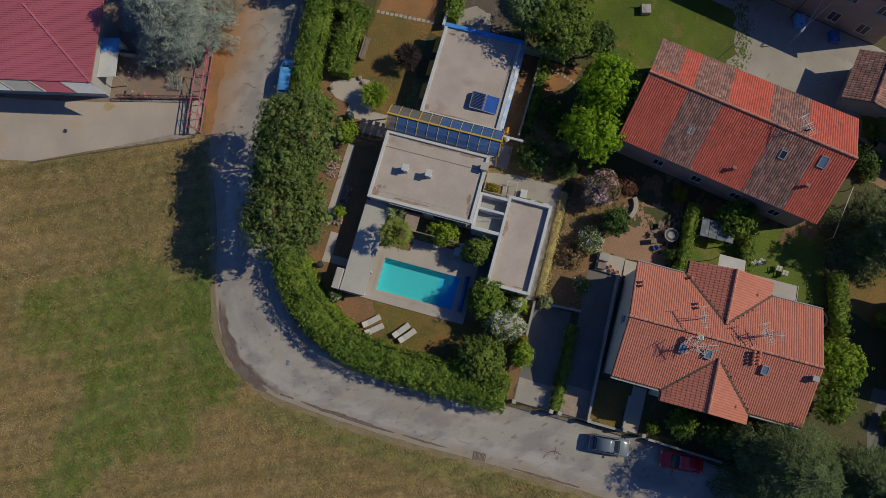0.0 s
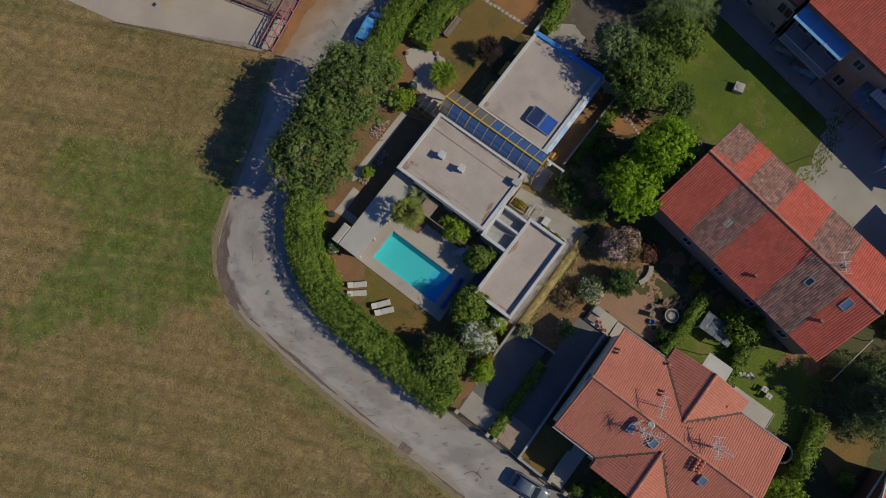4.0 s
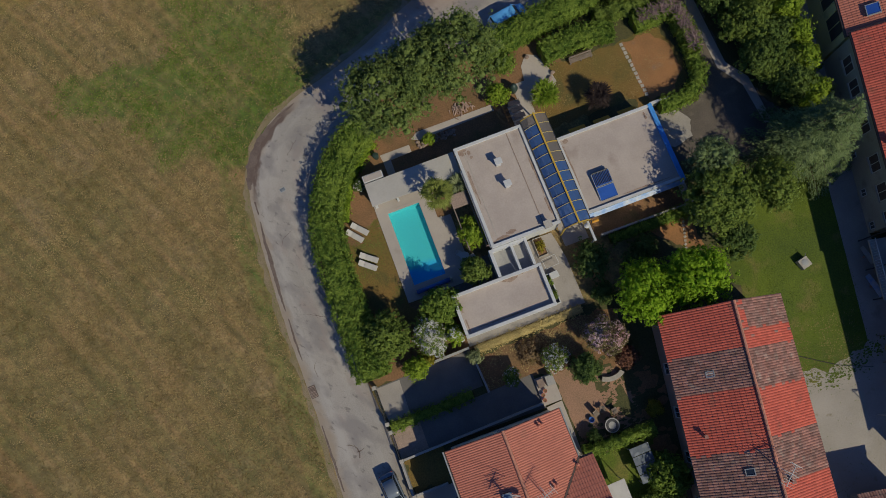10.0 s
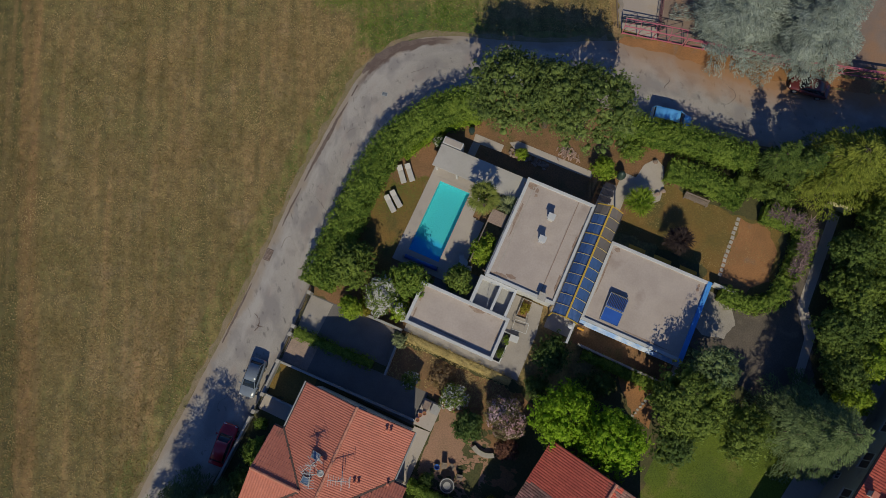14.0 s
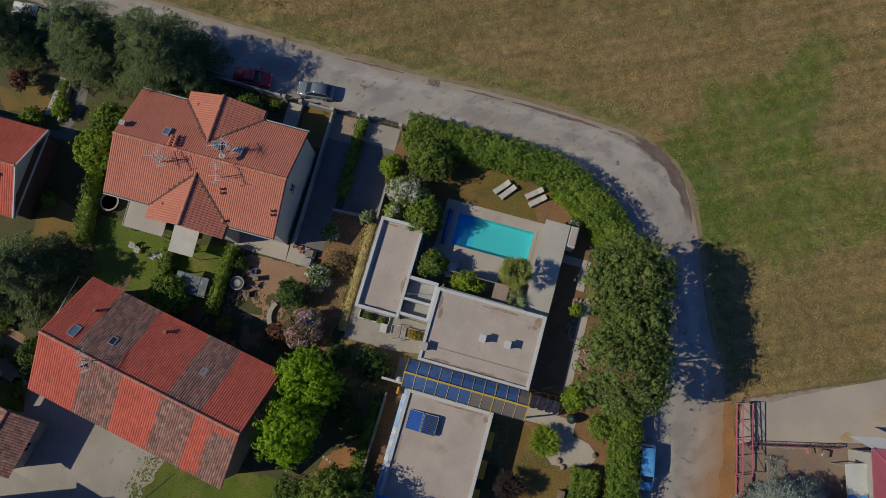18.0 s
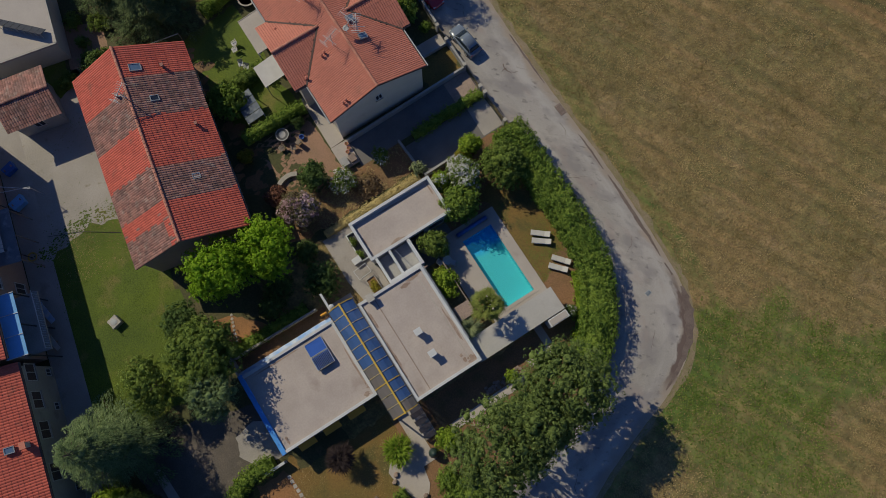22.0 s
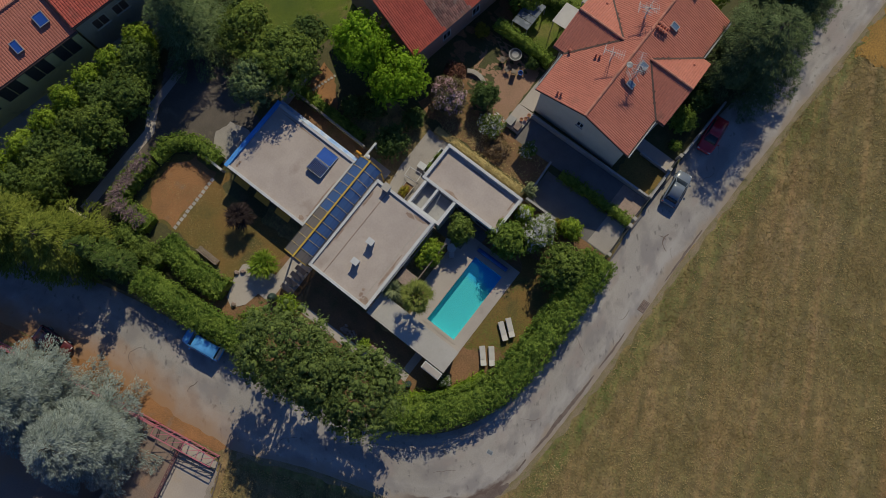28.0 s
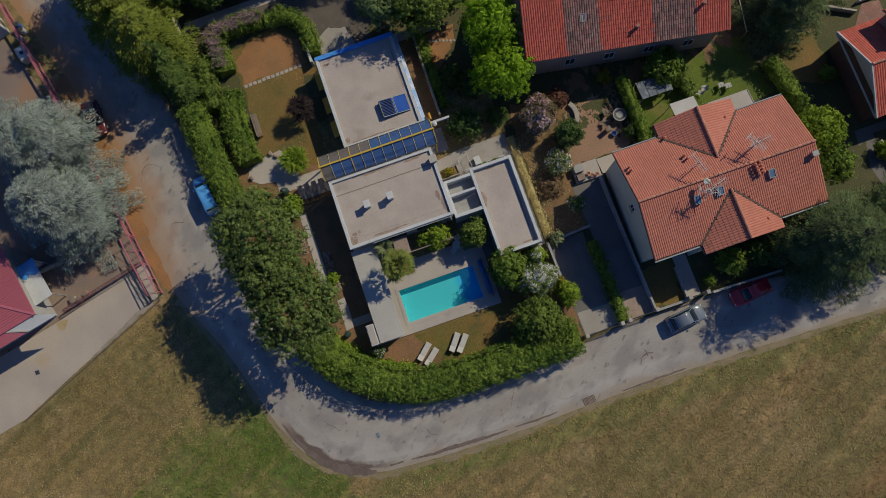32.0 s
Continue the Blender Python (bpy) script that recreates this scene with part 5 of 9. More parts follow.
for tip, ap, eave in ((GW, apw, X0), (GE, ape, X1)):
    for ye in (YA, YB):
        pts = [(tip, YC, zgw), (tip, ye, EZ), (eave, ye, EZ), (ap, YC, zgw)]
        part("gable_roof", Geo().slab(pts, 0.14), M_MORTAR, villa)
part("bay_wall", Geo().box(4.5, 5.4, -23.2, -16.3, 0, EZ - 0.05), M_CREAM, villa)
part("bay_wall", Geo().box(15.05, 16.3, -23.1, -16.4, 0, EZ - 0.05), M_CREAM, villa)
for x in (4.55, 16.25):
    gg = Geo()
    gg.add([(x + e, y, z) for e in (-0.1, 0.1) for y, z in ((-23.15, EZ - 0.05), (-16.35, EZ - 0.05), (YC, zgw - 0.14))], [(0, 2, 1), (3, 4, 5), (0, 1, 4, 3), (1, 2, 5, 4), (2, 0, 3, 5)])
    part("gable", gg, M_CREAM, villa)


def in_gable(y, x, west):
    """Whether a spot of the main slope lies under a cross gable."""
    half = (YA - YB) / 2
    ap, eave = (apw, X0) if west else (ape, X1)
    return abs(y - YC) < half * (ap - x) / (ap - eave) + 0.08 if (x < ap if west else x > ap) else False


run = math.hypot(XR - X0, RZ - EZ)
cosr = (XR - X0) / run
tile_part("tiles", tiles((XR, Y0, RZ), (0, 1, 0), (-(XR - X0), 0, EZ - RZ), Y1 - Y0, run, lambda u, v: not in_gable(Y0 + u, XR - v * cosr, True), pu=0.2, rise=1.15), M_TILE, villa, "rows of terracotta roof tiles")
run_e = math.hypot(X1 - XR, RZ - EZ)
tile_part("tiles", tiles((XR, Y0, RZ), (0, 1, 0), (X1 - XR, 0, EZ - RZ), Y1 - Y0, run_e, lambda u, v: not in_gable(Y0 + u, XR + v * cosr, False), pu=0.2, rise=1.15), M_TILE, villa, "rows of terracotta roof tiles")
half = (YA - YB) / 2
grun = math.hypot(half, zgw - EZ)
for tip, ap, eave in ((GW, apw, X0), (GE, ape, X1)):
    L = abs(ap - tip)
    for sgn in (1, -1):
        tile_part("tiles", tiles((tip, YC, zgw), (1 if ap > tip else -1, 0, 0), (0, sgn * half, EZ - zgw), L, grun,
                                 lambda u, v, L=L, tip=tip, eave=eave, ap=ap: u < abs(eave - tip) + (L - abs(eave - tip)) * (1 - v / grun) - 0.05), M_TILE, villa, "rows of terracotta roof tiles")
    ridge_caps((tip, YC, zgw + 0.1), (ap, YC, zgw + 0.1), M_RIDGE, villa)
    for ye in (YA, YB):
        part("valley", Geo().beam((ap, YC, zgw + 0.1), (eave, ye, EZ + 0.1), 0.16, 0.06), M_MORTAR, villa, "dark roof valley")
ridge_caps((XR, Y0, RZ + 0.1), (XR, Y1, RZ + 0.1), M_RIDGE, villa)
for x in (X0 - 0.06, X1 + 0.06):
    for ya, yb in ((Y0, YB - 0.1), (YA + 0.1, Y1)):
        part("gutter", Geo().tube((x, ya, EZ - 0.02), (x, yb, EZ - 0.02), 0.07, n=8), M_STEEL, villa)
window(villa, (10.3, -11.65, 4.5), 0.6, 0.9, 90, frame=M_WHITE)
for y in (-14, -25.5):
    window(villa, (5.35, y, 4.2), 1.1, 1.4, 180, shutters=M_WOOD)
    window(villa, (15.1, y, 4.2), 1.1, 1.4, 0, shutters=M_WOOD)


def roof_z(x):
    return RZ - sl * abs(x - XR)


def skylight(parent, x, y, z, slope_x, w=0.75, l=0.95, glass=M_SKYLIGHT, deg=0.0, name="skylight"):
    """A roof window lying on a slope that falls along its x axis by slope_x."""
    ob = part(name, Geo().add([], []), M_STEEL, parent, "roof window with steel frame")
    ob.matrix_basis = pose(x, y, z + 0.16, 0, math.degrees(math.atan(slope_x)), deg)
    f = Geo()
    for a, b, c, d in ((-l / 2, l / 2, -w / 2, -w / 2 + 0.07), (-l / 2, l / 2, w / 2 - 0.07, w / 2), (-l / 2, -l / 2 + 0.07, -w / 2 + 0.07, w / 2 - 0.07), (l / 2 - 0.07, l / 2, -w / 2 + 0.07, w / 2 - 0.07)):
        f.box(a, b, c, d, 0, 0.2)
    part("frame", f, M_STEEL, ob, local=True)
    part("pane", Geo().box(-l / 2 + 0.07, l / 2 - 0.07, -w / 2 + 0.07, w / 2 - 0.07, 0.12, 0.16), glass, ob, local=True)
    return ob


for x, y in ((8.85, -23.65), (8.9, -18.75), (8.8, -16.55)):
    skylight(villa, x, y, roof_z(x), -sl, w=0.62, l=0.8)


def aerial(x, y, z, deg, tall=2.0):
    ob = thing("tv_aerial", "pale metal rooftop television aerial", "aerial", x, y, z, deg, "aerials on the roofs")
    part("mast", Geo().tube((0, 0, 0), (0, 0, tall), 0.04, n=6), M_CLOTH, ob, local=True)
    part("boom", Geo().tube((-0.9, 0, tall - 0.1), (0.9, 0, tall - 0.1), 0.035, n=5), M_CLOTH, ob, local=True)
    for k in range(9):
        part("rod", Geo().tube((-0.85 + k * 0.21, -0.5 + k * 0.035, tall - 0.09), (-0.85 + k * 0.21, 0.5 - k * 0.035, tall - 0.09), 0.017, n=4), M_CLOTH, ob, local=True)
    part("reflector", Geo().beam((0.95, -0.45, tall - 0.3), (0.95, 0.45, tall - 0.3), 0.04, 0.04).beam((0.95, -0.45, tall + 0.1), (0.95, 0.45, tall + 0.1), 0.04, 0.04), M_CLOTH, ob, local=True)
    part("boom", Geo().tube((0.2, -0.8, tall - 0.6), (0.2, 0.8, tall - 0.6), 0.03, n=5), M_CLOTH, ob, local=True)
    return ob


for x, y, d in ((11.6, -22.7, 30), (11.6, -17.3, 20), (9.3, -18.0, 110), (8.9, -17.2, 60), (11.7, -23.2, 100)):
    aerial(x, y, roof_z(x), d)


def tile_vent(x, y, z, deg=0):
    ob = thing("flue_pipe", "short terracotta roof flue with cowl", "flue", x, y, z, deg, "flues on the villa roof")
    part("pipe", Geo().tube((0, 0, 0), (0, 0, 0.42), 0.09, n=10), M_TILE, ob, local=True)
    part("cowl", Geo().lathe(0, 0, [(0.13, 0.42), (0.15, 0.5), (0.03, 0.58)], 10), M_TILE, ob, local=True)
    return ob


f1 = tile_vent(13.7, -12.1, roof_z(13.7))
for x, y in ((13.35, -12.15), (13.0, -17.1), (12.65, -17.2), (10.0, -22.3), (9.7, -22.35), (9.4, -22.4), (9.1, -22.45), (10.05, -22.75), (9.75, -22.8), (9.45, -22.85), (9.15, -22.9), (15.3, -22.25), (15.3, -16.3), (5.2, -22.3)):
    copy_thing(f1, pose(x, y, roof_z(x), 0, 0, 0))
dish = thing("satellite_dish", "pale satellite dish on the villa roof", "satellite dish", 9.9, -17.45, roof_z(9.9), 215)
part("mast", Geo().tube((0, 0, 0), (0, 0, 0.9), 0.035), M_STEEL, dish, local=True)
part("reflector", Geo().lathe(0, 0, [(0.05, 0.9), (0.2, 0.96), (0.3, 1.05), (0.31, 1.06), (0.2, 0.99), (0.04, 0.94)], 16), M_STEEL, dish, local=True, smooth=True)
part("feed_arm", Geo().tube((0.2, 0, 1.0), (0.25, 0, 1.4), 0.02), M_STEEL, dish, local=True)
for x, y in ((9.2, -27.75),):
    c = thing("chimney", "rendered chimney with grey cap on the villa roof", "chimney", x, y, roof_z(x) - 0.1)
    part("shaft", Geo().box(-0.2, 0.2, -0.24, 0.24, 0, 0.6), M_TILE_OLD, c, local=True, bevel=0.02)
    part("cap", Geo().box(-0.24, 0.24, -0.28, 0.28, 0.65, 0.71), M_GREYWALL, c, local=True)
    for a in (-0.25, 0.25):
        part("spacer", Geo().box(a * 0.6 - 0.03, a * 0.6 + 0.03, -0.2, 0.2, 0.6, 0.65), M_CREAM, c, local=True)

# villa lean-tos and patios
sh = thing("canvas_awning", "white canvas patio awning on steel posts", "awning", 17.7, -20.8, 0)
part("canvas", Geo().slab([(16.35, -22.0, 2.75), (19.05, -21.9, 2.45), (19.05, -19.4, 2.45), (16.35, -19.45, 2.75)][::1], 0.04), M_CLOTH, sh)
for x, y in ((18.9, -21.8), (18.9, -19.5)):
    part("post", Geo().tube((x, y, 0), (x, y, 2.42), 0.04), M_STEEL, sh)
pg = thing("glass_pergola", "pale glazed patio pergola beside the villa", "pergola", 16.6, -25, 0)
part("roof_sheet", Geo().slab([(15.3, -27.1, 2.8), (17.9, -27.0, 2.5), (17.9, -22.8, 2.5), (15.3, -23.0, 2.8)], 0.03), M_PAVE, pg, "dusty translucent roof sheet")
for y in (-27.05, -22.9):
    part("rafter", Geo().beam((15.3, y, 2.82), (17.9, y, 2.52), 0.06, 0.06), M_PAVE, pg)
for y in (-26.9, -22.9):
    part("post", Geo().box(17.75, 17.85, y - 0.05, y + 0.05, 0, 2.5), M_WHITE, pg)
lone("patio", Geo().prism([(15.1, -17.7), (16.65, -17.5), (16.7, -11.3), (15.1, -11.4)], 0, 0.12), M_PAVE, "pale concrete patio beside the villa", "patio", "structure")
bq = thing("garden_stove", "masonry barbecue with two grey slabs", "barbecue", 15.8, -10.0, 0)
part("base", Geo().box(14.9, 16.75, -11.2, -8.55, 0, 0.35), M_PAVE, bq, bevel=0.02)
part("slab", Geo().box(15.9, 16.7, -9.6, -8.65, 0.35, 0.8), M_GREYWALL, bq, bevel=0.02)
part("slab", Geo().box(15.05, 15.7, -9.5, -8.7, 0.35, 0.7), M_STONE, bq, bevel=0.02)
for k, (x, y) in enumerate(((15.2, -10.2), (15.15, -10.7), (15.5, -9.9))):
    pt = thing("flower_pot", "round terracotta flower pot", "flower pot", x, y, 0.35, group="pots on the patio")
    part("pot", Geo().lathe(0, 0, [(0.12, 0), (0.18, 0.28), (0.2, 0.3), (0.16, 0.3), (0.15, 0.24)]), M_TILE, pt, local=True)
    part("earth", Geo().lathe(0, 0, [(0.15, 0.2), (0.15, 0.25)]), M_SOIL, pt, local=True)

# ---- drives between house and villa ----
for poly, z in (([(0.35, -4.0), (10.2, -3.75), (10.2, -7.4), (0.55, -7.6)], 0.02), ([(0.6, -8.45), (15.0, -8.0), (15.1, -11.4), (0.8, -11.15)], 0.02)):
    sheet("driveway", poly, z, M_DRIVE, "grey concrete driveway", "driveway")
# Pale sheet paints in the sunlight on the first drive's west end.
sheet("drive_threshold", [(0.35, -4.1), (2.8, -4.05), (2.7, -7.35), (0.55, -7.5)], 0.026, M_TERRACE, "paler concrete sheet over the sunlit end of the first drive", "paving")
sheet("drive_threshold", [(0.3, -8.5), (3.3, -8.45), (3.3, -11.0), (0.5, -11.05)], 0.026, M_STONE, "reddish paving at the gate", "paving")
for name, p, q, h, wd in (("garden_wall", (0.75, -11.2), (14.9, -10.9), 0.9, 0.2), ("garden_wall", (4.4, -3.72), (10.2, -3.6), 1.0, 0.22), ("garden_wall", (0.5, -11.3), (0.5, -14.5), 0.9, 0.22),
                          ("garden_wall", (0.6, -14.6), (3.9, -14.6), 0.6, 0.2), ("garden_wall", (10.3, -4.9), (10.5, -8.2), 0.7, 0.2), ("garden_wall", (0.4, -17.0), (0.2, -24), 0.9, 0.22)):
    lone(name, Geo().beam((*p, h / 2), (*q, h / 2), wd, h), M_GREYWALL, "low grey concrete garden wall", "wall", "structure")
for x, y in ((0.4, -4.0), (0.45, -7.6), (0.5, -8.4), (0.6, -11.2), (0.65, -14.6), (0.6, -16.4)):
    c = thing("gate_pillar", "square rendered gate pillar with stone cap", "gate pillar", x, y, 0, group="gate pillars along the lane")
    part("shaft", Geo().box(-0.15, 0.15, -0.15, 0.15, 0, 1.4), M_GREYWALL, c, local=True)
    part("cap", Geo().box(-0.19, 0.19, -0.19, 0.19, 1.4, 1.46), M_PALESTONE, c, local=True, bevel=0.02)


def bar_gate(x, y0, y1):
    ob = thing("drive_gate", "dark painted iron drive gate", "gate", x, (y0 + y1) / 2, 0, group="gates along the lane")
    part("frame", Geo().beam((x, y0, 0.15), (x, y1, 0.15), 0.05, 0.06).beam((x, y0, 1.4), (x, y1, 1.4), 0.05, 0.06).beam((x, y0, 0.15), (x, y0, 1.4), 0.05, 0.05).beam((x, y1, 0.15), (x, y1, 1.4), 0.05, 0.05), M_DARK, ob)
    n = int((y1 - y0) / 0.14)
    for k in range(1, n):
        y = y0 + (y1 - y0) * k / n
        part("bar", Geo().tube((x, y, 0.15), (x, y, 1.4), 0.012, n=5), M_DARK, ob)


bar_gate(0.42, -7.35, -4.25)
bar_gate(0.52, -10.95, -8.65)
bar_gate(0.6, -16.15, -14.85)
sheet("front_garden", [(0.7, -14.45), (0.75, -11.35), (4.6, -11.3), (4.6, -14.45)], 0.02, M_DRYLAWN, "small dry front lawn behind the wall", "lawn")
sheet("front_path", [(0.5, -14.75), (4.9, -14.75), (4.9, -16.1), (0.5, -16.1)], 0.024, M_PAVE, "paved front path", "path")

# ---- the long farm building with the mixed red roof ----
A, C, D = Vector((37.86, -9.06)), Vector((27.04, -7.13)), Vector((23.56, -26.6))
barn_u = (C - D).normalized()          # along the ridge
barn_w = Vector((barn_u.y, -barn_u.x))  # across, towards the yard
BL, BW, BEZ, BRZ = (C - D).length, (A - C).length, 5.1, 8.18
RID = D.lerp(D + barn_w * BW, 0.515)
BR = 0.515 * BW


def bp(u, w, z):
    q = D + barn_u * u + barn_w * w
    return (q.x, q.y, z)


barn = thing("farmhouse", "long farmhouse with patchwork red and weathered tile roof", "house", 30.5, -18, 0)
for u0, u1, w0, w1 in ((0.4, BL - 0.4, 0.5, 0.8), (0.4, BL - 0.4, BW - 0.8, BW - 0.5), (0.4, 0.7, 0.8, BW - 0.8), (BL - 0.7, BL - 0.4, 0.8, BW - 0.8)):
    part("wall", Geo().prism([bp(u0, w0, 0)[:2], bp(u1, w0, 0)[:2], bp(u1, w1, 0)[:2], bp(u0, w1, 0)[:2]], 0, BEZ - 0.02), M_PINKWALL, barn)
for u in (0.55, BL - 0.55):
    gg = Geo()
    gg.add([bp(u - 0.14, 0.5, BEZ - 0.02), bp(u - 0.14, BW - 0.5, BEZ - 0.02), bp(u - 0.14, BR, BRZ - 0.15), bp(u + 0.14, 0.5, BEZ - 0.02), bp(u + 0.14, BW - 0.5, BEZ - 0.02), bp(u + 0.14, BR, BRZ - 0.15)],
           [(0, 1, 2), (5, 4, 3), (0, 3, 4, 1), (1, 4, 5, 2), (2, 5, 3, 0)])
    part("gable", gg, M_PINKWALL, barn)
part("roof_slab", Geo().slab([bp(0, 0, BEZ), bp(0, BR, BRZ), bp(BL, BR, BRZ), bp(BL, 0, BEZ)], 0.16), M_MORTAR, barn)
part("roof_slab", Geo().slab([bp(0, BR, BRZ), bp(0, BW, BEZ), bp(BL, BW, BEZ), bp(BL, BR, BRZ)], 0.16), M_MORTAR, barn)
run_w, run_y = math.hypot(BR, BRZ - BEZ), math.hypot(BW - BR, BRZ - BEZ)
rj = random.Random(9)
wob = [rj.uniform(-0.1, 0.1) for _ in range(80)]
zones_w = lambda u, v: (3.3 < u + wob[int(v / 0.4) % 80] < 7.4) or (12.5 < u + wob[int(v / 0.4 + 20) % 80] < 15.8)
patchy = [rj.random() for _ in range(400)]


def zones_y(u, v):
    """Old tiles on the yard side: two bands, and a patched end where old and new are mixed."""
    if 4.6 < u + wob[int(v / 0.4 + 40) % 80] < 8.3 or 12.2 < u + wob[int(v / 0.4 + 50) % 80] < 15.6:
        return True
    if u < 16.4:
        return False
    chance = 0.3 if v < 1.0 else 0.85 if u > 17.4 else 0.35
    return 0.55 * patchy[int(u / 0.265) * 13 % 400] + 0.45 * patchy[(int(u / 0.265) * 13 + int(v / 0.42) * 7) % 400] < chance



down_w = Vector(bp(0, 0, BEZ)) - Vector(bp(0, BR, BRZ))
down_y = Vector(bp(0, BW, BEZ)) - Vector(bp(0, BR, BRZ))
al = (barn_u.x, barn_u.y, 0)
for down, rn, zone in ((down_w, run_w, zones_w), (down_y, run_y, zones_y)):
    tile_part("tiles", tiles(bp(0, BR, BRZ), al, down, BL, rn, lambda u, v: not zone(u, v), pu=0.22, pv=0.44, rise=1.15), M_TILE_RED, barn, "newer bright red roof tiles")
    tile_part("old_tiles", tiles(bp(0, BR, BRZ), al, down, BL, rn, zone, pu=0.22, pv=0.44, rise=1.3), M_TILE_OLD, barn, "old lichen-grey roof tiles")
ridge_caps(bp(0, BR, BRZ + 0.09), bp(BL, BR, BRZ + 0.09), M_RIDGE, barn)
slope_b = (BRZ - BEZ) / BR
ang_b = math.degrees(math.atan2(barn_w.y, barn_w.x))
skylight(barn, 28.75, -13.27, 6.35, -slope_b, w=0.55, l=0.75, glass=M_CLOTH, deg=ang_b)
skylight(barn, 28.36, -25.04, 7.35, -slope_b, w=0.75, l=1.1, deg=ang_b)
skylight(barn, 28.3, -21.6, 7.0, -slope_b, w=0.6, l=0.8, glass=M_WINDOW, deg=ang_b)
for u in (3, 7, 11, 15):
    p = bp(u, 0.5, 1.9)
    window(barn, p, 0.9, 1.2, ang_b + 180)
    p = bp(u + 1, BW - 0.5, 1.9)
    window(barn, p, 0.9, 1.2, ang_b)
for u, w in ((9.0, 1.2), (2.6, 2.2), (4.6, BR + 1.0)):
    zz = BRZ - slope_b * abs(w - BR)
    q = bp(u, w, zz - 0.1)
    c = thing("chimney", "slim brick-red chimney on the farmhouse roof", "chimney", q[0], q[1], q[2], ang_b, "chimneys on the farmhouse")
    part("shaft", Geo().box(-0.1, 0.1, -0.11, 0.11, 0, 0.6), M_TILE_OLD, c, local=True)
    part("cap", Geo().slab([(-0.15, -0.16, 0.7), (0.15, -0.16, 0.7), (0.15, 0.16, 0.7), (-0.15, 0.16, 0.7)], 0.05), M_TILE_OLD, c, local=True)
    for a in (-0.1, 0.1):
        part("spacer", Geo().box(a * 0.7 - 0.025, a * 0.7 + 0.025, -0.1, 0.1, 0.6, 0.66), M_TILE_OLD, c, local=True)
q = bp(5.4, BR + 0.2, BRZ)
aerial(q[0], q[1], q[2], 40, 1.8)

# ---- plants ----
def leaves(rs, pts, nrm, size, aspect=0.55, spread=0.6, jitter=0.35, up=0.25):
    """A rhombic leaf at each point, lying roughly across its normal."""
    n = len(pts)
    nrm = nrm + rs.normal(0, spread, (n, 3)) + np.array([0, 0, up])
    nrm /= np.linalg.norm(nrm, axis=1)[:, None] + 1e-9
    t = np.cross(nrm, rs.normal(0, 1, (n, 3)))
    t /= np.linalg.norm(t, axis=1)[:, None] + 1e-9
    b = np.cross(nrm, t)
    length = size * (1 + rs.uniform(-jitter, jitter, n))[:, None]
    width = length * aspect
    verts = np.stack([pts - t * length / 2, pts + b * width / 2 + nrm * length * 0.08, pts + t * length / 2, pts - b * width / 2 + nrm * length * 0.08], 1)
    return verts.reshape(-1, 3), np.arange(4 * n).reshape(-1, 4)


def blades(rs, base, way, length, width, droop=0.25):
    """Narrow leaves from base along way (unit vectors), drooping at the tip: two quads each."""
    n = len(base)
    side = np.cross(way, np.array([0, 0, 1.0])) + rs.normal(0, 0.1, (n, 3))
    side /= np.linalg.norm(side, axis=1)[:, None] + 1e-9
    L = (np.broadcast_to(length, n) * (1 + rs.uniform(-0.2, 0.2, n)))[:, None]
    w = np.broadcast_to(width, n)[:, None]
    mid = base + way * L * 0.55
    tip = base + way * L - np.array([0, 0, 1.0]) * L * droop
    verts = np.stack([base - side * w * 0.3, base + side * w * 0.3, mid + side * w * 0.5, mid - side * w * 0.5, tip + side * w * 0.08, tip - side * w * 0.08], 1)
    q = np.array([[0, 1, 2, 3], [3, 2, 4, 5]])
    return verts.reshape(-1, 3), (np.arange(n)[:, None, None] * 6 + q[None]).reshape(-1, 4)


def needles(rs, base, way, length, width, droop=0.2):
    """One narrow rhombic spray from each base along way."""
    n = len(base)
    side = np.cross(way, np.array([0, 0, 1.0])) + rs.normal(0, 0.35, (n, 3))
    side /= np.linalg.norm(side, axis=1)[:, None] + 1e-9
    L = (length * (1 + rs.uniform(-0.35, 0.35, n)))[:, None]
    mid = base + way * L * 0.45
    tip = base + way * L - np.array([0, 0, 1.0]) * L * droop
    verts = np.stack([base, mid + side * width / 2, tip, mid - side * width / 2], 1)
    return verts.reshape(-1, 3), np.arange(4 * n).reshape(-1, 4)


def tufts(rs, pts, nrm, leaf, aspect, k=8, size=None):
    """Shoots: k leaves round each point, pointing outwards from it."""
    size = size or leaf * 0.95
    p, d = np.repeat(pts, k, 0), np.repeat(nrm, k, 0)
    o = rs.normal(0, 1, p.shape)
    o /= np.linalg.norm(o, axis=1)[:, None] + 1e-9
    o = o + d * 0.55
    q = p + o * (size * rs.uniform(0.35, 1.0, len(p)))[:, None]
    return leaves(rs, q, o * 0.8 + d * 0.5, leaf, aspect, spread=0.35)


def joined(*pieces):
    vs, fs, k = [], [], 0
    for v, f in pieces:
        vs.append(v)
        fs.append(f + k)
        k += len(v)
    return np.concatenate(vs), np.concatenate(fs)


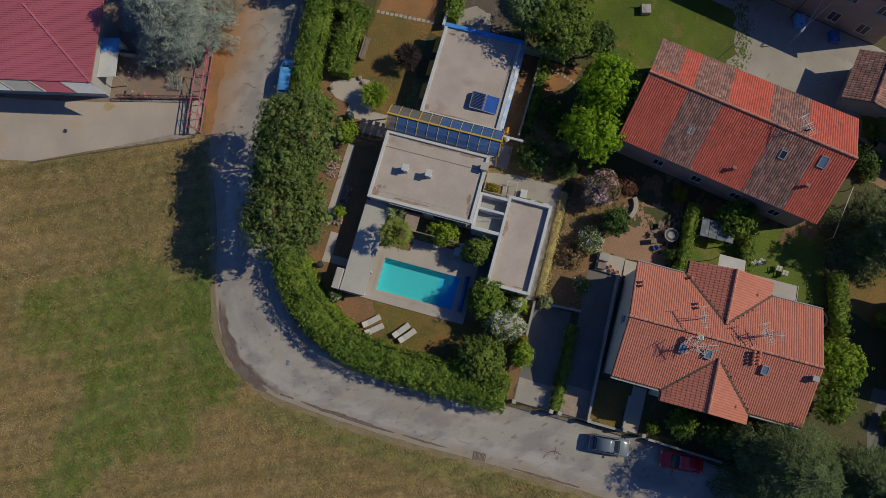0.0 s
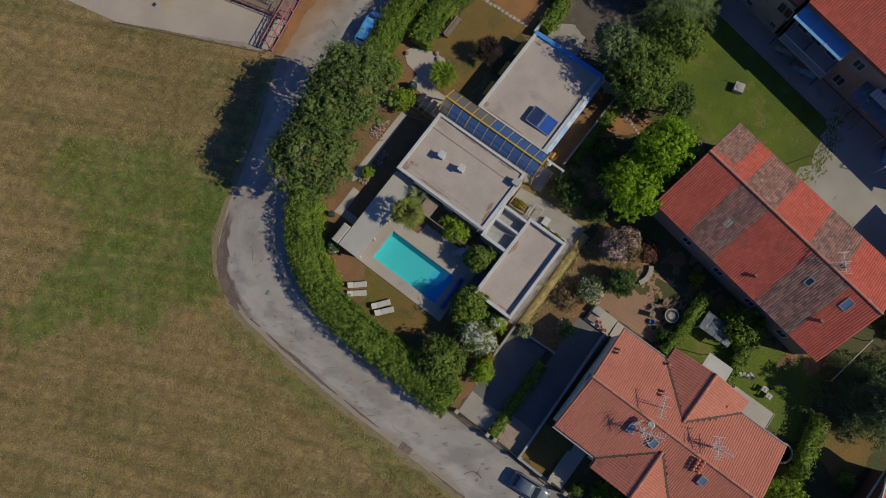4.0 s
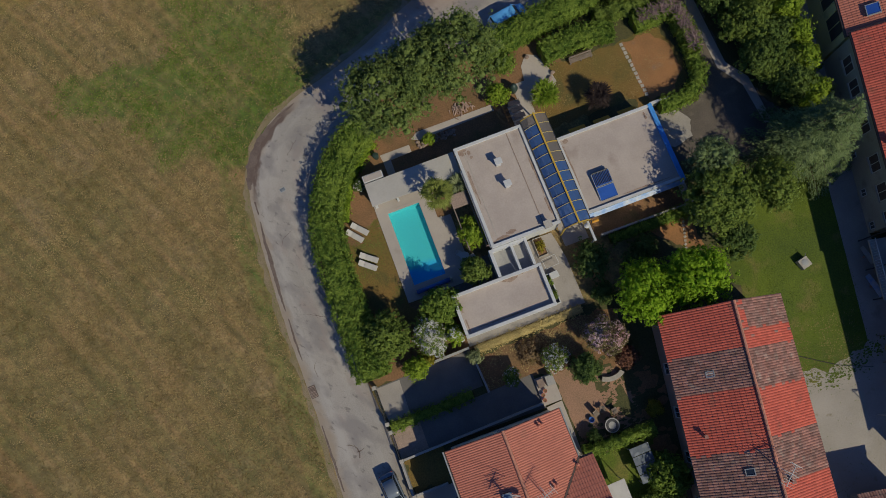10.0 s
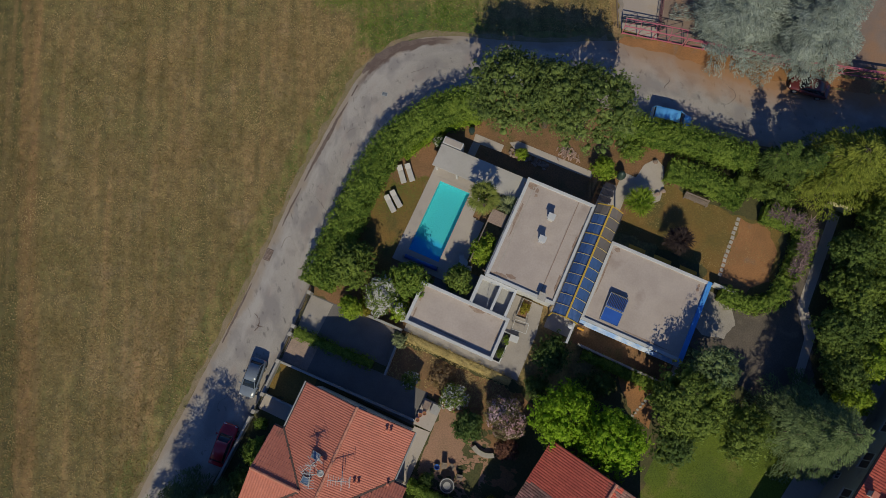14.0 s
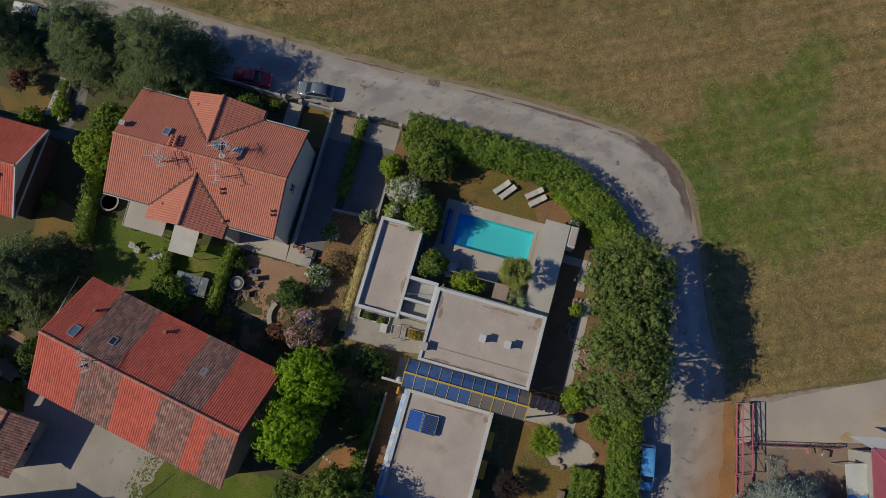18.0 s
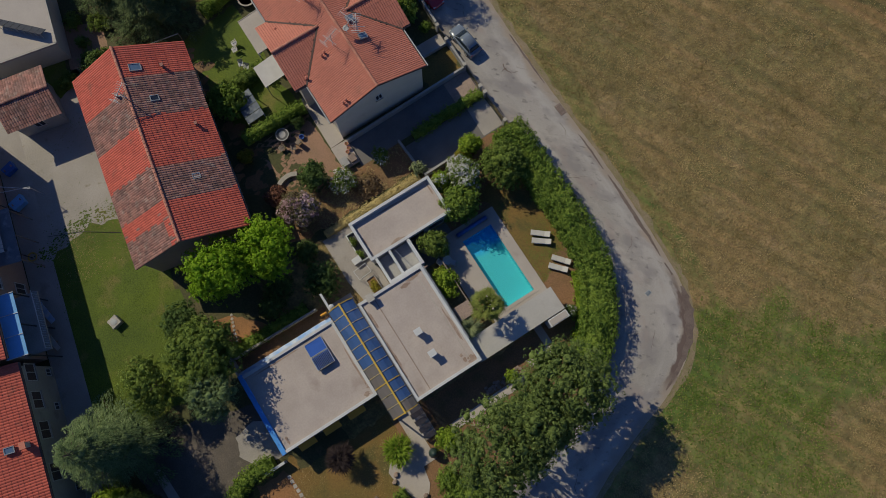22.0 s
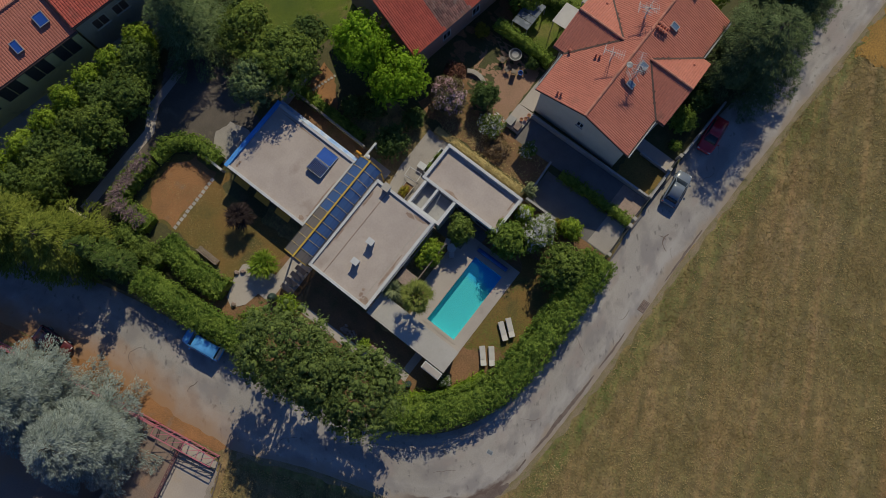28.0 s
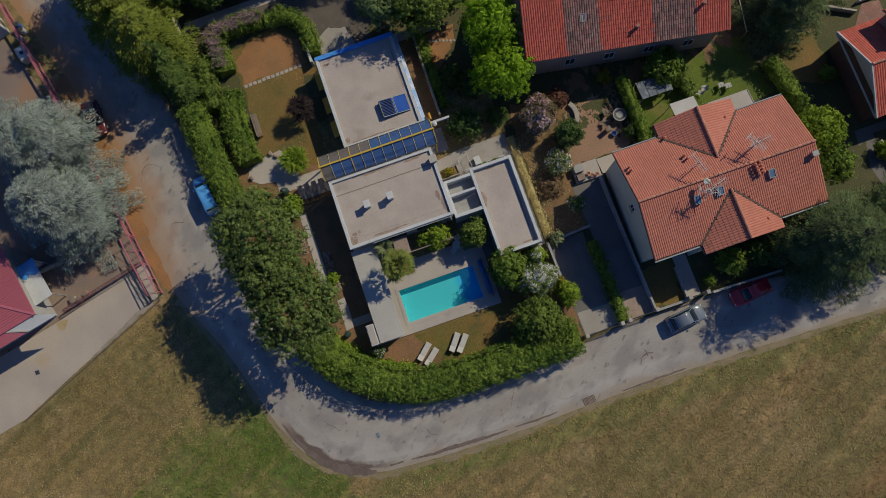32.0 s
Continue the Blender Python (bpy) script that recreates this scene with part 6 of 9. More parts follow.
def ball(c, r, rs, squash=1.0, rows=5, cols=8):
    """A rough closed lump, the dense heart of a crown lobe."""
    th = np.linspace(0.15, math.pi - 0.15, rows)
    ph = np.linspace(0, 2 * math.pi, cols, endpoint=False)
    v = np.array([[math.sin(a) * math.cos(b), math.sin(a) * math.sin(b), math.cos(a) * squash] for a in th for b in ph])
    v = np.array(c) + v * r * (1 + rs.uniform(-0.15, 0.15, (len(v), 1)))
    f = [[i * cols + j, (i + 1) * cols + j, (i + 1) * cols + (j + 1) % cols, i * cols + (j + 1) % cols] for i in range(rows - 1) for j in range(cols)]
    return v, np.array(f)


def shell(rs, c, r, n, squash=1.0, low=-0.35):
    """Points and outward normals on the upper part of a lobe."""
    d = rs.normal(0, 1, (int(n * 2.2) + 8, 3))
    d /= np.linalg.norm(d, axis=1)[:, None]
    d = d[d[:, 2] > low][:n]
    p = np.array(c) + d * np.array([1, 1, squash]) * (r * rs.uniform(0.8, 1.08, len(d)))[:, None]
    return p, d


def trunk_of(parent, x, y, h, r, lobes, rs, mat=None):
    g = Geo()
    bend = rs.uniform(-0.15, 0.15, 2)
    g.tube((x, y, 0), (x + bend[0], y + bend[1], h * 0.5), r, r * 0.75, 9)
    g.tube((x + bend[0], y + bend[1], h * 0.5), (x, y, h * 0.88), r * 0.75, r * 0.25, 7)
    part("trunk", g, mat or M_BARK, parent)
    for c, rr in lobes[:7]:
        z0 = h * rs.uniform(0.3, 0.55)
        part("limb", Geo().tube((x + bend[0] * 0.8, y + bend[1] * 0.8, z0), tuple(c), r * 0.4, r * 0.1, 5), mat or M_BARK, parent)


def lobed_crown(rs, x, y, z0, z1, rx, ry, n_lobes, lobe_r, power=1.0):
    """Lobes spread through an uneven dome."""
    out = []
    tries = 0
    while len(out) < n_lobes and tries < 4000:
        tries += 1
        d = rs.normal(0, 1, 3)
        d /= np.linalg.norm(d)
        d[2] = abs(d[2]) * 1.0 - 0.25
        k = rs.uniform(0.55, 1.0)
        r = lobe_r * rs.uniform(0.7, 1.25)
        c = np.array([x + d[0] * k * (rx - r * 0.7), y + d[1] * k * (ry - r * 0.7), z0 + (z1 - z0) * 0.35 + d[2] * k * ((z1 - z0) * 0.65 - r * 0.6)])
        if all(np.linalg.norm(c - q[0]) > 0.62 * min(r, q[1]) for q in out):
            out.append((c, r))
    return out


def tree(name, label, category, x, y, top, rx, leaf_mat, seed, ry=None, base=None, leaf=0.3, lobes=34, lobe_r=None, per=170, aspect=0.55, squash=0.8, group="", flowers=None, flower_share=0.3, trunk_r=None):
    rs = np.random.RandomState(seed)
    ry = ry or rx
    leaf, per = leaf * 0.82, int(per * 1.25)
    base = top * 0.28 if base is None else base
    lobe_r = lobe_r or rx * 0.3
    ob = thing(name, label, category, x, y, 0, group=group)
    ls = lobed_crown(rs, x, y, base, top, rx, ry, lobes, lobe_r)
    ls.append((np.array([x, y, base + (top - base) * 0.45]), min(rx, ry) * 0.62))
    trunk_of(ob, x, y, top * 0.8, trunk_r or max(0.06, top * 0.022), ls, rs)
    pieces, fl = [], []
    for k, (c, r) in enumerate(ls):
        if k < len(ls) - 1 or rx < 2.6:
            pieces.append(ball(c, r * 0.5, rs, squash))
        p, d = shell(rs, c, r, max(4, int(per * (r / lobe_r) ** 2 / 8)), squash)
        pieces.append(tufts(rs, p, d, leaf, aspect))
        if flowers is not None and rs.rand() < 0.75:
            q, e = shell(rs, c, r * 1.05, int(per * flower_share), squash, low=0.0)
            fl.append(leaves(rs, q, e, leaf * 0.8, 0.9, up=0.8))
    # outer leaves that knit the lobes together
    n = int(9 * math.pi * 2 * rx * ry * (0.3 / leaf) ** 2 / 6)
    d = rs.normal(0, 1, (n, 3))
    d /= np.linalg.norm(d, axis=1)[:, None]
    d = d[d[:, 2] > -0.3]
    lump = np.array([noise.noise((q[0] * 2.6 + seed, q[1] * 2.6, q[2] * 2.6)) + 0.5 * noise.noise((q[0] * 6 + seed, q[1] * 6, q[2] * 6)) for q in d])
    k = (0.84 + 0.3 * lump - 0.12 * rs.uniform(0, 1, len(d)) ** 2)[:, None]
    mid = base + (top - base) * 0.38
    p = np.array([x, y, mid]) + d * k * np.array([rx, ry, (top - mid)])
    p = p[p[:, 2] > 0.1]
    pieces.append(tufts(rs, p, d[:len(p)] + np.array([0, 0, 0.3]), leaf, aspect, k=6))
    part("crown", joined(*pieces), leaf_mat, ob)
    if fl:
        part("blossom", joined(*fl), flowers, ob)
    return ob


def conifer(name, label, x, y, top, r, leaf_mat, seed, tiers=13, spray=0.33, cone=0.85, droop=0.18, per_tier=11, dense=1.0, group=""):
    """Tiers of boughs with flat sprays of needles, seen as a star from above."""
    rs = np.random.RandomState(seed)
    ob = thing(name, label, "tree", x, y, 0, group=group)
    part("trunk", Geo().tube((x, y, 0), (x, y, top * 0.97), top * 0.024, 0.03, 8), M_BARK, ob)
    pieces = []
    boughs = Geo()
    for t in range(tiers):
        f = t / (tiers - 1)
        z = top * (0.13 + 0.85 * f)
        reach = r * ((1 - f) ** cone * 0.93 + 0.07)
        n = max(5, int(per_tier * (0.5 + 0.5 * (1 - f))))
        for k in range(n):
            a = 2 * math.pi * (k + rs.uniform(-0.75, 0.75)) / n + t * 2.4
            L = reach * rs.uniform(0.6, 1.12)
            d = np.array([math.cos(a), math.sin(a), 0.12 - 0.1 * (1 - f)])
            z = top * (0.13 + 0.85 * f) + rs.uniform(-0.5, 0.5) * top * 0.85 / tiers
            tip = np.array([x, y, z]) + d * L + np.array([0, 0, -droop * L])
            if k < 6 and L > 0.8:
                boughs.tube((x, y, z), tuple(tip), 0.05 * (1 - f) + 0.02, 0.012, 4, cap=False)
            m = max(10, int(46 * dense * L * 0.28 / spray))
            s = np.sqrt(rs.uniform(0.04, 1, m))
            wide = (0.16 + 0.3 * s) * min(L, 2.6) * 0.75
            off = rs.uniform(-1, 1, m) * wide
            perp = np.array([-math.sin(a), math.cos(a), 0])
            p = np.array([x, y, z]) + d * (s * L)[:, None] + perp * off[:, None] + np.array([0, 0, -1.0]) * (droop * L * s ** 2)[:, None] + rs.normal(0, 0.07, (m, 3))
            w = d + perp * (off / (wide + 1e-6))[:, None] * 0.7 + rs.normal(0, 0.18, (m, 3))
            w /= np.linalg.norm(w, axis=1)[:, None]
            p[:, 2] += 0.2 * np.sin(s * L * 5.0 + k) * (1 + np.cos(off * 6.0 + t))
            pieces.append(needles(rs, p, w, spray * 0.85, spray * 0.3, droop=0.2))
    for k in range(5):
        f = (k + 0.5) / 5.5
        pieces.append(ball((x, y, top * (0.15 + 0.75 * f)), r * (1 - f) ** cone * 0.55 + 0.15, rs, 0.5))
    part("bough", boughs, M_BARK, ob)
    part("crown", joined(*pieces), leaf_mat, ob)
    return ob


def hedge(name, label, line, width, height, leaf_mat, seed, leaf=0.22, dens=85, wild=0.45, category="hedge", twigs=None):
    """A clipped hedge along a line: uneven top and sides of leaves round a dense heart."""
    rs = np.random.RandomState(seed)
    ob = thing(name, label, category, line[0][0], line[0][1], 0)
    pts = [Vector(p) for p in smooth_line(line, 0.7)]
    pieces = []
    core_v, core_f = [], []
    for i, p in enumerate(pts):
        a, b = pts[max(i - 1, 0)], pts[min(i + 1, len(pts) - 1)]
        d = (b - a).normalized()
        s = Vector((-d.y, d.x))
        h = height + wild * noise.noise((p.x, p.y, 3.3 * seed))
        w = width / 2 * (1 + rs.uniform(-0.1, 0.06))
        sec = [(-w * 0.9, 0.0), (-w * 0.88, h * 0.6), (-w * 0.55, h * 0.84), (w * 0.55, h * 0.84), (w * 0.88, h * 0.6), (w * 0.9, 0.0)]
        core_v += [(p.x + s.x * o, p.y + s.y * o, z) for o, z in sec]
        if i:
            k = (i - 1) * 6
            core_f += [(k + j, k + j + 1, k + 7 + j, k + 6 + j) for j in range(5)]
        if i < len(pts) - 1:
            seg = (pts[i + 1] - p).length
            n = int(dens * seg * (width + 1.5 * height))
            t = rs.uniform(0, 1, n)
            prof = rs.uniform(-1, 1, n) * (width / 2 + height * 0.75)
            over = np.abs(prof) - width / 2
            top = over <= 0
            off = np.where(top, prof, np.sign(prof) * width / 2)
            z = np.where(top, height, height - np.maximum(over, 0) * 1.2)
            z = np.where(top, z - 0.25 * height * (np.abs(off) / (width / 2)) ** 4, z)
            lump = np.array([noise.noise((p.x + d.x * tt * seg + s.x * o * 1.0, p.y + d.y * tt * seg + s.y * o, 3.3 * seed)) for tt, o in zip(t, off)])
            small = np.array([noise.noise((2.3 * q, 2.3 * r, 7.1 * seed)) for q, r in zip(p.x + d.x * t * seg + s.x * off, p.y + d.y * t * seg + s.y * off)])
            z = z + (lump + 0.6 * small) * wild + rs.normal(0, 0.04, n)
            off = off * (1 + 0.1 * lump)
            pos = np.stack([p.x + d.x * t * seg + s.x * off, p.y + d.y * t * seg + s.y * off, z], 1)
            nr = np.where(top[:, None], np.array([[0, 0, 1.0]]), np.stack([np.sign(off) * s.x, np.sign(off) * s.y, np.full(n, 0.25)], 1))
            keep = rs.uniform(0, 1, n) < 0.72
            pieces.append(leaves(rs, pos[keep], nr[keep], leaf, 0.5, spread=0.55))
            pick = rs.choice(n, max(1, n // 11), replace=False)
            pieces.append(tufts(rs, pos[pick] + nr[pick] * rs.uniform(0, 0.22, (len(pick), 1)), nr[pick], leaf * 1.1, 0.42, k=6))
    k = (len(pts) - 1) * 6
    core_f += [(0, 1, 4, 5), (1, 2, 3, 4), (k + 5, k + 4, k + 1, k), (k + 4, k + 3, k + 2, k + 1)]
    pieces.append((np.array(core_v, float), np.array(core_f)))
    part("foliage", joined(*pieces), leaf_mat, ob)
    part("stem", Geo().tube((*pts[0], 0), (*pts[0], height * 0.7), 0.04), M_BARK, ob)
    if twigs is not None:
        base = []
        way = []
        for i, p in enumerate(pts[1:-1]):
            for _ in range(int(62 * width)):
                o = rs.uniform(-0.3, 0.3) * width
                base.append((p.x + rs.uniform(-0.4, 0.4), p.y + o * 0.8 + rs.uniform(-0.3, 0.3), height * 1.02 + rs.uniform(0, 0.25)))
                v = rs.normal(0, 1, 3)
                v[2] = abs(v[2]) * 0.35
                way.append(v / np.linalg.norm(v))
        part("dead_growth", blades(rs, np.array(base), np.array(way), 0.6, 0.07, 0.05), twigs, ob, "dead brown twigs on top")
    return ob


def rosette(name, label, category, x, y, z, r, leaf_mat, seed, n=150, width=0.07, trunk=0.12, stem=True, spread=(-0.25, 1.0), group=""):
    """Sword leaves from the head of a stem."""
    rs = np.random.RandomState(seed)
    ob = thing(name, label, category, x, y, 0, group=group)
    if stem:
        part("trunk", Geo().tube((x, y, 0), (x, y, z), trunk, trunk * 0.8, 8), M_BARK, ob)
    a = rs.uniform(0, 2 * math.pi, n)
    el = rs.uniform(spread[0], spread[1], n)
    way = np.stack([np.cos(a) * np.cos(el), np.sin(a) * np.cos(el), np.sin(el)], 1)
    base = np.array([x, y, z]) + way * 0.08
    part("leaves", blades(rs, base, way, r, width, 0.3), leaf_mat, ob)
    return ob


def fan_palm(x, y, z, r, seed):
    """A fan palm: stalks that end in pleated fans."""
    rs = np.random.RandomState(seed)
    ob = thing("palm_tree", "fan palm with arching yellow-green fronds", "palm tree", x, y, 0)
    g = Geo()
    for k in range(6):
        g.tube((x, y, z * k / 6), (x, y, z * (k + 1) / 6), 0.2 - 0.008 * k, 0.17 - 0.008 * k, 9)
    part("trunk", g, M_BARK, ob)
    for k in range(24):
        a = k * 2.39996
        el = 1.5 - 1.8 * (k / 24)
        d = np.array([math.cos(a) * math.cos(el), math.sin(a) * math.cos(el), math.sin(el)])
        stalk = r * (0.16 + 0.42 * (k / 24) ** 0.7) * rs.uniform(0.9, 1.15)
        hub = np.array([x, y, z]) + d * stalk
        perp = np.cross(d, [0, 0, 1.0])
        perp /= np.linalg.norm(perp) + 1e-9
        up = np.cross(perp, d)
        ang = np.linspace(-1.15, 1.15, 22)
        way = np.cos(ang)[:, None] * d + np.sin(ang)[:, None] * perp + 0.08 * up
        way /= np.linalg.norm(way, axis=1)[:, None]
        f = part("frond", blades(rs, np.repeat(hub[None], 22, 0), way, r * 0.55, 0.075, 0.22), L_PALM, ob)
        part("stalk", Geo().tube((x, y, z), tuple(hub), 0.025, 0.018, 4), L_PALM, f)
    return ob


def spiky_bush(name, label, x, y, heads, leaf_mat, seed, spread, blade, height):
    """Several stems that each end in a star of sword leaves."""
    rs = np.random.RandomState(seed)
    ob = thing(name, label, "shrub", x, y, 0)
    for k in range(heads):
        a, d = k * 2.39996, spread * math.sqrt((k + 0.3) / heads)
        hx, hy, hz = x + d * math.cos(a), y + d * math.sin(a), height * (1.05 - 0.45 * (d / spread) ** 2) * rs.uniform(0.9, 1.08)
        part("stem", Geo().tube((x + 0.1 * math.cos(a), y + 0.1 * math.sin(a), 0), (hx, hy, hz), 0.06, 0.035, 6), M_BARK, ob)
        n = 46
        b, el = rs.uniform(0, 2 * math.pi, n), rs.uniform(-0.2, 1.25, n)
        way = np.stack([np.cos(b) * np.cos(el) + 0.35 * math.cos(a), np.sin(b) * np.cos(el) + 0.35 * math.sin(a), np.sin(el)], 1)
        way /= np.linalg.norm(way, axis=1)[:, None]
        part("leaf_head", blades(rs, np.array([hx, hy, hz]) + way * 0.04, way, blade, 0.075, 0.2), leaf_mat, ob)
    return ob


# hedges round the garden
hedge("hedge", "tall clipped laurel hedge along the bend of the lane", [(0.8, -3.2), (0.72, 2.1), (0.75, 7.7), (1.25, 12.6), (3.0, 16.3), (5.7, 19.4), (9.0, 21.6)], 2.9, 2.7, L_LAUREL, 11)
hedge("hedge", "clipped laurel hedge along the straight lane", [(21.5, 24.1), (25, 24.7), (28.9, 25.3), (35.2, 26.0)], 2.3, 2.7, L_LAUREL, 12, wild=0.22)
hedge("hedge", "broad rounded hedge inside the front garden", [(27.9, 21.9), (31, 22.2), (33.5, 22.1), (35.8, 21.6)], 2.0, 1.9, L_LAUREL, 13, wild=0.3)
hedge("hedge", "loose hedge between lane and front garden", [(34.5, 23.6), (37.5, 23.7), (40.2, 23.6)], 1.5, 1.7, L_OLIVE, 14)
hedge("hedge", "hedge with dead brown top round the front lawn", [(38.0, 21.5), (40, 21.7), (42.0, 21.7), (42.5, 20.5), (42.6, 18.5), (42.4, 16.4)], 1.7, 1.7, L_LAUREL, 15, twigs=M_TWIG)
hedge("hedge", "curved hedge closing the front lawn", [(42.2, 16.0), (41.9, 14.0), (40.6, 12.6), (38.5, 12.2), (36.9, 12.25)], 1.3, 1.6, L_LAUREL, 16)
hedge("hedge", "narrow low hedge between the two driveways", [(0.6, -8.0), (4, -7.95), (9, -7.8)], 0.75, 1.0, L_LAUREL, 17)
hedge("hedge", "clipped hedge between the villa gardens", [(16.7, -16.35), (20, -16.5), (23.7, -16.45)], 0.95, 1.7, L_LAUREL, 18, leaf=0.18, wild=0.08)
hedge("hedge", "tall hedge behind the villa", [(13.2, -32.6), (17, -31.8), (20.5, -31.0)], 1.1, 1.7, L_LAUREL, 19, wild=0.2)
hedge("hedge", "shaggy hedge beside the villa pavilion", [(17.6, -22.4), (20, -22.3), (23.8, -22.2)], 1.1, 1.4, L_OLIVE, 20)
hedge("hedge", "low green hedge along the south court", [(27, 1.45), (31, 1.4), (35.6, 1.4)], 0.9, 0.85, L_LAUREL, 21)
hedge("grass_bank", "pale dry ornamental grass along the annex wall", [(10.7, -4.0), (15, -3.95), (21.8, -3.85)], 0.8, 0.45, M_STRAW, 22, leaf=0.14, wild=0.06, dens=130, category="ornamental grass")

hedge("ground_cover", "bright green low planting inside the hedge", [(2.9, 12.6), (4.2, 15.4), (6.2, 17.9), (8.4, 19.5)], 0.9, 0.55, L_BRIGHT, 23, leaf=0.2, category="ground cover")
# trees of the white house
tree("holm_oak", "broad evergreen oak overhanging the lane", "tree", 11.2, 20.6, 11.8, 4.8, L_HOLM, 31, leaf=0.24, lobes=130, base=5.6, lobe_r=0.75, per=95, ry=4.5)
tree("holm_oak", "broad evergreen oak behind the hedge", "tree", 18.4, 21.7, 13.0, 5.0, L_HOLM, 32, leaf=0.24, lobes=130, base=5.6, lobe_r=0.75, per=95, ry=4.5)
tree("holm_oak", "evergreen oak between its two broader neighbours", "tree", 14.8, 21.6, 12.6, 3.7, L_HOLM, 29, leaf=0.24, lobes=90, base=5.8, lobe_r=0.75, per=95)
fan_palm(12.5, 10.9, 4.6, 1.6, 33)
rosette("yucca", "grey-green yucca beside the house wall", "yucca", 14.8, 11.7, 2.2, 1.2, L_YUCCA, 34, n=220)
rosette("yucca", "small pale yucca beneath the palm", "yucca", 14.2, 12.0, 1.0, 0.8, L_YUCCA, 35, n=150)
tree("climbing_shrub", "green climber on the poolside pergola", "shrub", 14.4, 6.7, 3.4, 1.25, L_BRIGHT, 36, ry=1.75, base=0.6, leaf=0.26, lobes=26, lobe_r=0.55, per=120)
tree("orange_tree", "round citrus tree beside the annex", "tree", 13.4, 2.95, 3.9, 1.45, L_OLIVE, 37, base=0.8, leaf=0.3, lobes=26, lobe_r=0.5, per=100)
tree("oleander", "large oleander covered in white flowers", "shrub", 7.0, -1.3, 4.4, 1.9, L_OLIVE, 38, ry=2.2, base=0.4, leaf=0.24, lobes=40, lobe_r=0.55, per=85, flowers=L_WHITEFLOWER, flower_share=1.15)
tree("bay_bush", "dark green bush against the annex", "shrub", 9.1, 0.9, 4.6, 2.3, L_LAUREL, 39, ry=1.85, base=0.3, leaf=0.3, lobes=46, lobe_r=0.6, per=110)
tree("oleander", "small oleander with white blossom", "shrub", 9.3, -2.0, 3.4, 1.0, L_BRIGHT, 40, base=0.3, leaf=0.26, lobes=20, lobe_r=0.4, per=80, flowers=L_WHITEFLOWER, flower_share=0.35)
tree("bay_tree", "dense rounded bay tree in the garden corner", "tree", 3.3, 0.1, 5.2, 2.6, L_OLIVE, 41, ry=2.7, base=0.6, leaf=0.3, lobes=52, lobe_r=0.75, per=130)
tree("bay_tree", "dark leafy bush at the hedge's end", "shrub", 1.6, -1.6, 3.4, 1.6, L_LAUREL, 42, base=0.3, leaf=0.28, lobes=26, lobe_r=0.6, per=110)
tree("privet_bush", "yellowish privet bush over the drive", "shrub", 4.9, -3.6, 3.2, 1.35, L_BRIGHT, 43, ry=1.1, base=0.3, leaf=0.26, lobes=26, lobe_r=0.45, per=90)
tree("privet_bush", "small golden variegated bush", "shrub", 6.3, -3.3, 2.4, 0.65, L_YELLOW, 44, base=0.3, leaf=0.22, lobes=14, lobe_r=0.3, per=60)
tree("rose_bush", "small white-flowering bush at the terrace corner", "shrub", 5.7, 15.6, 1.3, 0.75, L_DARK, 45, base=0.2, leaf=0.2, lobes=12, lobe_r=0.3, per=60, flowers=L_WHITEFLOWER, flower_share=0.3)
tree("rose_bush", "bright green shrub along the stone path", "shrub", 13.9, 17.6, 1.4, 0.7, L_BRIGHT, 46, base=0.2, leaf=0.2, lobes=12, lobe_r=0.3, per=70)
tree("laurel_bush", "glossy bright laurel near the entrance", "shrub", 22.0, 19.3, 2.6, 1.3, L_BRIGHT, 47, base=0.3, leaf=0.3, lobes=22, lobe_r=0.5, per=80)
tree("laurel_bush", "round laurel bush at the end of the hedge", "shrub", 24.0, 22.4, 2.4, 1.3, L_LAUREL, 48, base=0.3, leaf=0.26, lobes=22, lobe_r=0.5, per=90)
spiky_bush("cordyline", "dark purple spiky-leaved shrub on the dry lawn", 31.35, 15.3, 13, L_PURPLE, 49, 0.85, 0.85, 2.4)
spiky_bush("yucca_clump", "bright green spiky clump beside the entrance paving", 26.6, 17.6, 13, L_BRIGHT, 50, 1.0, 0.85, 1.7)
tree("laurel_bush", "dark shrub beside the back terrace", "shrub", 24.3, 0.2, 2.8, 1.8, L_DARK, 51, ry=2.2, base=0.3, leaf=0.3, lobes=28, lobe_r=0.6, per=90)
# trees between house and farm
tree("lime_tree", "bright green lime tree beside the farmhouse", "tree", 27.3, -4.8, 7.8, 3.3, L_LIME, 52, leaf=0.3, lobes=44, lobe_r=0.9, per=140)
tree("lime_tree", "tall bright green lime tree beside the farmhouse", "tree", 31.7, -5.0, 9.4, 3.3, L_LIME, 53, leaf=0.3, lobes=44, lobe_r=0.9, per=140)
tree("elm_tree", "loose grey-green tree with visible twigs", "tree", 36.6, 1.0, 9.2, 3.7, L_OLIVE, 54, leaf=0.32, lobes=60, lobe_r=0.95, per=120)
tree("elm_tree", "smaller dull green tree by the lawn", "tree", 37.0, -2.9, 6.0, 2.1, L_DARK, 55, leaf=0.3, lobes=26, lobe_r=0.7, per=110)
tree("cypress", "pale round-topped cypress behind the garage", "tree", 37.5, 4.6, 9.2, 2.6, L_PALE, 56, leaf=0.26, lobes=46, lobe_r=0.7, per=130, aspect=0.3)
tree("elm_tree", "mid-green tree beside the conifer", "tree", 42.4, 0.4, 7.0, 2.8, L_OLIVE, 57, leaf=0.3, lobes=30, lobe_r=0.75, per=110)
conifer("deodar", "large blue-green conifer by the farm wall", 47.7, 3.3, 12.5, 5.0, L_PALE, 58, tiers=15, dense=1.9, droop=0.3, per_tier=12, spray=0.25)
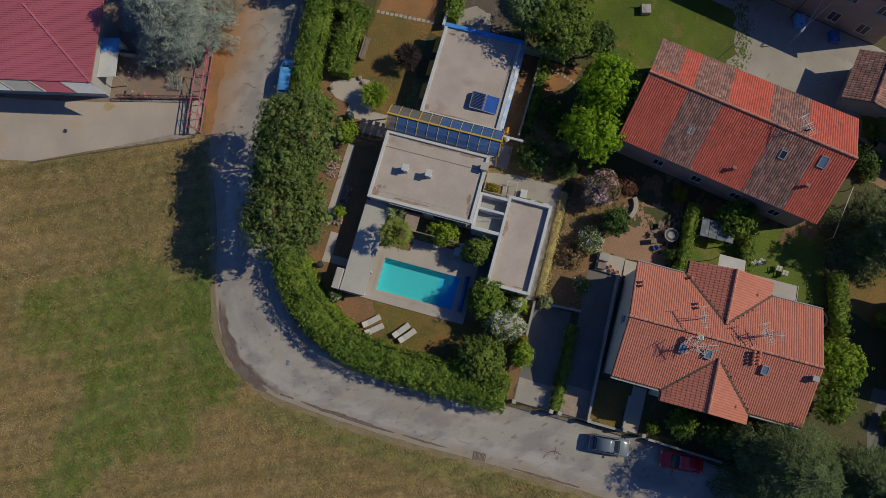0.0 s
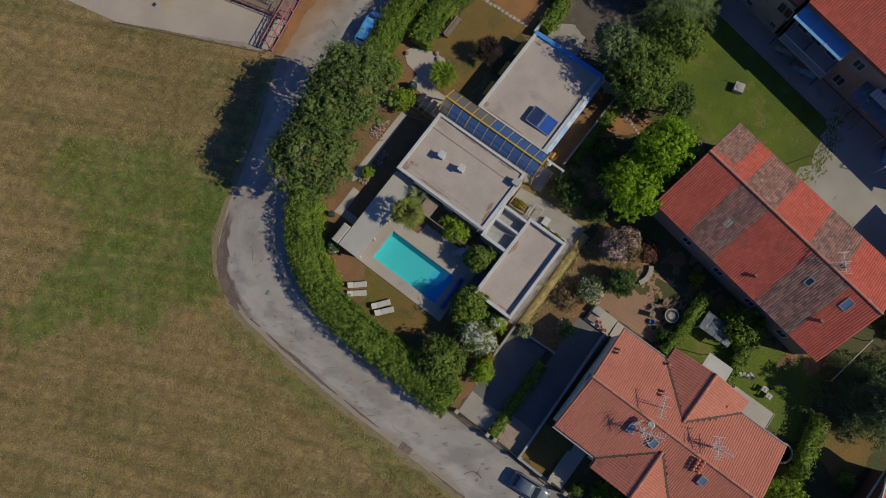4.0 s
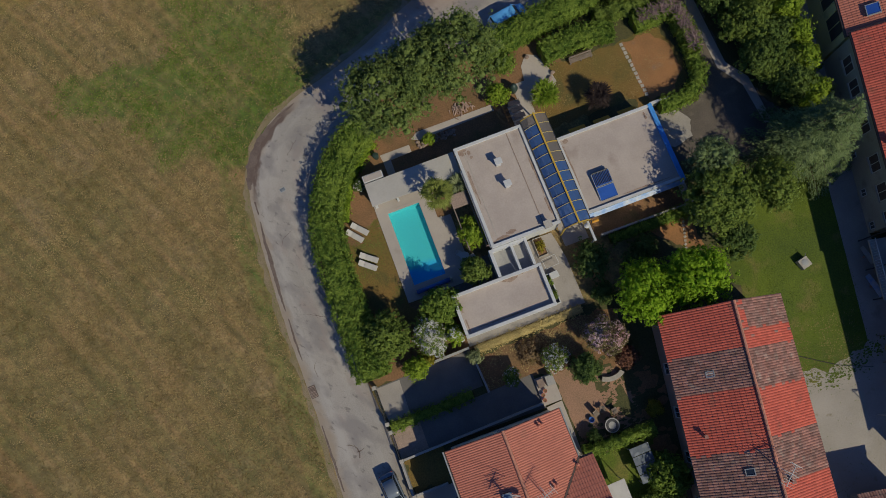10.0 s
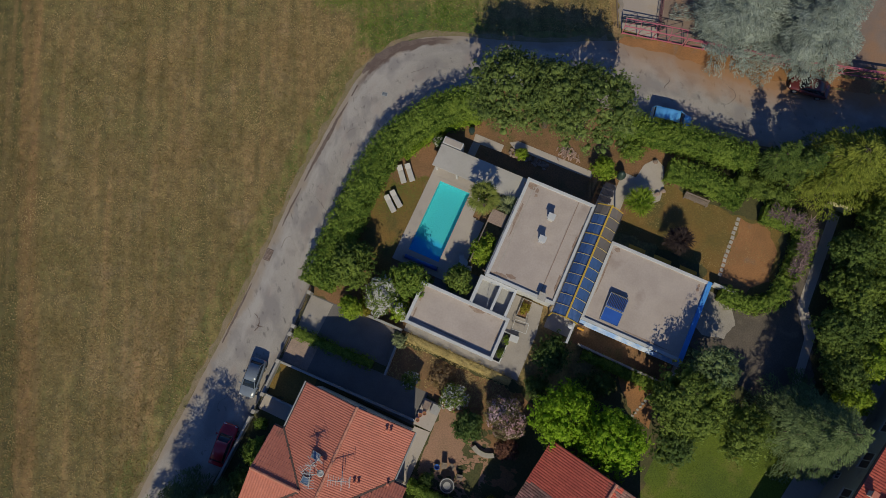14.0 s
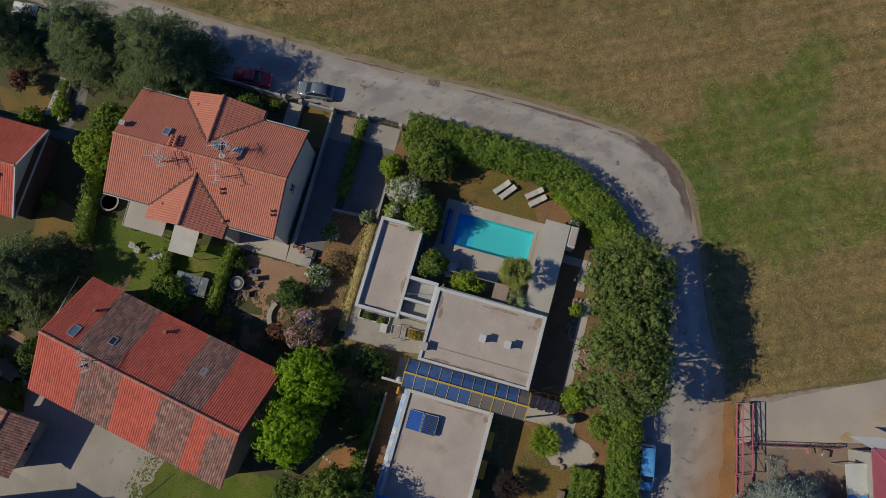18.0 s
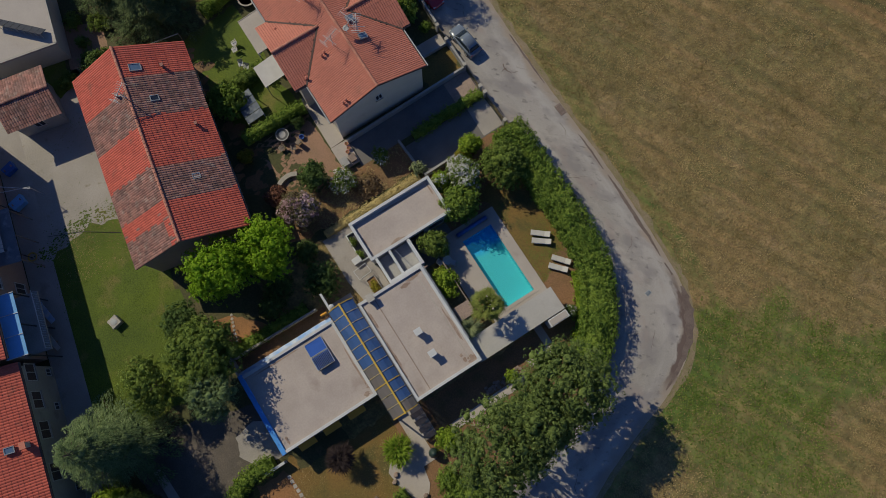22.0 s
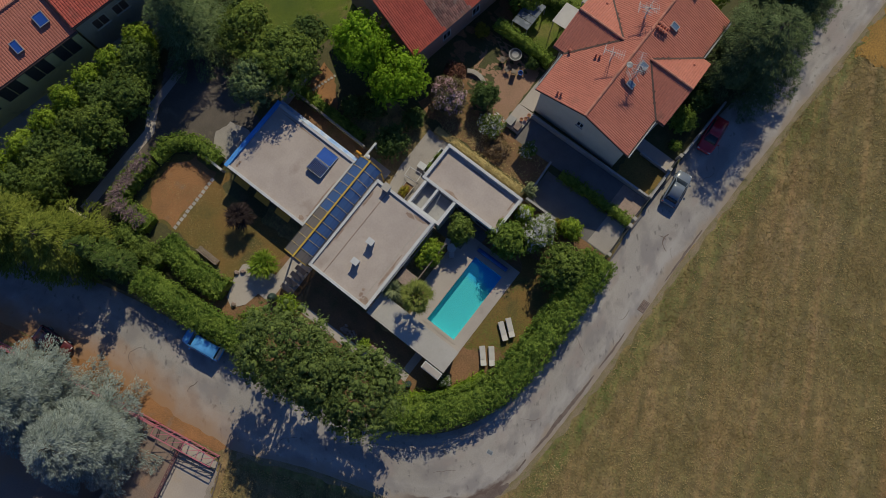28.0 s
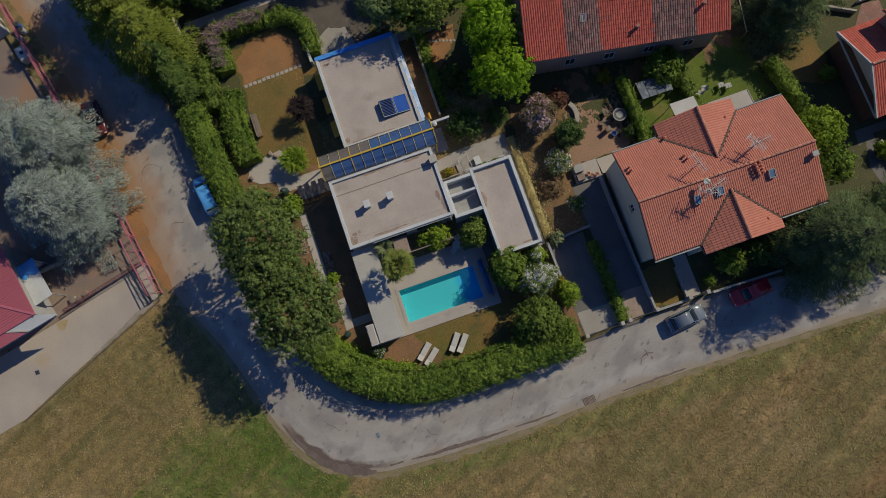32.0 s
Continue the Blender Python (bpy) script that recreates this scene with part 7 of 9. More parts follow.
# wood north-east
for k, (x, y, h, r, mt) in enumerate(((46.9, 20.6, 5.8, 2.6, L_WOOD), (47.6, 16.8, 6.2, 2.7, L_OLIVE), (47.9, 13.0, 5.6, 2.5, L_WOOD), (48.4, 24.2, 6.0, 2.7, L_OLIVE), (49.4, 9.4, 5.6, 2.2, L_WOOD), (49.8, 18.6, 5.2, 2.2, L_OLIVE),
                                      (50.0, 14.6, 5.0, 2.3, L_WOOD), (50.4, 22.6, 5.2, 2.3, L_WOOD), (48.6, 11.2, 4.6, 2.1, L_OLIVE), (48.6, 15.0, 4.8, 2.0, L_WOOD), (48.9, 21.0, 4.8, 2.1, L_OLIVE), (50.6, 26.2, 5.4, 2.4, L_WOOD),
                                      (50.2, 11.8, 4.4, 1.9, L_OLIVE), (50.6, 20.6, 4.6, 1.9, L_WOOD))):
    tree("bay_tree", "dense tree in the boundary wood", "tree", x, y, h, r, mt, 60 + k, leaf=0.27, lobes=44, lobe_r=0.7, per=150, base=0.5, group="boundary wood")
for k, (x, y, h, r) in enumerate(((52.6, 26.0, 5.4, 2.0), (52.2, 22.9, 5.4, 2.0), (51.9, 19.8, 5.2, 2.0), (51.8, 16.8, 5.5, 2.0), (51.6, 13.8, 5.2, 1.9), (51.2, 11.0, 5.0, 1.8), (50.8, 7.6, 4.8, 1.7))):
    tree("robinia", "bright yellow-green tree along the farm wall", "tree", x, y, h, r, L_BRIGHT, 70 + k, leaf=0.28, lobes=38, lobe_r=0.6, per=120, base=0.5, group="bright boundary trees")
# along the lane north
conifer("cypress", "spreading yellow-green conifer over the lane", 42.2, 27.4, 10.0, 4.5, L_GOLDCYPRESS, 80, tiers=13, cone=0.55, dense=1.7, per_tier=14)
conifer("cypress", "spreading conifer beside the lane", 46.8, 29.2, 11.5, 4.6, L_GOLDCYPRESS, 81, tiers=13, cone=0.55, dense=1.6, per_tier=14)
conifer("cypress", "dark conifer at the lane's edge", 52.0, 30.6, 12.5, 4.6, L_LAUREL, 82, tiers=13, cone=0.55, dense=1.5, per_tier=14)
conifer("cypress", "slim dark conifer in the hedge", 36.9, 25.9, 8.2, 1.8, L_WOOD, 83, tiers=12, cone=0.8, dense=1.5, per_tier=9, group="slim conifers by the lane")
conifer("cypress", "slim conifer beside the lane's hedge", 39.2, 26.1, 9.0, 2.0, L_WOOD, 129, tiers=12, cone=0.8, dense=1.5, per_tier=9, group="slim conifers by the lane")
conifer("blue_cedar", "huge silver-blue cedar behind the pink fence", 28.4, 39.6, 11.5, 5.6, L_CEDAR, 84, tiers=17, spray=0.25, cone=0.6, dense=1.9, per_tier=15, group="blue cedars")
conifer("blue_cedar", "second silver-blue cedar merging with its neighbour", 35.2, 40.3, 12.4, 5.9, L_CEDAR, 128, tiers=17, spray=0.25, cone=0.6, dense=1.8, per_tier=15, group="blue cedars")
# south
conifer("cedar", "large dark cedar beside the lane", 1.2, -27.8, 12.0, 5.8, L_CONIFER, 85, tiers=13, dense=1.9, cone=0.48, spray=0.25, per_tier=12)
conifer("cedar", "dark cedar further along the lane", 1.4, -35.4, 12.0, 5.0, L_CONIFER, 86, tiers=13, dense=1.8, cone=0.5, spray=0.25, per_tier=11)
conifer("cedar", "tall dark cedar behind the farmhouse", 24.6, -34.0, 8.5, 4.8, L_CONIFER, 87, tiers=13, per_tier=10, dense=2.0, cone=0.75, spray=0.25)
conifer("cedar", "tall dark cedar at the end of the gardens", 27.2, -38.5, 9.0, 4.0, L_CONIFER, 88, tiers=12, per_tier=10, dense=2.0, cone=0.75, spray=0.25)
tree("maple", "bright green maple behind the villa", "tree", 11.6, -31.6, 6.2, 2.4, L_BRIGHT, 89, leaf=0.34, lobes=34, lobe_r=0.75, per=120)
tree("maple", "green tree against the villa", "tree", 8.2, -32.0, 4.8, 2.0, L_LAUREL, 90, leaf=0.3, lobes=30, lobe_r=0.65, per=110)
tree("laurel_bush", "clipped shrubs before the villa's front wall", "shrub", 2.6, -19.6, 2.6, 1.5, L_LAUREL, 91, leaf=0.28, lobes=24, lobe_r=0.55, per=90, base=0.2)
tree("laurel_bush", "dark shrub in the villa's front garden", "shrub", 2.6, -22.6, 2.4, 1.5, L_DARK, 92, leaf=0.28, lobes=24, lobe_r=0.55, per=90, base=0.2)
tree("box_ball", "small clipped shrub beside the front path", "shrub", 1.6, -17.2, 1.3, 0.7, L_LAUREL, 93, leaf=0.18, lobes=14, lobe_r=0.3, per=70, base=0.1)
tree("box_ball", "round clipped bush on the far lawn", "shrub", 17.2, -36.0, 1.8, 0.85, L_LAUREL, 94, leaf=0.2, lobes=18, lobe_r=0.35, per=80, base=0.2)
conifer("cedar", "dark cedar in the shaded south garden", 2.2, -45.6, 10.5, 4.2, L_CONIFER, 130, tiers=12, dense=2.0, cone=0.7, spray=0.25, per_tier=10)
tree("maple", "reddish-gold maple between the cedars", "tree", 6.1, -43.2, 2.8, 1.2, L_RUSSET, 131, leaf=0.28, lobes=18, lobe_r=0.45, per=70)
tree("box_ball", "round dark clipped bush beside the south path", "shrub", 9.6, -40.9, 2.2, 1.3, L_LAUREL, 132, leaf=0.22, lobes=22, lobe_r=0.45, per=80, base=0.2)
tree("laurel_bush", "loose green shrub beside the south path", "shrub", 8.0, -38.3, 1.8, 1.1, L_BRIGHT, 133, leaf=0.26, lobes=16, lobe_r=0.42, per=60, base=0.2)
for k, (x, y, r) in enumerate(((32.4, -37.8, 1.1), (32.6, -35.0, 0.7), (32.8, -32.8, 1.2), (31.4, -32.5, 1.0), (35.7, -32.0, 1.0), (30.2, -36.2, 1.3))):
    tree("vegetable_clump", "leafy green vegetable clump on bare soil", "plant", x, y, 1.2, r, L_OLIVE, 134 + k, base=0.1, leaf=0.26, lobes=12, lobe_r=0.4, per=45, group="plants in the vegetable plot")
# villa gardens
tree("crape_myrtle", "pink-flowering crape myrtle in the brown garden", "tree", 22.6, -7.0, 3.9, 2.2, L_MYRTLE, 95, ry=2.0, base=0.6, leaf=0.25, lobes=46, lobe_r=0.55, per=90, flowers=L_PINKFLOWER, flower_share=0.75)
tree("camellia", "dark round camellia bush on bare earth", "shrub", 19.7, -9.3, 3.6, 1.5, L_DARK, 96, base=0.4, leaf=0.3, lobes=28, lobe_r=0.5, per=100)
tree("smoke_bush", "low russet smoke bush beside the stone seat", "shrub", 23.9, -9.6, 2.2, 1.1, L_RUSSET, 97, base=0.3, leaf=0.24, lobes=20, lobe_r=0.42, per=80)
tree("oleander", "pale flowering shrub above the wall", "shrub", 17.5, -7.4, 2.6, 1.4, L_OLIVE, 98, base=0.3, leaf=0.22, lobes=22, lobe_r=0.45, per=50, flowers=L_WHITEFLOWER, flower_share=0.8)
tree("oleander", "straggling bush with white flowers on the bank", "shrub", 13.0, -7.6, 2.2, 1.0, L_OLIVE, 99, base=0.3, leaf=0.22, lobes=16, lobe_r=0.4, per=45, flowers=L_WHITEFLOWER, flower_share=0.35)
tree("dry_bush", "dry straw-coloured bush at the corner of the wall", "shrub", 10.4, -4.6, 1.6, 0.75, L_YUCCA, 100, base=0.2, leaf=0.24, lobes=14, lobe_r=0.32, per=50)
tree("dry_bush", "dead brown bush on the bank", "shrub", 15.6, -6.2, 1.0, 1.5, L_DRY, 101, base=0.1, leaf=0.2, lobes=18, lobe_r=0.4, per=40)
tree("hazel_bush", "green bush beside the villa pavilion", "shrub", 23.0, -20.6, 3.8, 2.1, L_LAUREL, 102, base=0.3, leaf=0.32, lobes=30, lobe_r=0.6, per=100)
tree("golden_bush", "small bush with golden leaves beside the hedge", "shrub", 24.4, -14.9, 1.6, 0.85, L_YELLOW, 103, base=0.3, leaf=0.26, lobes=14, lobe_r=0.35, per=50)
tree("box_ball", "round dark bush beside the garden table", "shrub", 18.1, -15.3, 1.5, 0.75, L_DARK, 104, base=0.1, leaf=0.2, lobes=16, lobe_r=0.32, per=70)
tree("laurel_bush", "bush at the foot of the farm", "shrub", 32.5, -31.5, 2.4, 1.7, L_DARK, 105, base=0.2, leaf=0.28, lobes=24, lobe_r=0.55, per=80)
for k, (x, y, r) in enumerate(((28.4, -1.6, 1.6), (29.8, -0.4, 1.2), (24.2, -3.2, 1.2))):
    tree("laurel_bush", "dark undergrowth beneath the limes", "shrub", x, y, 1.9, r, L_DARK, 110 + k, base=0.1, leaf=0.26, lobes=20, lobe_r=0.45, per=80)

# ---- vehicles ----
def paint(name, base, rough=0.25):
    m = material(name, base, tuple(c * 0.9 for c in base), big=1.0, fine=6, grain=0.03, rough=rough, bump=0.0)
    m.node_tree.nodes["Principled BSDF"].inputs["Coat Weight"].default_value = 0.5
    return m


M_TYRE = material("rubber", (0.03, 0.03, 0.03), (0.025, 0.025, 0.025), big=2, fine=10, rough=0.9)
M_CARGLASS = glass_material("car_glass", (0.02, 0.03, 0.045), see=0.15, rough=0.04)
M_LAMP = material("lamp_glass", (0.6, 0.6, 0.58), (0.5, 0.5, 0.5), big=2, fine=6, grain=0.02, rough=0.15, bump=0.0)
M_REDLAMP = material("tail_lamp", (0.35, 0.02, 0.02), (0.3, 0.02, 0.02), big=2, fine=6, grain=0.02, rough=0.2, bump=0.0)


def loft(rows):
    """A body through cross sections: rows of x, half width, bottom, shoulder, top and top half width."""
    g = Geo()
    n = 10
    for x, w, zb, zs, zt, wt in rows:
        g.v += [(x, -w * 0.92, zb), (x, -w, zb + (zs - zb) * 0.4), (x, -w, zs - 0.06), (x, -wt, zt - 0.03), (x, -wt * 0.6, zt), (x, wt * 0.6, zt), (x, wt, zt - 0.03), (x, w, zs - 0.06), (x, w, zb + (zs - zb) * 0.4), (x, w * 0.92, zb)]
    for k in range(len(rows) - 1):
        g.f += [(k * n + i, k * n + (i + 1) % n, (k + 1) * n + (i + 1) % n, (k + 1) * n + i) for i in range(n)]
    g.f += [tuple(range(n))[::-1], tuple(range((len(rows) - 1) * n, len(rows) * n))]
    return g


def car(label, x, y, deg, body_mat, length=4.2, width=1.74, height=1.48, van=False):
    ob = thing("car", label, "car", x, y, 0.02, deg)
    L, W = length / 2, width / 2
    rear = 0.62 if van else 0.55
    part("body", loft([(-L, W * 0.82, 0.42, 0.75, 0.8, W * 0.75), (-L * 0.96, W * 0.96, 0.28, 0.86, 0.9, W * 0.86), (-L * 0.5, W, 0.22, 0.9, 0.93, W * 0.9), (L * 0.35, W, 0.22, 0.9, 0.92, W * 0.9),
                       (L * 0.62, W, 0.24, 0.84, 0.88, W * 0.86), (L * 0.92, W * 0.92, 0.28, 0.7, 0.76, W * 0.78), (L, W * 0.78, 0.38, 0.6, 0.64, W * 0.68)]), body_mat, ob, local=True, smooth=True)
    back = -L * (0.97 if van else 0.82)
    part("cabin", loft([(back, W * 0.84, 0.88, 0.9, 0.95, W * 0.74), (back + 0.28, W * 0.86, 0.88, 1.2, height - 0.06, W * 0.7), (-L * 0.1, W * 0.88, 0.88, 1.2, height, W * 0.72), (L * (0.3 if van else 0.16), W * 0.88, 0.88, 1.15, height - 0.07, W * 0.7),
                        (L * (0.62 if van else 0.5), W * 0.84, 0.86, 0.88, 0.93, W * 0.76)]), M_CARGLASS, ob, "dark car windows", local=True, smooth=True)
    part("roof", loft([(back + 0.24, W * 0.7, height - 0.1, height - 0.04, height - 0.02, W * 0.62), (-L * 0.1, W * 0.74, height - 0.07, height + 0.0, height + 0.03, W * 0.66), (L * (0.34 if van else 0.17), W * 0.71, height - 0.12, height - 0.06, height - 0.03, W * 0.63)]), body_mat, ob, local=True, smooth=True)
    if van:
        part("tailgate", loft([(back - 0.03, W * 0.87, 0.86, 0.9, 0.98, W * 0.78), (back + 0.34, W * 0.89, 0.86, 1.2, height - 0.02, W * 0.73)]), M_CLOTH, ob, "white rear end", local=True, smooth=True)
    for s in (-1, 1):
        part("pillar", Geo().beam((L * (0.34 if van else 0.17), s * W * 0.68, height - 0.06), (L * (0.64 if van else 0.52), s * W * 0.82, 0.92), 0.07, 0.05), body_mat, ob, local=True)
        part("pillar", Geo().beam((back + 0.26, s * W * 0.68, height - 0.07), (back - 0.02, s * W * 0.8, 0.92), 0.08, 0.06), body_mat, ob, local=True)
        part("mirror", Geo().box(L * 0.38, L * 0.38 + 0.14, s * (W + 0.1) - 0.09, s * (W + 0.1) + 0.09, 0.92, 1.04), body_mat, ob, local=True, bevel=0.02)
        part("headlight", Geo().box(L * 0.9, L * 0.975, s * W * 0.68 - 0.14, s * W * 0.68 + 0.14, 0.6, 0.72), M_LAMP, ob, local=True, bevel=0.02)
        part("tail_light", Geo().box(-L * 0.99, -L * 0.94, s * W * 0.76 - 0.1, s * W * 0.76 + 0.1, 0.68, 0.86), M_REDLAMP, ob, local=True, bevel=0.01)
        for xx in (-L * 0.6, L * 0.62):
            wh = part("wheel", Geo().tube((xx, s * (W - 0.2), 0.31), (xx, s * (W + 0.01), 0.31), 0.31, n=18), M_TYRE, ob, local=True)
            part("rim", Geo().tube((xx, s * (W - 0.02), 0.31), (xx, s * (W + 0.025), 0.31), 0.2, n=14), M_STEEL, wh, local=True)
    part("wiper", Geo().beam((L * (0.6 if van else 0.47), -0.4, 0.97), (L * (0.5 if van else 0.36), 0.2, 1.1), 0.02, 0.02), M_DARK, ob, local=True)
    return ob


car("silver hatchback parked beside the garden wall", -1.1, -13.65, 276, paint("silver_paint", (0.16, 0.19, 0.235)), 3.8, 1.62, 1.45)
car("dark red hatchback parked in the cedar's shade", -0.75, -20.4, 96, paint("red_paint", (0.45, 0.02, 0.035)), 4.0, 1.64)
car("bright blue van parked along the hedge", 26.3, 27.15, 9, paint("pale_blue_paint", (0.12, 0.42, 0.85)), 4.2, 1.75, 1.75, van=True)
car("dark maroon car parked under the lane's trees", 38.0, 36.1, 184, paint("maroon_paint", (0.12, 0.03, 0.03)), 3.9)
car("white van in the shade of the southern cedars", -1.4, -45.0, 94, paint("white_van_paint", (0.6, 0.62, 0.65)), 4.4, 1.8, 1.8, van=True)

# ---- long farm wing on the east ----
EO, EU = Vector((50.6, -5.5)), Vector((0.2164, 0.9763))
EW = Vector((EU.y, -EU.x))
E_DEG = math.degrees(math.atan2(EW.y, EW.x))


def ep(u, w, z):
    q = EO + EU * u + EW * w
    return (q.x, q.y, z)


def epoly(u0, u1, w0, w1):
    return [ep(u0, w0, 0)[:2], ep(u1, w0, 0)[:2], ep(u1, w1, 0)[:2], ep(u0, w1, 0)[:2]]


def wing(label, u0, u1, w0, depth, eave, ridge, wall_mat, tile_mat):
    q = ep((u0 + u1) / 2, w0 + depth / 2, 0)
    ob = thing("farm_wing", label, "house", q[0], q[1], 0, group="wings of the long farm")
    for a, b, c, d in ((u0, u1, w0 + 0.45, w0 + 0.75), (u0, u1, w0 + depth - 0.75, w0 + depth - 0.45), (u0, u0 + 0.3, w0 + 0.75, w0 + depth - 0.75), (u1 - 0.3, u1, w0 + 0.75, w0 + depth - 0.75)):
        part("wall", Geo().prism(epoly(a, b, c, d), 0, eave - 0.02), wall_mat, ob)
    wr = w0 + depth / 2
    for u in (u0 + 0.15, u1 - 0.15):
        gg = Geo()
        gg.add([ep(u + e, w, z) for e in (-0.13, 0.13) for w, z in ((w0 + 0.45, eave - 0.02), (w0 + depth - 0.45, eave - 0.02), (wr, ridge - 0.15))], [(0, 1, 2), (5, 4, 3), (0, 3, 4, 1), (1, 4, 5, 2), (2, 5, 3, 0)])
        part("gable", gg, wall_mat, ob)
    part("roof_slab", Geo().slab([ep(u0 - 0.2, w0, eave), ep(u0 - 0.2, wr, ridge), ep(u1 + 0.2, wr, ridge), ep(u1 + 0.2, w0, eave)], 0.15), M_MORTAR, ob)
    part("roof_slab", Geo().slab([ep(u0 - 0.2, wr, ridge), ep(u0 - 0.2, w0 + depth, eave), ep(u1 + 0.2, w0 + depth, eave), ep(u1 + 0.2, wr, ridge)], 0.15), M_MORTAR, ob)
    rn = math.hypot(depth / 2, ridge - eave)
    for we in (w0, w0 + depth):
        dn = Vector(ep(0, we, eave)) - Vector(ep(0, wr, ridge))
        tile_part("tiles", tiles(ep(u0 - 0.2, wr, ridge), (EU.x, EU.y, 0), dn, u1 - u0 + 0.4, rn, pu=0.25, pv=0.42, rise=0.9), tile_mat, ob, "rows of red roof tiles")
    ridge_caps(ep(u0 - 0.2, wr, ridge + 0.09), ep(u1 + 0.2, wr, ridge + 0.09), M_RIDGE, ob)
    return ob


north_wing = wing("ochre farm wing with grilled hayloft openings", 17.0, 46.0, -0.2, 9.5, 5.4, 7.6, M_OCHRE, M_TILE)
mid_wing = wing("cream farm wing with red tile roof", -1.4, 16.8, -0.1, 9.5, 6.0, 8.1, M_FARMWALL, M_TILE_RED)
south_wing = wing("tall cream farm wing with balcony", -26.0, -2.2, 0.15, 9.5, 7.05, 9.2, M_PINKWALL, M_TILE_RED)
for k in range(4):
    u = 18.9 + k * 3.3
    window(north_wing, ep(u, 0.25, 3.6), 2.3, 2.3, E_DEG + 180, glass=M_DARK, frame=M_OCHRE, sill=False)
for u in (-0.8, 1.8, 4.6, 8.4, 12.2, 14.6):
    window(mid_wing, ep(u, 0.35, 3.9), 1.5, 1.4, E_DEG + 180, glass=M_LOUVRE, frame=M_CREAM)
for u in (2.5, -0.8, 6.4, 10.2):
    window(mid_wing, ep(u, 0.35, 1.0), 0.6, 0.65, E_DEG + 180, glass=M_DARK)
for u in (-9.4, -13.0, -20.9, -24.0):
    window(south_wing, ep(u, 0.58, 5.2), 0.95, 1.2, E_DEG + 180, glass=M_DARK)
    window(south_wing, ep(u + 0.1, 0.58, 1.6), 1.0, 1.4, E_DEG + 180, glass=M_DARK)
for u in (-6.4, -3.8):
    window(south_wing, ep(u, 0.58, 1.1), 1.3, 1.9, E_DEG + 180, glass=M_DARK, sill=False)
for u, w in ((-15.7, 3.6), (-13.4, 3.3)):
    q = ep(u, w, 7.05 + 2.15 * (w - 0.15) / 4.75)
    skylight(south_wing, q[0], q[1], q[2], -(2.15 / 4.75), w=0.9, l=1.0, deg=E_DEG, glass=M_GREENSHEET)
q = ep(5.6, 1.9, 6.0 + 2.1 * 2.0 / 4.75)
skylight(mid_wing, q[0], q[1], q[2], -(2.1 / 4.75), w=0.6, l=0.8, deg=E_DEG)
for k, (u, w) in enumerate(((18.6, 2.2), (22.0, 1.6), (25.6, 1.7))):
    q = ep(u, w, 5.4 + (7.6 - 5.4) * (w + 0.2) / 4.75)
    skylight(north_wing, q[0], q[1], q[2], -(2.2 / 4.75), w=1.1 if k == 0 else 0.75, l=1.2, deg=E_DEG, glass=M_SOLAR)
# balcony block with the blue glazed lean-to
bal = thing("glazed_balcony", "balcony with pale blue glazed lean-to roof", "balcony", *ep(-6, 1.2, 0)[:2], 0)
part("floor_slab", Geo().prism(epoly(-8.1, -2.4, -1.6, 0.55), 2.9, 3.1), M_GREYWALL, bal)
part("rail", Geo().beam(ep(-8.1, -1.55, 4.05), ep(-2.4, -1.55, 4.05), 0.06, 0.06), M_WHITE, bal)
for k in range(24):
    u = -8.0 + k * 0.24
    part("baluster", Geo().tube(ep(u, -1.55, 3.1), ep(u, -1.55, 4.05), 0.014, n=4), M_WHITE, bal)
for k in range(3):
    ua, ub = -7.9 + k * 1.97, -7.9 + (k + 1) * 1.97 - 0.05
    part("roof_pane", Geo().slab([ep(ua, -0.9, 5.8), ep(ua, 0.8, 6.1), ep(ub, 0.8, 6.1), ep(ub, -0.9, 5.8)][::-1], 0.04), M_SKYSHEET, bal, "pale blue roof sheet")
for k in range(4):
    part("rafter", Geo().beam(ep(-7.9 + k * 1.96, -0.95, 5.84), ep(-7.9 + k * 1.96, 0.85, 6.14), 0.06, 0.06), M_WHITE, bal)
for u in (-7.8, -4.9, -2.0):
    part("post", Geo().tube(ep(u, -0.8, 0), ep(u, -0.8, 5.8), 0.07, n=6), M_DARK, bal)
for u in (-7.0, -5.0, -3.2):
    window(south_wing, ep(u, 0.58, 4.2), 1.2, 2.0, E_DEG + 180, sill=False)
awn = thing("striped_awning", "pale corrugated awning over the farm entrance", "awning", *ep(-18, -0.6, 0)[:2], 0)
for k in range(14):
    ua = -17.4 + k * 0.38
    part("sheet_rib", Geo().slab([ep(ua, -0.55, 4.8), ep(ua, 0.3, 5.1), ep(ua + 0.34, 0.3, 5.1), ep(ua + 0.34, -0.55, 4.8)][::-1], 0.03), M_CLOTH, awn)
for u in (-17.2, -12.4):
    part("post", Geo().tube(ep(u, -0.5, 0), ep(u, -0.5, 4.75), 0.05), M_DARK, awn)
lean = thing("lean_to", "blue-grey sheet lean-to over the farm entrance", "lean-to", *ep(-13.6, -0.7, 0)[:2], 0)
part("roof_sheet", Geo().slab([ep(-16.4, -1.5, 4.1), ep(-11.0, -1.5, 4.1), ep(-11.0, 0.5, 4.5), ep(-16.4, 0.5, 4.5)][::-1], 0.05), M_SHEET, lean)
for u in (-16.2, -13.7, -11.2):
    part("post", Geo().tube(ep(u, -1.4, 0), ep(u, -1.4, 4.08), 0.06, n=6), M_WOOD, lean)
line = thing("washing_line_frame", "pale crossed washing-line poles in the yard", "washing line", *ep(-19, -1.5, 0)[:2], 0)
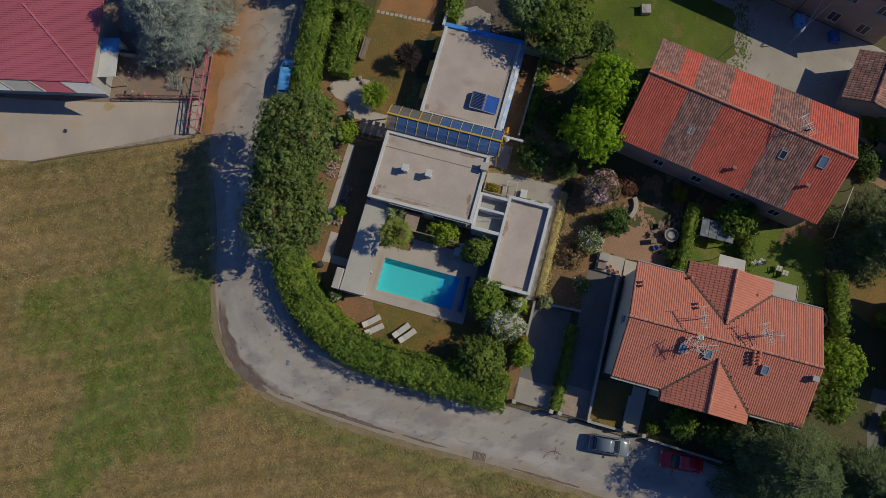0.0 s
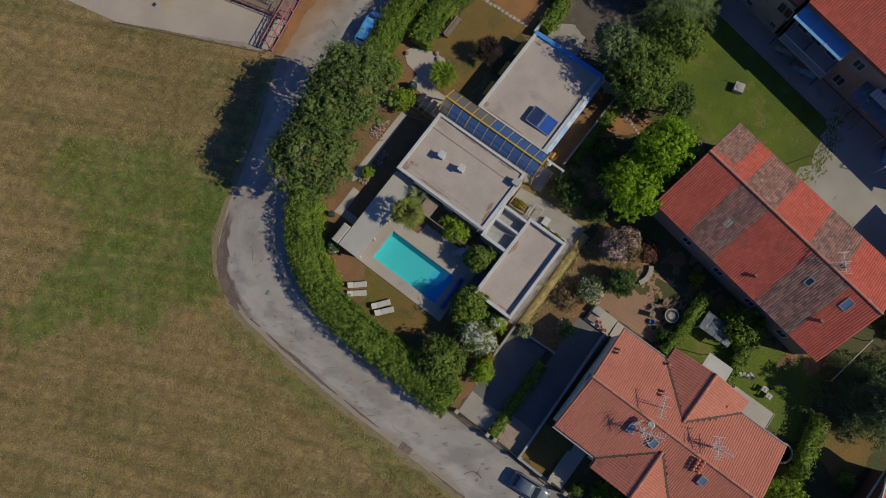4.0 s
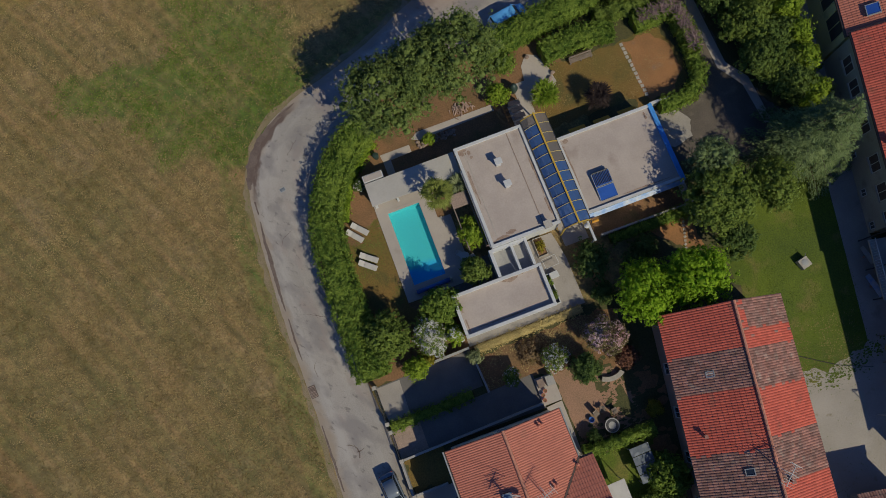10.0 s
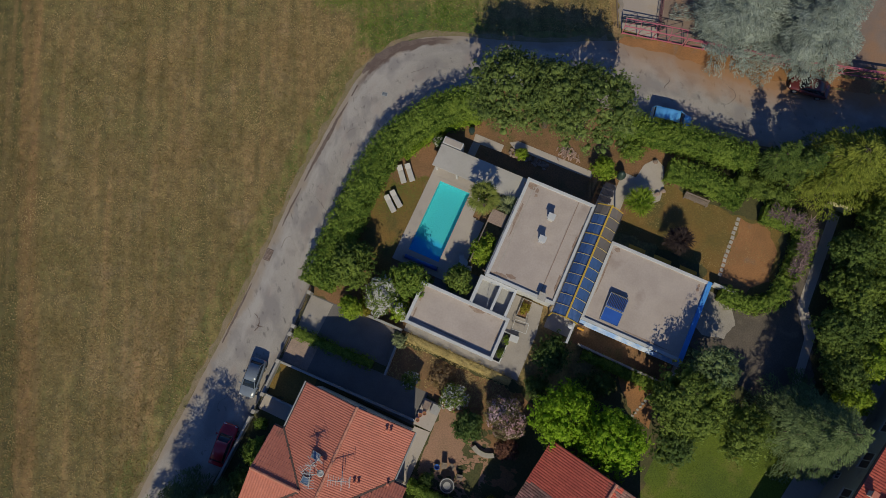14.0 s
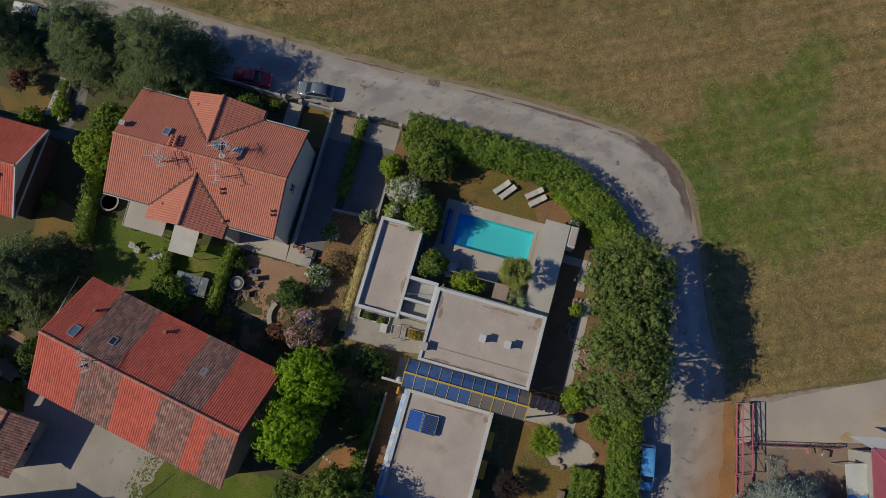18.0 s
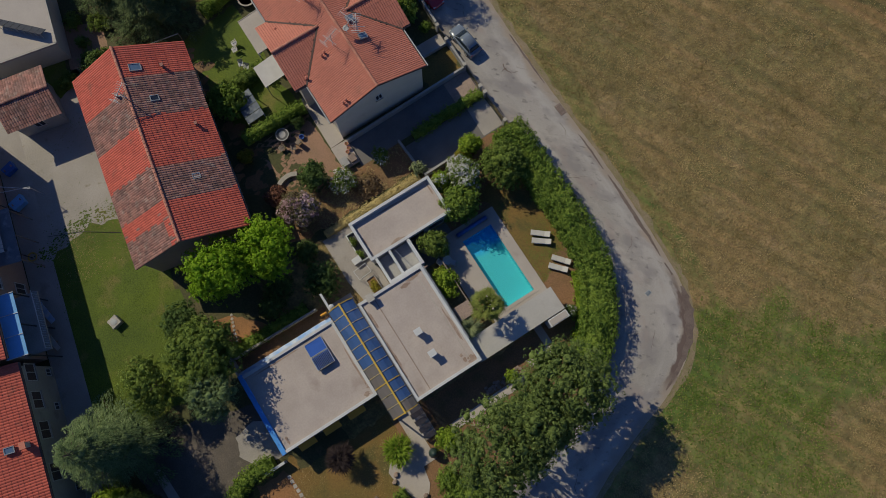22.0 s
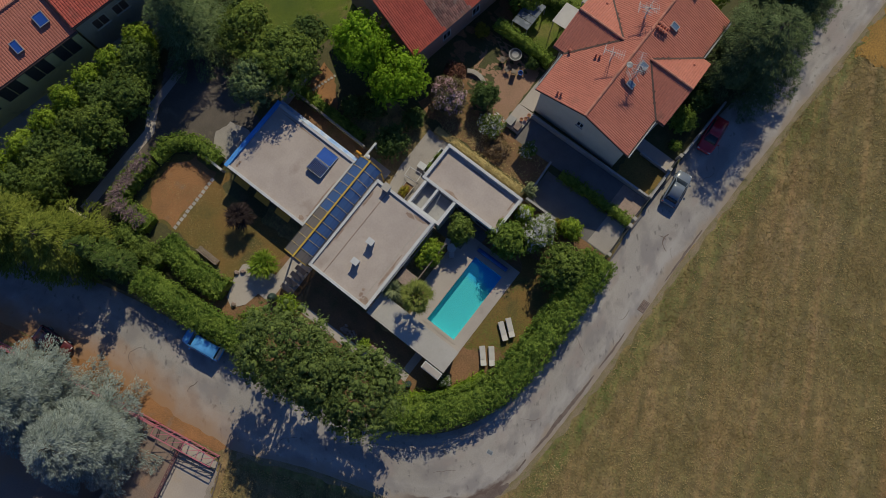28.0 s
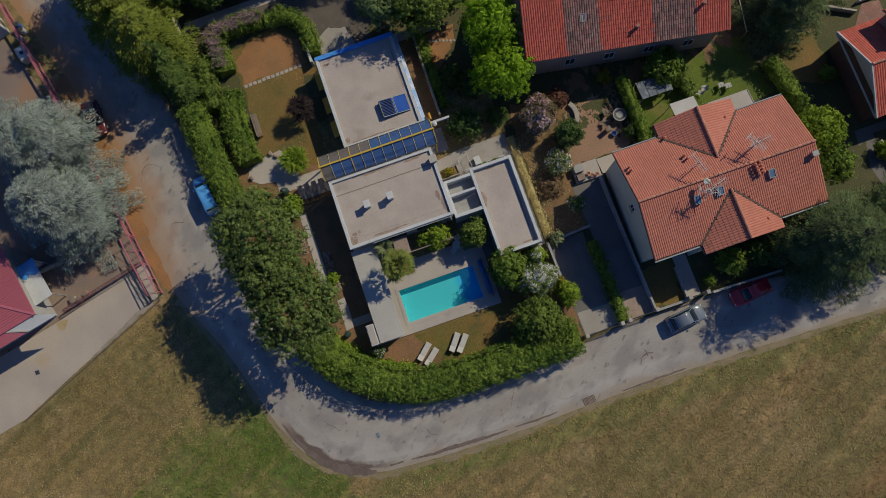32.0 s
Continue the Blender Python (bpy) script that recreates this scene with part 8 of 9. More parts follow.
part("pole", Geo().tube(ep(-19.6, 0.5, 3.4), ep(-18.2, -3.2, 2.6), 0.04, n=5), M_WHITE, line)
part("pole", Geo().tube(ep(-18.7, 0.5, 3.2), ep(-18.4, -3.2, 2.6), 0.04, n=5), M_WHITE, line)
part("post", Geo().tube(ep(-18.3, -3.2, 0), ep(-18.3, -3.2, 2.65), 0.05, n=6), M_STEEL, line)
lone("farm_pavement", Geo().prism(epoly(-26, 46, -2.3, 0.5), 0, 0.02), M_TERRACE, "grey concrete strip along the farm wall", "pavement", "structure")
for u, w in ((5.6, 0.7), (-4.0, 5.0), (-9.0, 5.5)):
    q = ep(u, w, 6.1 + w * 0.44 if u > 0 else 8.8)
    c = thing("chimney", "squat brick chimney on the farm roof", "chimney", q[0], q[1], q[2] - 0.2, E_DEG, "chimneys of the farm")
    part("shaft", Geo().box(-0.2, 0.2, -0.24, 0.24, 0, 0.9), M_CREAM, c, local=True)
    part("cap", Geo().box(-0.27, 0.27, -0.31, 0.31, 0.95, 1.02), M_TILE, c, local=True)
    for a in (-0.2, 0.2):
        part("spacer", Geo().box(a * 0.8 - 0.03, a * 0.8 + 0.03, -0.2, 0.2, 0.9, 0.95), M_CREAM, c, local=True)

# clutter along the farm wall
hz = thing("hose_coil", "coiled yellow garden hose by the farm wall", "hose", 47.4, -17.6, 0.02)
for k in range(4):
    ring = [(0.36 + 0.03 * k) * math.cos(a * math.pi / 9) for a in range(19)], [(0.36 + 0.03 * k) * math.sin(a * math.pi / 9) for a in range(19)]
    loop_g = Geo()
    for a in range(18):
        loop_g.tube((ring[0][a], ring[1][a], 0.03 + 0.03 * (k % 2)), (ring[0][a + 1], ring[1][a + 1], 0.03 + 0.03 * (k % 2)), 0.025, n=5, cap=False)
    part("loop", loop_g, M_YELLOW, hz, local=True)
for x, y, d, lx, ly, h, mat, label in ((46.0, -23.1, 12, 1.5, 1.1, 0.7, M_SKYSHEET, "pale blue sheeted stack against the farm wall"), (45.2, -26.8, 12, 1.3, 1.0, 0.6, M_BLUECOVER, "dark blue covered stack against the farm wall"),
                                      (48.6, -11.7, 12, 0.7, 2.4, 0.5, M_BLUEWHITE, "faded blue bench along the farm wall"), (49.3, -8.8, 12, 0.6, 1.9, 0.5, M_CLOTH, "white garden bench along the farm wall")):
    bxx = thing("covered_stack" if h > 0.55 else "wall_bench", label, "stack" if h > 0.55 else "bench", x, y, 0.02, d)
    part("body" if h > 0.55 else "seat", Geo().prism([(-lx / 2, -ly / 2), (lx / 2, -ly / 2 + 0.08), (lx / 2 - 0.06, ly / 2), (-lx / 2 + 0.1, ly / 2 - 0.05)], 0.0 if h > 0.55 else h - 0.06, h), mat, bxx, local=True, bevel=0.03)
    for a in (-1, 1):
        part("weight" if h > 0.55 else "leg", Geo().box(a * lx * 0.3 - 0.06, a * lx * 0.3 + 0.06, -0.1, 0.1, h if h > 0.55 else 0.0, h + 0.1 if h > 0.55 else h - 0.06), M_STONE, bxx, local=True)
wire = thing("garden_hose", "thin dark hose lying across the farm lawn", "hose", 44.0, -14.5, 0.02)
run_pts = smooth_line([(45.2, -18.6), (43.8, -18.0), (42.4, -17.4), (41.0, -16.5), (38.9, -15.1)], 0.4)
hose_g = Geo()
for a, b in zip(run_pts, run_pts[1:]):
    hose_g.tube((a[0], a[1], 0.04), (b[0], b[1], 0.04), 0.03, n=5, cap=False)
part("hose", hose_g, M_DARK, wire)
# well on the lawn
well = thing("well_block", "square pale concrete well block with lid", "well", 43.42, -7.37, 0, 14)
part("block", Geo().box(-0.5, 0.5, -0.5, 0.5, 0, 0.62), M_PALESTONE, well, local=True, bevel=0.03)
part("lid", Geo().lathe(0, 0, [(0.3, 0.62), (0.32, 0.66), (0.1, 0.67)]), M_STEEL, well, local=True)
part("pump_handle", Geo().tube((0.42, 0.3, 0.5), (0.55, 0.75, 0.75), 0.03), M_DARK, well, local=True)

# shed in the farmyard
sd = thing("shed", "small farm shed with brown tile roof", "shed", 40.2, -30.4, 0)
part("wall", Geo().prism([(37.6, -32.6), (41.9, -33.2), (42.2, -29.1), (37.9, -28.2)], 0, 3.3), M_GREYWALL, sd)
SHED_N, SHED_R, SHED_S = [(37.2, -27.5, 3.3), (42.5, -28.6, 3.3)], [(36.9, -30.0, 4.3), (42.35, -30.9, 4.3)], [(36.7, -32.9, 3.3), (42.2, -33.6, 3.3)]
part("roof_slab", Geo().slab([SHED_S[0], SHED_S[1], SHED_R[1], SHED_R[0]], 0.12), M_MORTAR, sd)
part("roof_slab", Geo().slab([SHED_R[0], SHED_R[1], SHED_N[1], SHED_N[0]], 0.12), M_MORTAR, sd)
for low in (SHED_N, SHED_S):
    fall = Vector(low[0]) - Vector(SHED_R[0])
    tile_part("tiles", tiles(SHED_R[0], Vector(SHED_R[1]) - Vector(SHED_R[0]), fall, 5.45, fall.length, pu=0.25, pv=0.4, rise=1.0), M_TILE_OLD, sd, "weathered brown roof tiles")
ridge_caps((*SHED_R[0][:2], 4.37), (*SHED_R[1][:2], 4.37), M_TILE_OLD, sd)
window(sd, (40.0, -28.62, 1.7), 0.9, 0.9, 78)
# flat-roofed house behind the shed
fh = thing("flat_roofed_house", "flat-roofed house with grey roof and solar panels", "house", 37, -40, 0)
FH = [(34.2, -33.9), (32.6, -40.5), (31.6, -45.5), (40.6, -47.5), (43, -36), (40.0, -35.0)]
part("wall", Geo().prism([(34.5, -34.4), (32.95, -40.5), (32.0, -45.1), (40.3, -47.0), (42.5, -36.4), (39.9, -35.5)], 0, 3.6), M_CREAM, fh)
part("roof_deck", Geo().prism(FH, 3.6, 3.85), M_PAVE, fh, "pale grey concrete roof deck")
for i in range(len(FH)):
    p, q = FH[i], FH[(i + 1) % len(FH)]
    part("coping", Geo().beam((*p, 3.92), (*q, 3.92), 0.2, 0.14), M_PALESTONE, fh)
row = thing("photovoltaic_row", "row of dark photovoltaic modules on the flat roof", "solar array", 36, -37.2, 3.85)
for k in range(8):
    p, q = Vector((34.3, -35.5)).lerp(Vector((37.9, -39.2)), k / 8), Vector((34.3, -35.5)).lerp(Vector((37.9, -39.2)), (k + 0.94) / 8)
    o = Vector((0.62, 0.6))
    part("module", Geo().slab([(p.x, p.y, 4.2), (p.x + o.x, p.y + o.y, 4.75), (q.x + o.x, q.y + o.y, 4.75), (q.x, q.y, 4.2)], 0.05), M_DARK, row)
    part("stand", Geo().beam((p.x + o.x, p.y + o.y, 3.85), (p.x + o.x, p.y + o.y, 4.7), 0.05, 0.05), M_STEEL, row)
pole = thing("clothes_pole", "thin pale pole fence behind the farmhouse", "fence", 25.2, -30.0, 0)
part("rail", Geo().beam((23.7, -29.8, 1.6), (29.2, -30.8, 1.6), 0.06, 0.06), M_CLOTH, pole)
for k in range(4):
    p = Vector((23.7, -29.8)).lerp(Vector((29.2, -30.8)), k / 3)
    part("post", Geo().beam((p.x, p.y, 0), (p.x, p.y, 1.6), 0.06, 0.06), M_WOOD, pole)

# ---- neighbour's low house in the south ----
nb = thing("bungalow", "low house with red tiled gable roof and white verge", "house", 15.5, -43, 0)
NX0, NX1, NXR, NY0, NY1, NE, NR = 10.9, 20.1, 15.5, -52.0, -37.0, 3.4, 5.9
# Wall colour is darkened to stand for the shade below the eaves.
part("wall", Geo().box(NX0 + 0.5, NX1 - 0.5, NY0, NY1 - 0.6, 0, NE), M_SHADEWALL, nb, "ground floor wall darkened for the shade below the gable")
part("gable", Geo().add([(NX0 + 0.5, NY1 - 0.7, NE), (NX1 - 0.5, NY1 - 0.7, NE), (NXR, NY1 - 0.7, NR - 0.15), (NX0 + 0.5, NY1 - 0.6, NE), (NX1 - 0.5, NY1 - 0.6, NE), (NXR, NY1 - 0.6, NR - 0.15)],
                        [(0, 1, 2), (5, 4, 3), (0, 3, 4, 1), (1, 4, 5, 2), (2, 5, 3, 0)]), M_CREAM, nb)
part("roof_slab", Geo().slab([(NX0, NY1, NE), (NX0, NY0, NE), (NXR, NY0, NR), (NXR, NY1, NR)], 0.14), M_MORTAR, nb)
part("roof_slab", Geo().slab([(NX1, NY0, NE), (NX1, NY1, NE), (NXR, NY1, NR), (NXR, NY0, NR)], 0.14), M_MORTAR, nb)
nrun = math.hypot(NXR - NX0, NR - NE)
tile_part("tiles", tiles((NXR, NY0, NR), (0, 1, 0), (-1, 0, (NE - NR) / (NXR - NX0)), NY1 - NY0, nrun), M_TILE_RED, nb, "rows of red roof tiles")
tile_part("tiles", tiles((NXR, NY0, NR), (0, 1, 0), (1, 0, (NE - NR) / (NXR - NX0)), NY1 - NY0, nrun), M_TILE_RED, nb, "rows of red roof tiles")
ridge_caps((NXR, NY0, NR + 0.09), (NXR, NY1, NR + 0.09), M_RIDGE, nb)
for x in (NX0, NX1):
    part("verge_board", Geo().beam((x, NY1 + 0.05, NE + 0.02), (NXR, NY1 + 0.05, NR + 0.02), 0.12, 0.22), M_WHITE, nb)
part("tie_beam", Geo().beam((NX0, NY1 + 0.05, NE - 0.1), (NX1, NY1 + 0.05, NE - 0.1), 0.12, 0.16), M_WHITE, nb)
# side wing
BX0, BX1, BXR, BY0, BY1, BE, BRD = 14.6, 20.2, 17.4, -52.0, -40.4, 5.5, 7.3
part("wing_wall", Geo().box(BX0 + 0.4, BX1 - 0.4, BY0, BY1 - 0.4, 0, BE - 0.05), M_PINKWALL, nb, "taller rear block")
part("gable", Geo().add([(x, y, z) for y in (BY1 - 0.5, BY1 - 0.4) for x, z in ((BX0 + 0.4, BE - 0.05), (BX1 - 0.4, BE - 0.05), (BXR, BRD - 0.15))], [(0, 1, 2), (5, 4, 3), (0, 3, 4, 1), (1, 4, 5, 2), (2, 5, 3, 0)]), M_PINKWALL, nb)
for xe in (BX0, BX1):
    pts = [(xe, BY1, BE), (xe, BY0, BE), (BXR, BY0, BRD), (BXR, BY1, BRD)]
    part("roof_slab", Geo().slab(pts if xe < BXR else [pts[1], pts[0], pts[3], pts[2]], 0.14), M_MORTAR, nb)
    drop = Vector((xe - BXR, 0, BE - BRD))
    tile_part("tiles", tiles((BXR, BY0, BRD), (0, 1, 0), drop, BY1 - BY0, drop.length), M_TILE_RED, nb, "rows of red roof tiles")
ridge_caps((BXR, BY0, BRD + 0.09), (BXR, BY1, BRD + 0.09), M_RIDGE, nb)
WE, WZ = Vector((21.6, -51.0, 3.7)), Vector((19.4, -51.0, 4.9))
part("side_wing", Geo().box(19.6, 21.3, -51.0, -45.2, 0, 3.65), M_CREAM, nb, "narrow wing beside the terrace")
part("roof_slab", Geo().slab([(21.6, -51.0, 3.7), (21.6, -44.9, 3.7), (19.4, -44.9, 4.9), (19.4, -51.0, 4.9)], 0.12), M_MORTAR, nb)
tile_part("tiles", tiles(WZ, (0, 1, 0), WE - WZ, 6.1, (WE - WZ).length), M_TILE_RED, nb, "rows of red roof tiles")
part("verge_board", Geo().beam((21.6, -44.85, 3.7), (19.4, -44.85, 4.9), 0.1, 0.2), M_WHITE, nb)
lone("garden_wall", Geo().beam((23.4, -45.2, 0.3), (23.3, -42.3, 0.3), 0.18, 0.6), M_CLOTH, "low white garden wall beside the terrace", "wall", "structure")
sheet("bungalow_terrace", [(20.2, -44.6), (22.8, -44.6), (23.1, -42.8), (21.0, -41.2), (20.2, -41.2)], 0.02, M_TILE_OLD, "dark red tiled terrace", "terrace")
hedge("hedge", "low hedge between path and ramp", [(4.7, -39.25), (6.5, -39.1), (8.3, -39.0)], 0.8, 0.8, L_OLIVE, 24, wild=0.2)
sheet("ramp", [(4.3, -38.4), (4.2, -37.1), (6.8, -36.6), (9.9, -37.3), (10.2, -38.2)], 0.02, M_DRIVE, "grey concrete ramp beside the neighbour's house", "ramp")
for x, y, l, d in ((23.6, -39.5, 5, 60), (6.7, -38.57, 4.7, 4)):
    lone("garden_wall", Geo().obox(x, y, 0, 0.6, l, 0.2, d), M_PALESTONE, "low pale garden wall", "wall", "structure")
sheet("bungalow_drive", [(9.2, -36.4), (10.8, -36.6), (10.8, -45), (10.0, -45), (10.0, -38.3)], 0.018, M_DRIVE, "grey drive beside the neighbour's house", "driveway")

# ---- depot with the pink fence ----
dep = thing("depot_hall", "industrial hall with crimson sheet-metal roof", "hall", 24, 54, 0)
D0, D1, D2, D3 = (19.3, 44.6), (28.6, 46.6), (24.4, 66), (15.0, 64)
part("wall", Geo().prism([(19.6, 45.3), (27.2, 46.9), (23.1, 65.6), (15.5, 63.9)], 0, 4.75), M_GREYWALL, dep)
part("roof_slab", Geo().slab([(*D0, 4.9), (*D1, 4.9), (*D2, 4.9), (*D3, 4.9)], 0.15), M_PINKMETAL, dep)
du = Vector((D1[0] - D0[0], D1[1] - D0[1]))
dv = Vector((D3[0] - D0[0], D3[1] - D0[1]))
for k in range(40):
    a = Vector(D0) + du * (k + 0.5) / 40
    b = a + dv
    part("roof_rib", Geo().beam((a.x, a.y, 4.92), (b.x, b.y, 4.92), 0.07, 0.045), M_PINKMETAL, dep)
a, b = Vector(D0), Vector(D0) + du * 0.87 + dv * 0.42
part("flashing", Geo().beam((a.x, a.y, 4.97), (b.x, b.y, 4.97), 0.22, 0.05), M_PINKPAINT, dep, "paler flashing strip across the roof")
for k, mat in enumerate((M_WHITE, M_PINKMETAL, M_GREYWALL, M_WHITE, M_PINKMETAL)):
    a = Vector(D0) + dv * (0.005 + 0.165 * k)
    b = Vector(D0) + dv * (0.16 + 0.165 * k)
    o = -du.normalized() * 0.95 - dv.normalized() * 1.75
    canopy = part("side_canopy", Geo().slab([(a.x, a.y, 4.72), (b.x, b.y, 4.72), (b.x + o.x, b.y + o.y, 4.35), (a.x + o.x, a.y + o.y, 4.35)], 0.06), mat, dep, "slanting canopy over the hall's doors")
    part("edge_trim", Geo().beam((b.x, b.y, 4.74), (b.x + o.x, b.y + o.y, 4.37), 0.12, 0.1), M_PALESTONE, canopy)
shl = thing("site_shelter", "flat white-roofed shelter beside the hall", "shelter", 22.8, 45.5, 0)
part("roof_sheet", Geo().slab([(20.3, 46.4, 2.9), (21.1, 43.7, 2.9), (25.2, 44.7, 2.9), (24.5, 47.3, 2.9)], 0.12), M_WHITE, shl)
for x, y in ((20.5, 46.2), (21.3, 43.9), (25.0, 44.9), (24.3, 47.1)):
    part("post", Geo().tube((x, y, 0), (x, y, 2.8), 0.06), M_STEEL, shl)
# Blue sheet paints the cedar's shade onto the white roof.
shade_outline = [(24.62, 47.3), (25.25, 44.65), (23.75, 44.32), (23.5, 44.8), (23.75, 45.3), (23.3, 45.7), (23.55, 46.2), (23.25, 46.6), (23.4, 47.02)]
part("tarpaulin", Geo().prism(shade_outline, 2.904, 2.93), M_STRONGBLUE, shl, "cedar's shade painted as a blue sheet on the roof")
part("back_wall", Geo().beam((24.4, 47.0, 1.4), (25.1, 44.8, 1.4), 0.08, 2.7), M_WHITE, shl)
for k, (x, y, c) in enumerate(((20.6, 43.2, M_PALESTONE), (20.4, 42.5, M_TILE), (20.7, 41.8, M_PINKPAINT))):
    cr = thing("storage_crate", "stacked crate beside the shelter", "crate", x, y, 0, 12 * k, "crates by the shelter")
    part("box", Geo().box(-0.3, 0.3, -0.25, 0.25, 0, 0.45), c, cr, local=True, bevel=0.02)
    part("lid", Geo().box(-0.32, 0.32, -0.27, 0.27, 0.45, 0.5), M_WOOD, cr, local=True)


def truss_fence(name, label, p, q, h, mat, bay=1.4, depth=0.35):
    """Two rails with uprights and crossed braces."""
    p, q = Vector(p), Vector(q)
    d = (q - p)
    n = max(2, int(d.length / bay))
    s = Vector((-d.y, d.x)).normalized() * depth
    ob = thing(name, label, "fence", p.x, p.y, 0)
    for z in (0.25, h):
        part("rail", Geo().beam((p.x, p.y, z), (q.x, q.y, z), 0.08, 0.08), mat, ob)
    part("rail", Geo().beam((p.x + s.x, p.y + s.y, h), (q.x + s.x, q.y + s.y, h), 0.07, 0.07), mat, ob)
    for k in range(n + 1):
        a = p + d * k / n
        part("upright", Geo().beam((a.x, a.y, 0), (a.x, a.y, h), 0.07, 0.07), mat, ob)
        part("strut", Geo().beam((a.x, a.y, h), (a.x + s.x, a.y + s.y, h), 0.06, 0.06), mat, ob)
        if k < n:
            b = p + d * (k + 1) / n
            part("brace", Geo().beam((a.x, a.y, 0.25), (b.x, b.y, h), 0.035, 0.035), mat, ob)
            part("brace", Geo().beam((a.x, a.y, h), (b.x + s.x, b.y + s.y, h), 0.035, 0.035), mat, ob)
    return ob


truss_fence("sliding_gate", "pink steel lattice sliding gate of the depot", (18.3, 34.4), (24.6, 35.6), 1.7, M_PINKPAINT, 1.3, 0.9)
truss_fence("gate_rail", "dark steel gate frame on the concrete", (17.9, 35.6), (22.1, 36.6), 0.5, M_DARK, 1.6, 0.5)
truss_fence("fence", "pink painted fence along the lane", (24.8, 35.6), (34.5, 37.5), 1.5, M_PINKPAINT, 1.9, 0.15)
truss_fence("fence", "pink painted fence further along the lane", (34.7, 37.55), (54, 42.3), 1.5, M_PINKPAINT, 1.9, 0.15)
truss_fence("fence", "rusty pink track fence between yard and forecourt", (21.9, 35.5), (19.8, 44.2), 0.9, M_RUSTPINK, 1.1, 0.25)
lone("yard_wall", Geo().beam((24.4, 45.7, 0.45), (25.1, 39.2, 0.45), 0.18, 0.9), M_PALESTONE, "low pale wall across the depot yard", "wall", "structure")
lone("lot_kerb", Geo().beam((17.7, 34.9, 0.06), (10.6, 50.9, 0.06), 0.1, 0.1), M_DAMP, "low concrete kerb of the forecourt", "kerb", "structure")
debris = thing("gravel_drift", "pinkish gravel washed along the forecourt's edge", "gravel", 16, 40, 0, kind="structure")
for pts, widths in (([(17.75, 35.7), (16.9, 37.6), (15.7, 40.2), (14.3, 43.2)], (0.35, 0.5, 0.3, 0.12)), ([(21.6, 37.0), (21.1, 39.2), (20.6, 41.2), (20.2, 43.4)], (0.2, 0.35, 0.3, 0.2))):
    part("drift", ribbon(pts, widths, 0.0255, rng, 0.5), M_SHOULDER, debris)
sheet("rust_stain", [(19.0, 44.2), (17.9, 44.9), (18.2, 45.6), (19.0, 45.4)], 0.0245, M_RUST, "ochre rust stain on the forecourt", "ground patch")
dr = thing("drain_cover", "small dark drain cover in the forecourt", "drain cover", 14.8, 48.6, 0.02)
part("lid", Geo().box(-0.2, 0.2, -0.2, 0.2, 0, 0.02), M_DARK, dr, local=True)
part("rim", Geo().box(-0.26, 0.26, -0.26, 0.26, 0, 0.01), M_STEEL, dr, local=True)

tank = thing("water_tank", "white plastic water tank behind the pink fence", "tank", 47.4, 41.4, 0, 15)
part("body", Geo().box(-0.8, 0.8, -0.55, 0.55, 0.1, 1.2), M_CLOTH, tank, local=True, bevel=0.08)
part("cap", Geo().lathe(0, 0, [(0.22, 1.2), (0.2, 1.28), (0.05, 1.3)]), M_DARK, tank, local=True)
for a in (-0.6, 0.6):
    part("skid", Geo().box(a - 0.08, a + 0.08, -0.5, 0.5, 0, 0.1), M_WOOD, tank, local=True)
shed2 = thing("tool_shed", "small white tool shed beside the depot fence", "shed", 51.5, 43.6, 0, 15)
part("wall", Geo().box(-1.0, 1.0, -0.8, 0.8, 0, 1.9), M_WHITE, shed2, local=True)
part("roof_sheet", Geo().slab([(-1.15, -0.95, 1.95), (1.15, -0.95, 1.95), (1.15, 0.95, 2.2), (-1.15, 0.95, 2.2)], 0.06), M_CLOTH, shed2, local=True)
part("door", Geo().box(-0.4, 0.4, -0.83, -0.8, 0.05, 1.8), M_WOOD, shed2, local=True)
for k, (x, y, c) in enumerate(((50.2, 41.0, M_CLOTH), (50.9, 41.3, M_BLUECOVER), (49.6, 41.6, M_CLOTH))):
    dm = thing("drum", "upright plastic drum by the depot fence", "drum", x, y, 0, group="drums by the fence")
    part("body", Geo().lathe(0, 0, [(0.28, 0), (0.3, 0.3), (0.28, 0.6), (0.3, 0.85), (0.26, 0.9)], 12), c, dm, local=True)
    part("lid", Geo().lathe(0, 0, [(0.27, 0.9), (0.27, 0.94), (0.05, 0.95)], 12), M_DARK, dm, local=True)

# ---- garden things ----
bench = thing("garden_bench", "weathered slatted wooden garden bench", "bench", 31.7, 20.25, 0, 0)
for k in range(5):
    part("slat", Geo().box(-1.25, 1.25, -0.24 + k * 0.1, -0.16 + k * 0.1, 0.42, 0.46), M_WOOD, bench, local=True)
for k in range(3):
    part("back_slat", Geo().box(-1.25, 1.25, 0.27, 0.31, 0.5 + k * 0.13, 0.59 + k * 0.13), M_WOOD, bench, local=True)
for x in (-1.15, 0, 1.15):
    part("leg", Geo().box(x - 0.05, x + 0.05, -0.22, -0.14, 0, 0.42).box(x - 0.05, x + 0.05, 0.24, 0.32, 0, 0.88), M_WOOD, bench, local=True)
r5 = random.Random(5)
step = thing("stepping_stones", "row of square pale stepping stones across the lawn", "stepping stones", 36.35, 17, 0)
for k in range(13):
    part("stone", Geo().obox(36.38 + 0.02 * k - 0.1 + r5.uniform(-0.03, 0.03), 20.2 - k * 0.5, 0.018, 0.05, 0.34, 0.36, r5.uniform(-6, 6)), M_PALESTONE, step)
